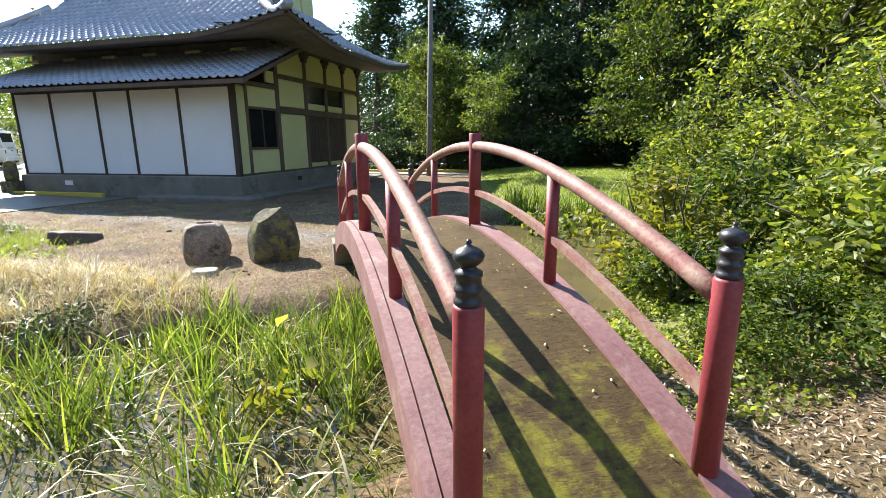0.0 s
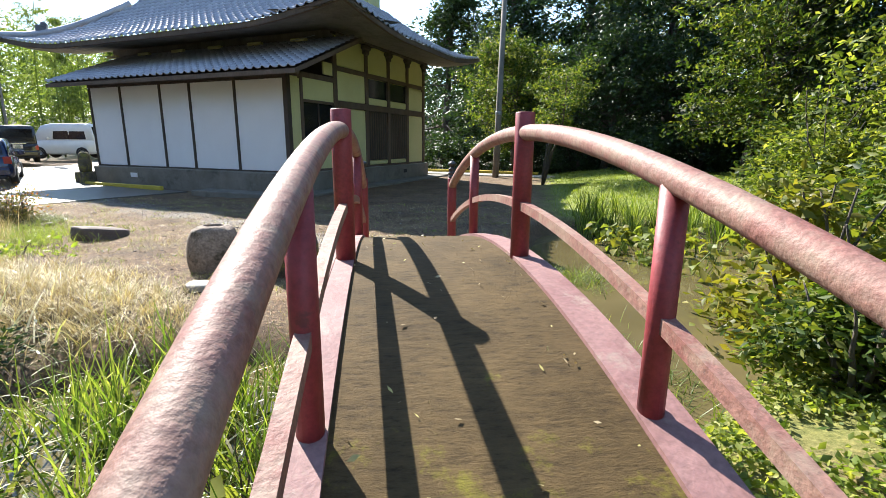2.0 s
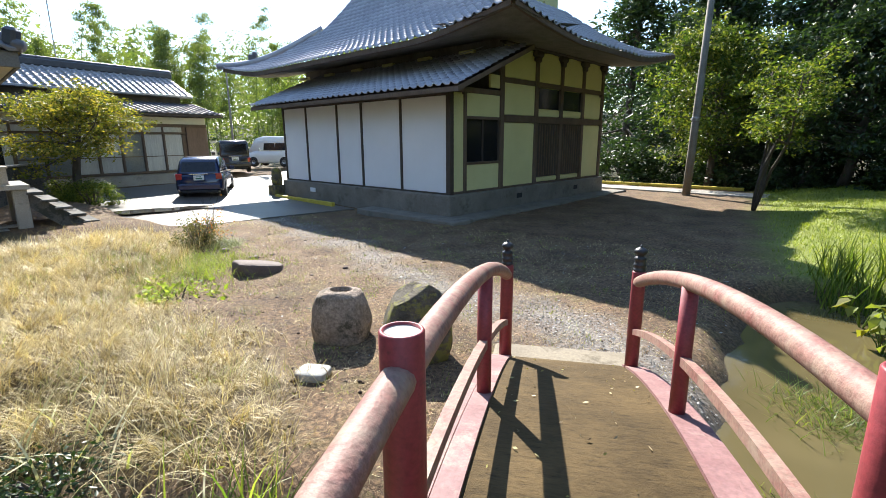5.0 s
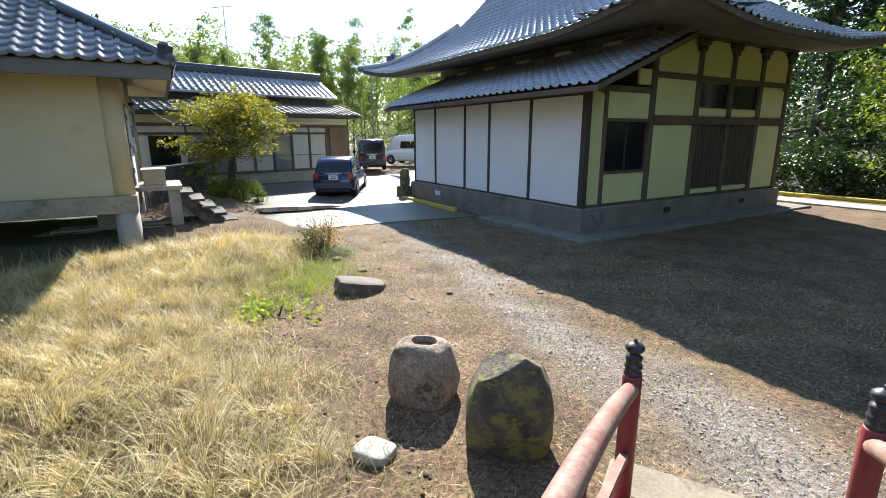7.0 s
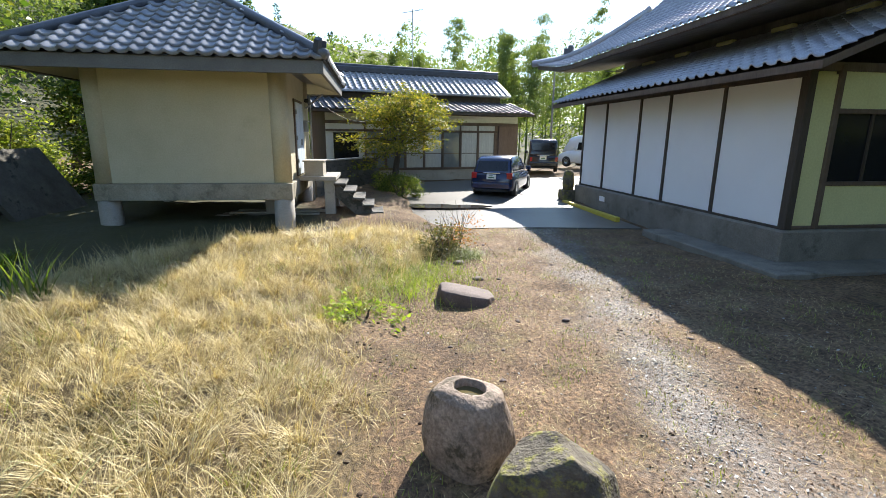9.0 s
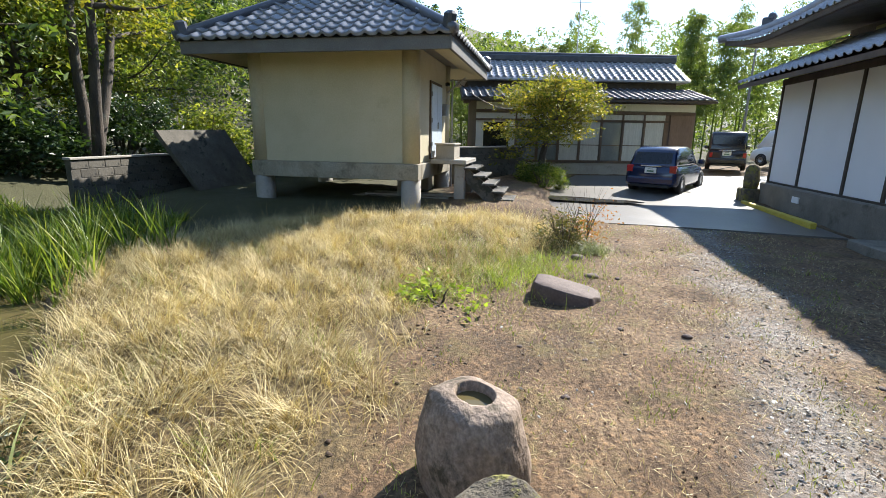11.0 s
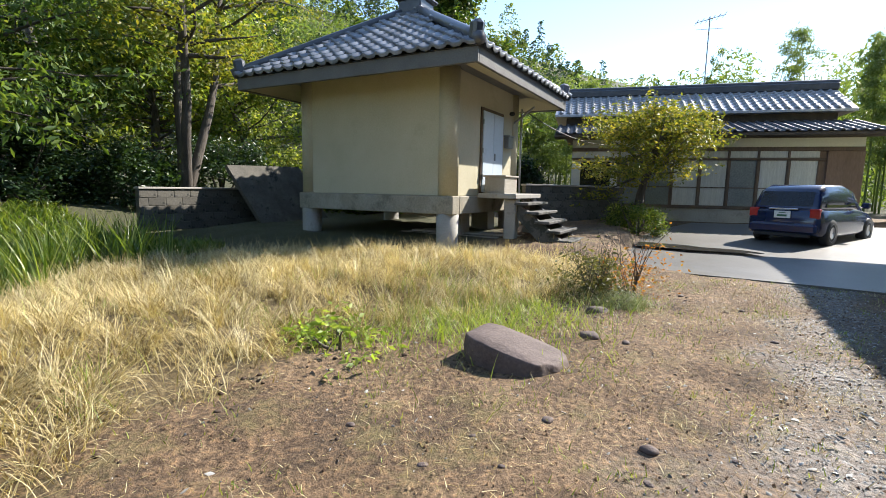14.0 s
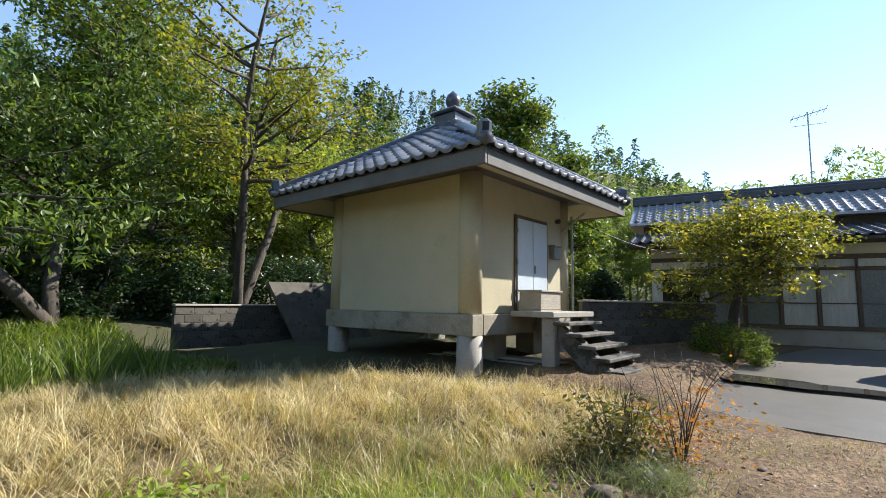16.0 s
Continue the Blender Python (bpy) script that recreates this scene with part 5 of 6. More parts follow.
for i, (x, y, r, h, m_) in enumerate([(-13.2, -3.4, 1.2, 1.9, LEAF_DARK), (-11.3, -4.6, 1.5, 2.0, LEAF_DARK), (-15.8, -2.6, 1.5, 2.4, LEAF_DARK), (-8.0, -5.0, 1.5, 2.0, LEAF_DARK), (-18.5, -1.2, 1.6, 2.6, LEAF_LIGHT), (-17.8, 1.6, 1.2, 2.4, LEAF_GREEN), (-18.8, 4.6, 1.3, 2.2, LEAF_LIGHT), (-21.5, 4.5, 1.5, 3.4, LEAF_GREEN), (-5.2, -4.2, 1.4, 1.6, LEAF_GREEN), (-22.8, 6.3, 1.2, 2.2, LEAF_DARK), (-9.8, -7.5, 1.7, 2.6, LEAF_DARK), (-11.8, -8.6, 1.8, 3.0, LEAF_DARK), (-8.0, -9.2, 1.9, 3.0, LEAF_DARK), (-14.6, -8.2, 1.8, 3.0, LEAF_DARK), (-5.6, -6.6, 1.6, 2.6, LEAF_DARK)]):
    bush("shrub", x, y, r, h, 7000, 0.14, m_, 640 + i, "leafy undergrowth below the trees", group="undergrowth behind the storehouse")
bush("round_bush", -16.3, 10.0, 0.75, 0.85, 7000, 0.06, LEAF_GREEN, 660, "small round green bush beside the maple trunk")
bush("round_bush", -17.2, 9.7, 0.35, 0.7, 2200, 0.07, LEAF_LIGHT, 661, "ivy-like green growth round the maple trunk")
bush("weedy_bush", -9.1, 8.85, 0.45, 0.85, 2600, 0.06, LEAF_OLIVE, 662, "scruffy olive bush at the edge of the dry grass", stems=22, stem_r=0.007, fill=0.2)
bush("autumn_shrub", -9.5, 9.3, 0.4, 1.1, 620, 0.05, LEAF_AUTUMN, 663, "thin shrub with orange autumn leaves", stems=14, fill=0.3, stem_r=0.007)
bush("leafy_weed", -6.3, 6.7, 0.45, 0.26, 380, 0.085, LEAF_LIME, 664, "low broad-leaved green weed", category="weed")
bush("leafy_weed", -3.35, 4.15, 0.35, 0.25, 900, 0.05, LEAF_DARK, 665, "small dark weed in the dry grass", category="weed")

# ---- grass ----
rg = np.random.default_rng(3)
in_mound = lambda x, y: smooth(-0.3, 0.3, inside(MOUND, x, y) + 0.3 * waves(x, y, 0.5, 3.0)) * (0.2 + 0.8 * smooth(-0.4, 0.5, waves(x, y, 0.3, 5.0)))
p = scatter(rg, 135000, -11.8, -2.2, 1.4, 9.2, in_mound)
p[:, 2] -= 0.02
way = np.stack([np.cos(waves(p[:, 0], p[:, 1], 0.6, 1.0) * 3.4 + 0.8), np.sin(waves(p[:, 0], p[:, 1], 0.6, 1.0) * 3.4 + 0.8), np.zeros(len(p))], 1)
v, f = blades(p, 0.31, 0.0056, rg, 0.55, 1.35, way * 0.3)
stuff("dry_grass", STRAW, v, f, "long dry yellow grass lying over in tufts", "grass")
green_patch = lambda x, y: np.exp(-((x + 7.8) ** 2 + (y - 7.7) ** 2) / 0.7) + 0.5 * np.exp(-((x + 6.5) ** 2 + (y - 6.7) ** 2) / 0.12) + 0.35 * np.exp(-((x + 7.1) ** 2 + (y - 7.3) ** 2) / 0.5) + 0.35 * in_mound(x, y) * smooth(0.0, 0.8, waves(x, y, 0.5, 9.0))
p = scatter(rg, 70000, -11.5, -2.5, 2.0, 9.2, green_patch)
v, f = blades(p, 0.22, 0.007, rg, 0.5, 0.9)
stuff("fresh_grass", OLIVE_GRASS, v, f, "fresh green grass among the dry grass", "grass")
tuft = [(x, y) for x, y in zip(rg.uniform(-11, -2.6, 900), rg.uniform(2.0, 9.0, 900)) if inside(MOUND, x, y) > 0.1]
p = np.repeat(np.asarray(tuft), 40, 0)
p = p + rg.normal(size=p.shape) * 0.035
p = np.stack([p[:, 0], p[:, 1], ground_z(p[:, 0], p[:, 1]) - 0.02], 1)
aim = np.repeat(rg.normal(size=(len(tuft), 3)) * (1, 1, 0), 40, 0) * 0.6
v, f = blades(p, 0.42, 0.006, rg, 0.65, 1.3, aim)
stuff("grass_tufts", PALE_STRAW, v, f, "shaggy tufts of pale dry grass", "grass")
p = scatter(rg, 42000, -11.8, -2.2, 1.4, 9.2, lambda x, y: in_mound(x, y) * smooth(-0.2, 0.6, waves(x, y, 0.28, 14.0)))
v, f = blades(p, 0.26, 0.006, rg, 0.6, 1.2)
stuff("brown_grass", BROWN_STRAW, v, f, "withered brown grass between the pale tufts", "grass")
# grey-green sedge at the foot of the weedy bush
p = np.stack([rg.normal(-8.72, 0.13, 900), rg.normal(9.12, 0.16, 900)], 1)
p = np.stack([p[:, 0], p[:, 1], ground_z(p[:, 0], p[:, 1]) - 0.02], 1)
v, f = blades(p, 0.34, 0.007, rg, 0.55, 1.5)
stuff("sedge", leaf_material("sedge_leaf", [(0.09, 0.12, 0.06), (0.17, 0.2, 0.11), (0.28, 0.3, 0.18)], 0.45, 0.35), v, f, "grey-green sedge drooping below the weedy bush", "grass")
# seed heads along the rim of the mound
p = scatter(rg, 2600, -11.6, -7.5, 1.6, 9.0, lambda x, y: smooth(0.5, 0.1, np.abs(inside(MOUND, x, y) - 0.1)))
v, f = blades(p, 0.42, 0.006, rg, 0.2, 0.5)
stuff("seed_grass", PALE_STRAW, v, f, "tall thin grass stalks at the rim", "grass")
# short sparse tufts and straw litter on the bare earth
yard = lambda x, y: smooth(0.1, -0.4, inside(MOUND, x, y)) * smooth(0.0, -0.5, inside(POND, x, y))
p = scatter(rg, 26000, -11, 0.6, 5.2, 13, lambda x, y: yard(x, y) * smooth(-0.1, 0.7, waves(x, y, 0.5, 7.0)) * 0.8)
v, f = blades(p, 0.055, 0.006, rg, 0.5, 0.6)
stuff("short_grass", OLIVE_GRASS, v, f, "short green tufts on bare earth", "grass")
p = scatter(rg, 60000, -11, 1.6, 5.0, 13, lambda x, y: yard(x, y) * (0.25 + 0.75 * smooth(-0.4, 0.5, waves(x, y, 0.7, 2.0))))
p[:, 2] += 0.004
v, f = blades(p, 0.07, 0.0035, rg, 1.42, 0.18)
stuff("straw_litter", STRAW, v, f, "loose cut straw and dead leaves on the earth", "litter")
p = scatter(rg, 24000, 0.6, 4.8, -0.5, 3.6, lambda x, y: smooth(0.0, -0.4, inside(POND, x, y)) * 0.9)
p[:, 2] += 0.006
v, f = leaves(p, 0.05, rg, 0.3, 0.0)
stuff("dead_leaves", leaf_material("dead_leaf", [(0.2, 0.15, 0.1), (0.42, 0.33, 0.23), (0.62, 0.53, 0.4)], 0.7, 0.1), v, f, "dead bamboo leaves strewn over the bank", "litter")
# creeper on the bank
p = scatter(rg, 36000, 0.55, 4.6, 1.6, 5.6, lambda x, y: smooth(0.15, -0.25, inside(POND, x, y)) * smooth(2.75, 3.35, y + 0.3 * waves(x, y, 0.6) - 0.1 * (x - 1)) * smooth(0.0, 0.5, waves(x, y, 0.4, 4.0) + 0.6))
p[:, 2] += rg.uniform(0.01, 0.09, len(p)) * (1.2 + waves(p[:, 0], p[:, 1], 0.35, 8.0))
v, f = leaves(p, 0.05, rg, 0.6, -0.1)
stuff("creeper", LEAF_LIGHT, v, f, "low creeping green ground cover", "plant")
# lawn beyond the pond
p = scatter(rg, 60000, 0.3, 8.5, 11.3, 25, lambda x, y: smooth(0.6, 2.0, x) * smooth(0.1, -0.3, inside(POND, x, y)))
v, f = blades(p, 0.085, 0.014, rg, 0.5, 0.6)
stuff("lawn", OLIVE_GRASS, v, f, "bright green lawn beyond the pond", "grass")
# reeds and sedge
def clump_points(rng, centres, per, spread):
    c = np.repeat(np.asarray(centres, float), per, 0)
    c = c + rng.normal(size=c.shape) * spread
    return np.stack([c[:, 0], c[:, 1], np.maximum(ground_z(c[:, 0], c[:, 1]), WATER_Z - 0.08)], 1)


near_left = [(x, y) for x, y in zip(rg.uniform(-4.6, -0.35, 420), rg.uniform(1.2, 5.0, 420)) if 2.35 - 0.15 * x < y + 0.6 * math.sin(x * 5) and y < 5.2 + 0.25 * x and x < 0.5 - 0.27 * y + 0.9 and inside(MOUND, x, y) < -0.5]
p = clump_points(rg, near_left[:95], 14, 0.05)
v, f = blades(p, 0.66, 0.017, rg, 0.3, 0.55, fold=4)
stuff("iris_reeds", GRASS, v, f, "tall green sword-leaved reeds at the water", "reeds")
p = scatter(rg, 6500, -3.6, 0.45, 0.4, 5.2, lambda x, y: smooth(-1.6, -0.3, x + 0.28 * y - 1.4 + 0.4 * waves(x, y, 0.5)) * smooth(0.35, 0.15, x + 0.29 * (y - 1.4) - 0.0) * 0.85 + 0.06 * smooth(0, 0.6, waves(x, y, 0.35, 6.0)))
p[:, 2] = np.maximum(p[:, 2], WATER_Z - 0.05)
v, f = blades(p, 0.27, 0.009, rg, 0.5, 0.9)
stuff("bank_grass", GRASS, v, f, "lush green grass and weeds on the bank", "grass")
p = scatter(rg, 14000, -4.8, 0.1, 1.2, 5.2, lambda x, y: 0.12 + 0.45 * waves(x, y, 0.4, 2.5))
p[:, 2] = np.maximum(p[:, 2], WATER_Z - 0.02)
v, f = blades(p, 0.34, 0.006, rg, 0.7, 1.1)
stuff("withered_grass", STRAW, v, f, "withered sedge lying in the shallows", "grass")
# low leafy weeds and fallen pale blades between the reeds
p = scatter(rg, 11000, -4.4, 0.2, 0.5, 4.9, lambda x, y: (0.25 + 0.6 * smooth(0.0, 0.6, waves(x, y, 0.3, 12.0))) * smooth(0.3, 0.1, x + 0.29 * (y - 1.4)) * smooth(-0.2, -0.6, inside(MOUND, x, y)))
p[:, 2] = np.maximum(p[:, 2], WATER_Z) + rg.uniform(0.0, 0.16, len(p))
v, f = leaves(p, 0.055, rg, 0.5, 0.0)
stuff("bank_weeds", LEAF_GREEN, v, f, "low light green leafy weeds in the shallows", "plant")
p = scatter(rg, 900, -4.2, 0.0, 0.9, 4.6, lambda x, y: 0.5 * smooth(0.2, 0.0, x + 0.29 * (y - 1.4)))
p[:, 2] = np.maximum(p[:, 2], WATER_Z) + 0.05
v, f = blades(p, 0.5, 0.018, rg, 0.9, 1.0, fold=4)
stuff("pale_blades", leaf_material("bleached_blade", [(0.42, 0.4, 0.24), (0.6, 0.57, 0.4), (0.3, 0.36, 0.12)], 0.5, 0.3), v, f, "bleached reed blades bent over the water", "reeds")
bush("yellowed_plant", -1.05, 2.95, 0.2, 0.26, 90, 0.1, LEAF_YELLOW, 671, "drooping plant with bright yellow leaves", z=-0.1, droop=1.0, stem_r=0.006, category="plant")
bush("arum", -0.72, 3.3, 0.25, 0.4, 14, 0.16, LEAF_LIGHT, 672, "plant with a few large pale green leaves", z=-0.15, aspect=0.7, stem_r=0.006, category="plant")
far_left = [(x, y) for x, y in zip(rg.normal(-7.6, 0.9, 90), rg.normal(1.1, 0.7, 90))]
p = clump_points(rg, far_left, 20, 0.07)
v, f = blades(p, 0.85, 0.022, rg, 0.25, 0.55, fold=4)
stuff("tall_reeds", GRASS, v, f, "tall bright green reeds at the pond's edge", "reeds")
p = scatter(rg, 26000, -11, -3, -3.5, 1.6, lambda x, y: smooth(0.4, -0.2, inside(POND, x, y)) * 0.9)
v, f = blades(p, 0.3, 0.028, rg, 0.6, 0.9)
stuff("rough_grass", GRASS, v, f, "rough green grass and ferns under the trees", "grass")
right_far = [(x, y) for x, y in zip(rg.uniform(1.4, 5.0, 50), rg.normal(11.6, 0.3, 50))]
p = clump_points(rg, right_far, 16, 0.07)
v, f = blades(p, 0.75, 0.022, rg, 0.25, 0.45, fold=4)
stuff("far_reeds", GRASS, v, f, "green reeds on the far bank", "reeds")
p = np.concatenate([clump_points(rg, [(1.05, 8.0), (1.3, 8.2), (0.85, 8.15), (1.15, 7.8)], 260, 0.2), clump_points(rg, [(0.95, 5.9), (1.2, 5.4), (0.75, 6.3), (1.2, 4.9), (1.0, 4.5), (0.6, 5.6), (1.5, 5.2)], 240, 0.22)])
v, f = blades(p, 0.3, 0.009, rg, 0.7, 0.9)
stuff("water_grass", GRASS, v, f, "tuft of fine green grass standing in the water", "grass")


def lotus(x, y, seed):
    rng = np.random.default_rng(seed)
    root = thing("lotus", pose(x, y, WATER_Z - 0.05), "water plant with broad green and yellowing leaves", "water plant", "water plants in the pond")
    for k in range(rng.integers(4, 7)):
        a_, rr, h = rng.uniform(0, 6.28), rng.uniform(0.02, 0.2), rng.uniform(0.18, 0.42)
        tip = (rr * math.cos(a_), rr * math.sin(a_), h)
        part("stalk", Geo().tube([(0, 0, 0), (tip[0] * 0.4, tip[1] * 0.4, h * 0.6), tip], 0.007, 5), GRASS, root)
        l, w = rng.uniform(0.12, 0.2), rng.uniform(0.06, 0.1)
        m = pose(*tip, rng.uniform(-35, 35), rng.uniform(-10, 60), math.degrees(a_))
        v = [(0, 0, 0), (0.02 * l, w * 0.7, 0.012), (0.45 * l, w, 0.02), (l, 0, -0.05), (0.45 * l, -w, 0.02), (0.02 * l, -w * 0.7, 0.012), (0.45 * l, 0, -0.004)]
        part("leaf", Geo().add(v, [(0, 6, 2, 1), (6, 3, 2), (0, 5, 4, 6), (6, 4, 3)], m), LEAF_LIGHT if rng.uniform() < 0.6 else LEAF_YELLOW, root)


for i in range(80):
    x, y = rg.uniform(1.3, 5.4), rg.uniform(7.0, 11.0)
    if inside(POND, x, y) > 0.1 and x + 0.62 * (y - 8.0) > 2.5:
        lotus(x, y, 700 + i)
# ---- stones ----
def boulder(seed, sx, sy, sz, rough_=0.12, n=5, flat_top=None, flat_low=-0.35, square=0.85, wedge=0.0):
    """An uneven rounded stone."""
    bm = bmesh.new()
    bmesh.ops.create_icosphere(bm, subdivisions=n, radius=1.0)
    off = Vector((seed * 3.7, seed * 1.3, seed * 2.1))
    for v in bm.verts:
        p = v.co.copy()
        d = noise.noise(p * 1.1 + off) * 0.9 + noise.noise(p * 2.6 + off) * 0.4 + noise.noise(p * 7 + off) * 0.12 + noise.noise(p * 18 + off) * 0.04
        q = p * (1 + rough_ * d)
        q.x = math.copysign(abs(q.x) ** square, q.x)
        q.y = math.copysign(abs(q.y) ** square, q.y)
        if flat_top is not None and q.z > flat_top:
            q.z = flat_top + (q.z - flat_top) * 0.18
        q.z = max(q.z, flat_low)
        v.co = (q.x * sx, q.y * sy, q.z * sz * (1 - wedge * q.x))
    me = bpy.data.meshes.new("boulder")
    bm.to_mesh(me)
    bm.free()
    me.shade_smooth()
    return me


def stone_thing(name, me, mat_, m, label, category="stone"):
    me.materials.append(mat_)
    ob = new(name, me)
    ob.matrix_world = m
    return tagged(ob, label, category)


# water basin: a rough stone with a round bowl cut into its top
bm = bmesh.new()
bmesh.ops.create_icosphere(bm, subdivisions=6, radius=1.0)
for v in bm.verts:
    p = v.co.copy()
    d = noise.noise(p * 1.3 + Vector((4, 1, 7))) * 0.8 + noise.noise(p * 3.1) * 0.35 + noise.noise(p * 9) * 0.1 + noise.noise(p * 24) * 0.035
    q = p * (1 + 0.13 * d)
    q.x, q.y = math.copysign(abs(q.x) ** 0.8, q.x), math.copysign(abs(q.y) ** 0.8, q.y)
    if q.z > 0.62:
        q.z = 0.62 + (q.z - 0.62) * 0.35
    q.z = max(q.z, -0.4)
    wide = 0.3 - 0.05 * max(0.0, q.z)
    x_, y_, z_ = q.x * wide, q.y * wide, (q.z + 0.4) * 0.46
    r_ = math.hypot(x_ - 0.01, y_)
    if p.z > 0.3:
        z_ -= 0.15 * float(smooth(0.112, 0.094, r_))
    v.co = (x_, y_, z_)
me = bpy.data.meshes.new("water_basin")
bm.to_mesh(me)
bm.free()
me.shade_smooth()
basin = stone_thing("water_basin", me, STONE, pose(-3.4, 6.86, -0.12, 0, 0, 30) @ Matrix.Diagonal((1.07, 0.9, 1.08, 1.0)), "rough stone basin with a round hole full of water", "basin")
w_ = part("water", Geo().lathe([(0.0, 0.468), (0.112, 0.469), (0.112, 0.45), (0.0, 0.45)], 24, pose(0.01, 0, 0)), bpy.data.materials["pond_water"], basin, "dark still water")
# standing stone
bm = bmesh.new()
bmesh.ops.create_icosphere(bm, subdivisions=5, radius=1.0)
for v in bm.verts:
    p = v.co.copy()
    d = noise.noise(p * 1.4 + Vector((9, 2, 3))) * 0.7 + noise.noise(p * 3.4) * 0.35 + noise.noise(p * 10) * 0.12
    q = p * (1 + 0.17 * d)
    q.x, q.y = math.copysign(abs(q.x) ** 0.5, q.x), math.copysign(abs(q.y) ** 0.5, q.y)
    q.z = min(q.z, 0.88 + 0.3 * q.x + 0.1 * q.y, 0.95 - 0.3 * q.x - 0.15 * q.y)
    t = (q.z + 1) / 2
    k = 1.0 - 0.42 * max(0.0, t) ** 3
    v.co = (q.x * 0.3 * k + 0.04 * t, q.y * 0.25 * k, 0.33 + max(q.z, -0.85) * 0.5)
me = bpy.data.meshes.new("standing_stone")
bm.to_mesh(me)
bm.free()
me.shade_smooth()
stone_thing("standing_stone", me, ROCK, pose(-2.43, 6.87, -0.1, 0, 0, 42) @ Matrix.Diagonal((1.16, 1.0, 0.96, 1.0)), "upright mossy dark stone with a peaked top", "stone")
stone_thing("flat_rock", boulder(3, 0.4, 0.27, 0.35, 0.16, 5, 0.5, -0.35, 0.6, 0.42), BROWN_ROCK, pose(-6.44, 8.17, -0.13, 0, 0, 72), "low brown rock lying on bare earth", "rock")
stone_thing("white_stone", boulder(5, 0.15, 0.12, 0.15, 0.12, 4, 0.3, -0.35, 0.45), surface("whitish_stone", (0.3, 0.29, 0.26), (0.42, 0.41, 0.37), 6, 0.8, 40, 0.4, 0.005), pose(-2.98, 6.02, -0.08, 0, 0, 20), "small whitish block in the grass", "stone")
rs = np.random.default_rng(77)
PEBBLE = [boulder(20 + k, 0.06, 0.045, 0.03, 0.25, 2) for k in range(4)]
for me in PEBBLE:
    me.materials.append(BROWN_ROCK)
for k in range(34):
    x, y = rs.uniform(-9.8, -4.2), rs.uniform(7.3, 11.2)
    if inside(MOUND, x, y) > -0.1 or y < 6.0 - 0.35 * x * 0.5 + 0.2:
        continue
    ob = new("pebble", PEBBLE[k % 4])
    ob.matrix_world = pose(x, y, float(ground_z(x, y)), 0, 0, rs.uniform(0, 360)) @ Matrix.Scale(rs.uniform(0.3, 0.85), 4)
    tagged(ob, "small pale loose stone on bare earth", "stone", "loose stones")
for x, y, s_ in ((-8.75, 9.15, 0.16), (-8.3, 8.85, 0.13), (-7.3, 8.75, 0.1)):
    stone_thing("loose_stone", boulder(s_ * 100, s_, s_ * 0.7, s_ * 0.5, 0.2, 3), BROWN_ROCK, pose(x, y, float(ground_z(x, y)), 0, 0, s_ * 900), "grey-brown stone beside the dry grass", "stone")

# gravel chips on the earth, one mass
gp = scatter(rs, 46000, -11, 0.6, 6.6, 12.4, lambda x, y: 0.85 * smooth(-0.4, 0.3, inside(GRAVEL_LINE, x, y) + 0.2 * waves(x, y, 0.6, 3.0)) + 0.04)
k = len(gp)
ax = rs.normal(size=(k, 3, 3)) * np.array((0.006, 0.006, 0.003))[None, None, :] * rs.uniform(0.6, 1.7, (k, 1, 1))
gp[:, 2] += 0.004
gv = np.stack([gp + ax[:, 0], gp - ax[:, 0], gp + ax[:, 1], gp - ax[:, 1], gp + (0, 0, 0.008)], 1).reshape(-1, 3)
gi = np.arange(k)[:, None] * 5
stuff("gravel", leaf_material("gravel_chip", [(0.12, 0.115, 0.105), (0.28, 0.27, 0.25), (0.5, 0.49, 0.46)], 0.7, 0.0), gv,
      np.concatenate([gi + (0, 2, 4), gi + (2, 1, 4), gi + (1, 3, 4), gi + (3, 0, 4)]), "loose grey gravel chips", "gravel")

# clods of dark earth along the edge of the grass, one mass
cl = scatter(rs, 5200, -10.5, -2.2, 5.2, 12.0, lambda x, y: 0.9 * np.exp(-((inside(MOUND, x, y) + 0.25) / 0.3) ** 2) * smooth(-0.2, 0.5, waves(x, y, 0.35, 4.0)) + 0.04 * smooth(0.3, 0.7, waves(x, y, 0.5, 11.0)) * smooth(0.0, -0.3, inside(MOUND, x, y)))
bmc = bmesh.new()
bmesh.ops.create_icosphere(bmc, subdivisions=1, radius=1.0)
cv, cf = np.array([v.co[:] for v in bmc.verts]), np.array([[v.index for v in f_.verts] for f_ in bmc.faces])
bmc.free()
size_ = rs.uniform(0.006, 0.024, (len(cl), 1, 1)) * rs.uniform(0.6, 1.3, (len(cl), len(cv), 1))
stuff("earth_clods", surface("dark_earth", (0.04, 0.025, 0.016), (0.1, 0.065, 0.04), 9, 0.95, 60, 0.6, 0.006), (cl[:, None, :] + cv[None] * size_ * (1.2, 1.2, 0.8)).reshape(-1, 3),
      (cf[None] + np.arange(len(cl))[:, None, None] * len(cv)).reshape(-1, 3), "crumbled clods of dark earth", "earth")

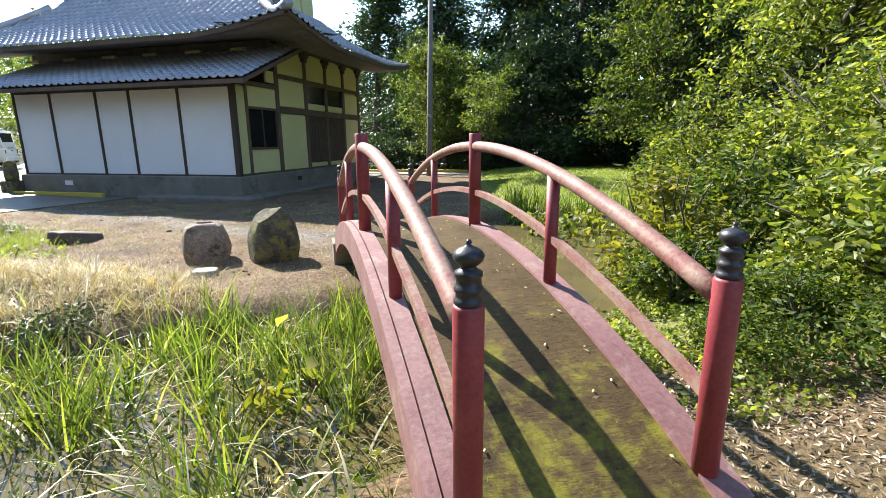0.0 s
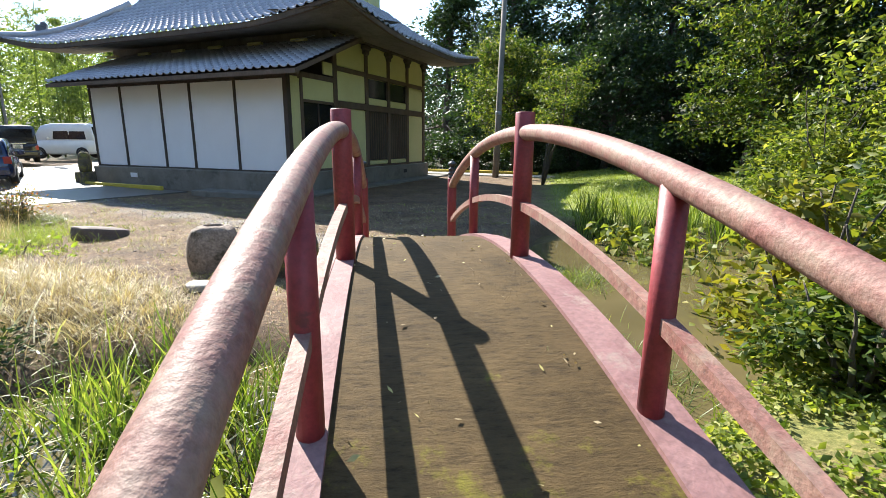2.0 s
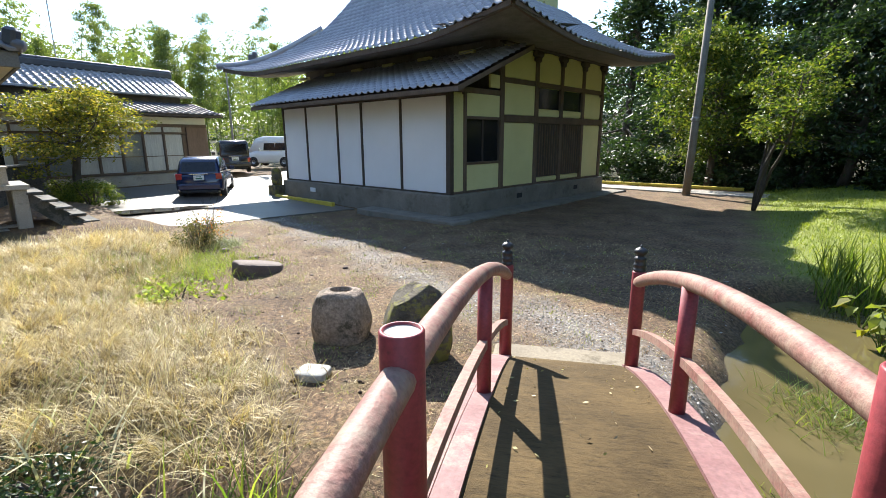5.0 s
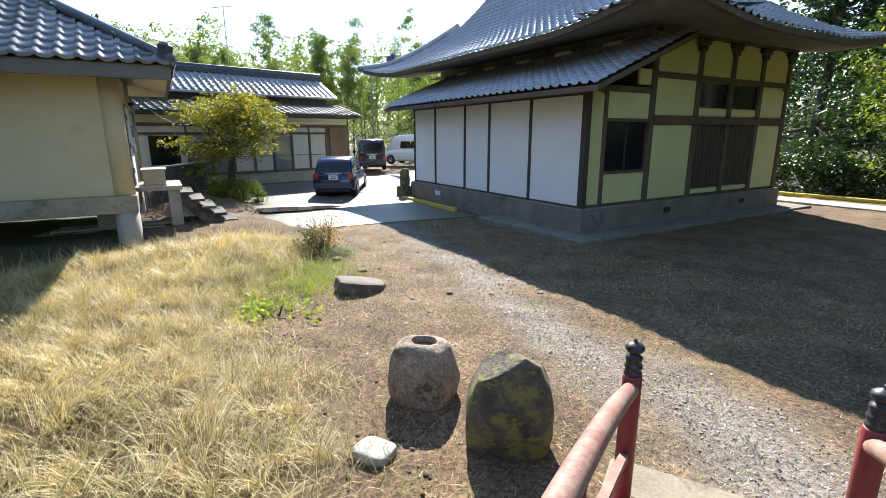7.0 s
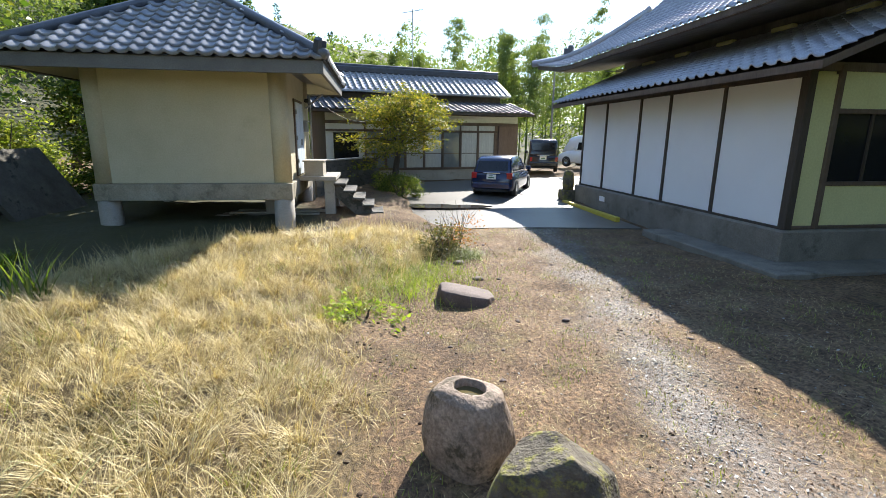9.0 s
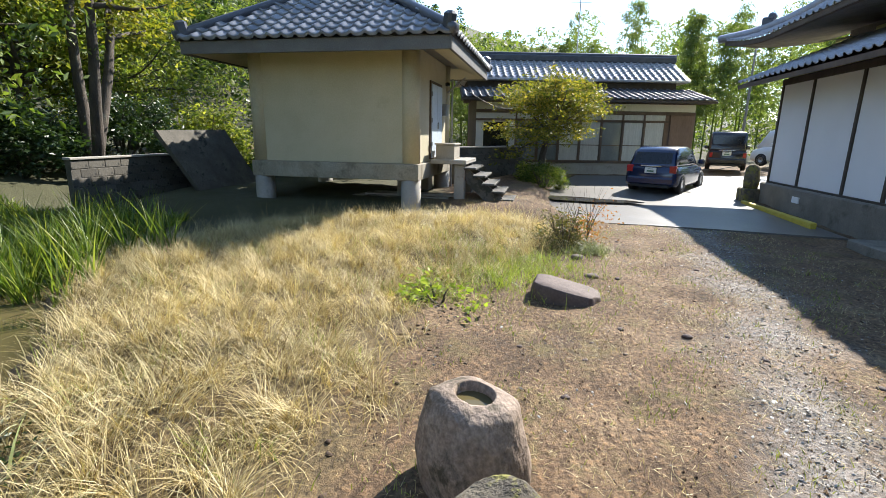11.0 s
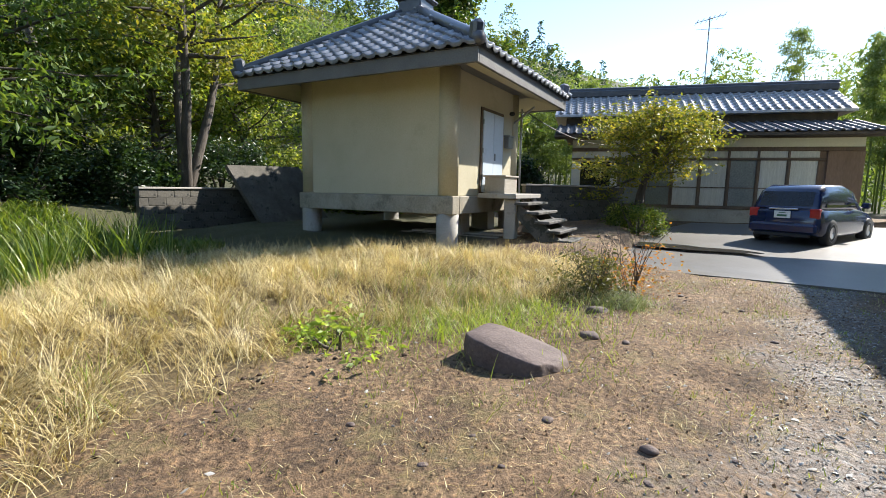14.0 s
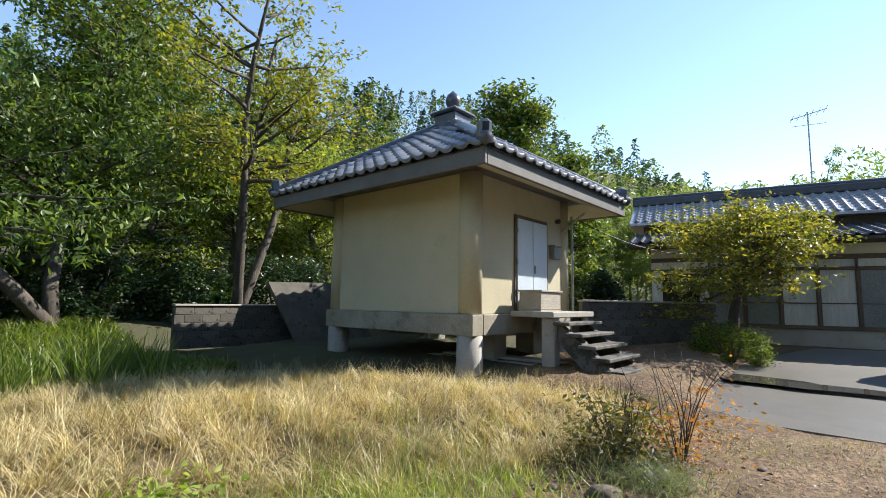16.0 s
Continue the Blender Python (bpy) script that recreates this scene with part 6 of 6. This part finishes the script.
# fine crumbs over all the bare earth, one mass
cl = scatter(rs, 22000, -10.5, -0.2, 6.0, 12.0, lambda x, y: smooth(0.0, -0.3, inside(MOUND, x, y)) * (0.35 + 0.5 * smooth(-0.3, 0.5, waves(x, y, 0.4, 21.0))))
tv, tf = np.array([(1, 0, 0), (-0.5, 0.87, 0), (-0.5, -0.87, 0), (0, 0, 1.0)]), np.array([(0, 1, 3), (1, 2, 3), (2, 0, 3)])
size_ = rs.uniform(0.004, 0.014, (len(cl), 1, 1)) * rs.uniform(0.5, 1.4, (len(cl), 4, 1))
stuff("earth_crumbs", leaf_material("earth_crumb", [(0.05, 0.03, 0.018), (0.13, 0.08, 0.045), (0.24, 0.17, 0.1)], 0.9, 0.0, 0.2), (cl[:, None, :] + tv[None] * size_).reshape(-1, 3),
      (tf[None] + np.arange(len(cl))[:, None, None] * 4).reshape(-1, 3), "fine crumbs of brown earth", "earth")

# ---- walls ----
BLOCK = surface("stained_block", (0.06, 0.056, 0.048), (0.15, 0.138, 0.115), 2, 0.9, 40, 0.5, 0.006, patch=(0.035, 0.035, 0.03), patch_scale=2.2, patch_at=0.55, vary=0.25)


def block_wall(name, x0, y0, x1, y1, z0, courses, label, bl=0.4, bh=0.19, thick=0.14):
    """A wall of concrete blocks with a capping course."""
    n = max(1, round(math.hypot(x1 - x0, y1 - y0) / bl))
    root = thing(name, pose(x0, y0, z0, 0, 0, math.degrees(math.atan2(y1 - y0, x1 - x0))), label, "wall")
    me = Geo().box(0.005, -thick / 2, 0.005, bl - 0.005, thick / 2, bh - 0.005, b=0.008).mesh("block", BLOCK)
    for r in range(courses):
        for k in range(n):
            ob = new("block", me)
            ob.parent = root
            ob.matrix_local = pose(k * bl + (bl / 2 if r % 2 else 0), rs.uniform(-0.003, 0.003), r * bh)
    part("mortar", Geo().box(0, -thick / 2 + 0.006, 0, n * bl, thick / 2 - 0.006, courses * bh), BLOCK, root)
    part("cap", Geo().box(-0.02, -thick / 2 - 0.03, courses * bh, n * bl + 0.2, thick / 2 + 0.03, courses * bh + 0.05, b=0.01), CONCRETE, root)
    return root


block_wall("block_wall", -15.4, 7.15, -18.6, 9.75, 0.2, 6, "dark stained concrete block wall below the maple")
block_wall("pond_wall", -11.1, -0.8, -14.7, 0.0, 0.15, 5, "stained grey block wall behind the pond")
slab_ = part("leaning_slab", Geo().prism([(0, 0), (2.2, 0), (1.6, 1.75), (-0.6, 1.7)], -0.06, 0.06), BLOCK)
slab_.matrix_world = pose(-13.35, 0.75, 0.12, 68, 0, 160)
tagged(slab_, "dark stone slab leaning behind the storehouse", "slab")
kerb_ = part("kerb_edging", Geo().box(0, -0.06, -0.1, 2.4, 0.06, 0.08, b=0.015), STAIR)
kerb_.matrix_world = pose(-11.1, 6.1, 0.0, 0, 0, 118)
tagged(kerb_, "low concrete kerb in front of the storehouse", "kerb")

# ---- pole, yellow kerb, antenna ----
pole = thing("utility_pole", pose(-1.3, 22.6, 0.0, 0, 1.2, 0), "slim grey concrete utility pole", "pole")
part("shaft", Geo().lathe([(0.14, -0.3), (0.13, 1.5), (0.09, 9.5)], 14), FOUNDATION, pole, flat=False)
part("band", Geo().lathe([(0.135, 2.6), (0.14, 2.62), (0.14, 2.72), (0.135, 2.74)], 14), GREY_METAL, pole, flat=False)
YEL = surface("yellow_paint", (0.5, 0.38, 0.04), (0.62, 0.5, 0.08), 3, 0.7, 40, 0.2, 0.003)
k_ = part("yellow_kerb", Geo().box(0, -0.1, 0, 6.0, 0.1, 0.12, b=0.015), YEL)
k_.matrix_world = pose(-5.4, 26.2, 0.0, 0, 0, -10)
tagged(k_, "low yellow painted kerb beside the path", "kerb")
k_ = part("yellow_kerb", Geo().box(-8.0, -0.66, -0.1, -4.4, -0.54, 0.1, b=0.015), YEL)
k_.matrix_world = HALL
tagged(k_, "low yellow kerb along the hall's foundation", "kerb")
far_pole = thing("utility_pole", pose(-27.6, 23.2, 0.0), "thin grey pole beyond the yard", "pole")
part("shaft", Geo().lathe([(0.08, -0.3), (0.075, 2.0), (0.05, 6.4)], 10), FOUNDATION, far_pole, flat=False)
path_ = part("path", Geo().box(0, -0.6, -0.1, 7.0, 0.6, 0.03, b=0.01), CONCRETE)
path_.matrix_world = pose(-5.2, 24.6, 0.02, 0, 0, -12)
tagged(path_, "pale concrete path behind the hall", "path")
ant = thing("tv_antenna", pose(-24.4, 13.0, 4.6), "thin roof antenna on a mast", "antenna")
part("mast", Geo().tube([(0, 0, 0), (0.03, 0, 3.4)], 0.022, 6), GREY_METAL, ant)
part("boom", Geo().tube([(0, -0.5, 3.2), (0, 0.55, 3.45)], 0.015, 5), GREY_METAL, ant)
for k in range(6):
    part("element", Geo().tube([(-0.35, -0.45 + 0.19 * k, 3.21 + 0.045 * k), (0.35, -0.45 + 0.19 * k, 3.21 + 0.045 * k)], 0.008, 4), GREY_METAL, ant)
part("element", Geo().tube([(0.0, -0.45, 2.95), (0.0, 0.5, 2.95)], 0.01, 4), GREY_METAL, ant)


# ---- cars ----
def car_paint(name, c):
    m, t, b = nodes_of(name)
    n = noise_node(t, 3, 3)
    col = ramp_node(t, n.outputs[0], [(0.3, tuple(v * 0.92 for v in c)), (0.7, c)]).outputs[0]
    t.links.new(col, b.inputs["Base Color"])
    b.inputs["Roughness"].default_value, b.inputs["Metallic"].default_value, b.inputs["Coat Weight"].default_value = 0.25, 0.0, 0.5
    return m


def lofted(sections):
    """A closed shell from rings: each (x, half width, low z, high z, top half width)."""
    g, v, f = Geo(), [], []
    for x, w, z0, z1, tw in sections:
        c = min(0.1, (z1 - z0) * 0.25)
        v += [(x, -w + 0.04, z0), (x, w - 0.04, z0), (x, w, z0 + c), (x, w, z0 + (z1 - z0) * 0.55), (x, tw + 0.02, z1 - c * 0.5), (x, tw - 0.06, z1),
              (x, -tw + 0.06, z1), (x, -tw - 0.02, z1 - c * 0.5), (x, -w, z0 + (z1 - z0) * 0.55), (x, -w, z0 + c)]
    k = 10
    for i in range(len(sections) - 1):
        f += [(i * k + j, i * k + (j + 1) % k, (i + 1) * k + (j + 1) % k, (i + 1) * k + j) for j in range(k)]
    f += [tuple(range(k - 1, -1, -1)), tuple(range((len(sections) - 1) * k, len(sections) * k))]
    return g.add(v, f)


TAIL = surface("red_lamp", (0.35, 0.02, 0.02), (0.45, 0.03, 0.03), 9, 0.15, 60, 0.02, 0.001)
PLATE = surface("plate_white", (0.7, 0.7, 0.68), (0.78, 0.78, 0.76), 5, 0.5, 60, 0.02, 0.001)
CHROME = surface("chrome", (0.6, 0.6, 0.62), (0.7, 0.7, 0.72), 5, 0.2, 60, 0.02, 0.001, metal=1.0)


def car(name, m, paint, label, length, width, height, van, group=""):
    """A parked car: its rear at x = 0, its front at x = length."""
    root = thing(name, m, label, "car", group)
    w, hl = width / 2, height
    belt = hl * (0.6 if not van else 0.52)
    body = [(0.0, w - 0.09, 0.34, belt - 0.05, w - 0.12), (0.07, w - 0.02, 0.26, belt, w - 0.06), (0.5, w, 0.22, belt + 0.01, w - 0.05), (length * 0.62, w, 0.22, belt, w - 0.05),
            (length * 0.8, w - 0.01, 0.22, belt - 0.07 if not van else belt - 0.02, w - 0.07), (length - 0.12, w - 0.06, 0.25, belt - 0.2, w - 0.16), (length, w - 0.2, 0.34, belt - 0.28, w - 0.3)]
    part("body", lofted(body), paint, root, flat=False)
    top = w * 0.76 if not van else w * 0.86
    if van:
        cab = [(0.04, w - 0.07, belt - 0.06, belt + 0.05, w - 0.08), (0.14, w - 0.09, belt - 0.06, hl - 0.05, top), (0.4, w - 0.08, belt - 0.06, hl, top), (length * 0.6, w - 0.08, belt - 0.06, hl - 0.02, top),
               (length * 0.74, w - 0.1, belt - 0.06, hl - 0.14, top), (length * 0.9, w - 0.14, belt - 0.1, belt, w - 0.18)]
    else:
        cab = [(0.05, w - 0.1, belt - 0.06, belt + 0.03, w - 0.12), (0.26, w - 0.1, belt - 0.06, hl - 0.1, top), (0.6, w - 0.08, belt - 0.06, hl, top), (length * 0.45, w - 0.08, belt - 0.06, hl + 0.005, top),
               (length * 0.58, w - 0.1, belt - 0.06, hl - 0.09, top), (length * 0.78, w - 0.14, belt - 0.12, belt - 0.03, w - 0.2)]
    part("cabin", lofted(cab), paint, root, flat=False)
    # rear window, side windows, lamps and trim
    x0, x1 = (0.085, 0.16) if van else (0.1, 0.265)
    z0, z1 = belt + 0.07, hl - 0.16
    part("rear_window", Geo().add([(x0 - 0.035, -w + 0.22, z0), (x0 - 0.035, w - 0.22, z0), (x1 - 0.05, top - 0.06, z1), (x1 - 0.05, -top + 0.06, z1), (x0 + 0.1, -w + 0.22, z0), (x0 + 0.1, w - 0.22, z0), (x1 + 0.1, top - 0.06, z1), (x1 + 0.1, -top + 0.06, z1)],
                                  [(3, 2, 1, 0), (4, 5, 6, 7), (0, 1, 5, 4), (1, 2, 6, 5), (2, 3, 7, 6), (3, 0, 4, 7)]), GLASS_DARK, root, "dark rear window")
    for sg in (-1, 1):
        for a0, a1 in ((0.42, length * 0.34), (length * 0.355, length * 0.56)):
            y0, y1 = sg * (w - 0.062), sg * (top + 0.012)
            v = [(a0, y0, belt + 0.05), (a1 + 0.1, y0, belt + 0.05), (a1, y1, hl - 0.15), (a0 + 0.08, y1, hl - 0.15)]
            v += [(a_, b_ - sg * 0.06, c_) for a_, b_, c_ in v]
            part("side_window", Geo().add(v, [(0, 1, 2, 3), (7, 6, 5, 4), (0, 4, 5, 1), (1, 5, 6, 2), (2, 6, 7, 3), (3, 7, 4, 0)]), GLASS_DARK, root, "dark side window")
        part("tail_lamp", Geo().box(-0.005, sg * (w - 0.14) - 0.1, belt - (0.2 if not van else 0.3), 0.12, sg * (w - 0.14) + (0.1 if not van else 0.04), belt + (0.02 if not van else -0.08), b=0.02), TAIL, root, "red tail lamp")
        part("mirror", Geo().box(length * 0.62, sg * (w + 0.08) - 0.09, belt + 0.02, length * 0.62 + 0.1, sg * (w + 0.08) + 0.09, belt + 0.17, b=0.03), paint, root)
        for cx_ in (0.66, length - 0.72):
            wheel = part("wheel", Geo().lathe([(0.2, -0.09), (0.29, -0.09), (0.31, -0.06), (0.31, 0.06), (0.29, 0.09), (0.2, 0.09)], 24, pose(cx_, sg * (w - 0.08), 0.31, 90, 0, 0)), BLACK, root, "black tyre", flat=False)
            part("rim", Geo().lathe([(0.03, 0.0), (0.03, 0.1), (0.19, 0.085), (0.205, 0.095), (0.205, 0.0)], 16, pose(cx_, sg * (w - 0.08), 0.31, -90 * sg, 0, 0)), GREY_METAL, wheel, "silver wheel rim", flat=False)
    part("bumper", Geo().box(-0.06, -w + 0.06, 0.28, 0.14, w - 0.06, 0.52, b=0.05), paint, root)
    part("lower_bumper", Geo().box(-0.04, -w + 0.2, 0.2, 0.1, w - 0.2, 0.3, b=0.02), BLACK, root)
    plate = part("number_plate", Geo().box(-0.035, -0.165, belt - 0.21, 0.0, 0.165, belt - 0.045, b=0.005), PLATE, root, "white number plate")
    for z, h, ww in ((belt - 0.085, 0.016, 0.07), (belt - 0.15, 0.045, 0.1)):
        part("plate_writing", Geo().box(-0.038, -ww, z - h / 2, -0.034, ww, z + h / 2), surface("plate_green", (0.03, 0.12, 0.06), (0.04, 0.14, 0.07), 5, 0.5) if "plate_green" not in bpy.data.materials else bpy.data.materials["plate_green"], plate)
    part("trim_bar", Geo().box(-0.03, -0.3, belt - 0.02, 0.06, 0.3, belt + 0.02, b=0.01), CHROME, root, "chrome trim bar")
    return root


def car_at(x, y, dx, dy, z):
    return pose(x, y, z, 0, 0, math.degrees(math.atan2(dy, dx)))


car("blue_car", car_at(-15.65, 13.1, -0.75, 0.66, 0.07), car_paint("blue_car_paint", (0.004, 0.014, 0.06)), "dark blue small hatchback parked on the concrete yard", 3.6, 1.52, 1.4, False)
car("black_van", car_at(-21.6, 18.9, -0.86, 0.5, 0.42), car_paint("black_car_paint", (0.015, 0.015, 0.018)), "black minivan parked beside the house", 3.7, 1.5, 1.62, True)
car("white_van", car_at(-23.2, 24.6, -0.93, -0.36, 0.44), car_paint("white_car_paint", (0.75, 0.76, 0.77)), "small white van parked at the far end of the yard", 3.4, 1.48, 1.85, True)
# yard lantern post at the hall corner
lan = thing("stone_post", HALL @ pose(-8.45, -0.3, 0.0), "squat dark stone post beside the hall corner", "post")
part("base", Geo().box(-0.25, -0.25, 0.0, 0.25, 0.25, 0.4, b=0.03), ROCK, lan)
part("shaft", Geo().lathe([(0.18, 0.4), (0.2, 0.6), (0.17, 0.95), (0.1, 1.05)], 12), ROCK, lan, flat=False)

# puddle on the yard, cable between the buildings
def blot(cx_, cy_, rx_, ry_, turn_, seed, n=40):
    r_ = np.random.default_rng(seed)
    k1, k2, k3 = r_.uniform(0, 6.28, 3)
    pts = []
    for i in range(n):
        a_ = 2 * math.pi * i / n
        q = 1 + 0.22 * math.sin(2 * a_ + k1) + 0.14 * math.sin(3 * a_ + k2) + 0.07 * math.sin(7 * a_ + k3)
        x, y = rx_ * q * math.cos(a_), ry_ * q * math.sin(a_)
        c_, s_ = math.cos(radians(turn_)), math.sin(radians(turn_))
        pts.append((cx_ + x * c_ - y * s_, cy_ + x * s_ + y * c_))
    return pts


pts = blot(-14.2, 10.7, 0.5, 1.25, -15, 4)
zs = [float(yard_z(x, y)) for x, y in pts]
g = Geo().add([(x, y, max(zs) + 0.036) for x, y in pts], [tuple(range(len(pts)))])
pd, pt, pb = nodes_of("puddle_water")
pb.inputs["Base Color"].default_value, pb.inputs["Roughness"].default_value, pb.inputs["IOR"].default_value = (0.05, 0.047, 0.042, 1), 0.03, 1.33
tagged(part("puddle", g, pd), "shallow puddle on the concrete yard", "puddle")
a_, b_ = SHED @ Vector((0.3, SF - 0.1, 3.1)), Vector((-20.6, 10.6, 3.1))
cab = [a_.lerp(b_, t) - Vector((0, 0, 0.5 * 4 * t * (1 - t))) for t in np.linspace(0, 1, 14)]
tagged(part("cable", Geo().tube(cab, 0.012, 5), BLACK), "thin black cable between storehouse and house", "cable")
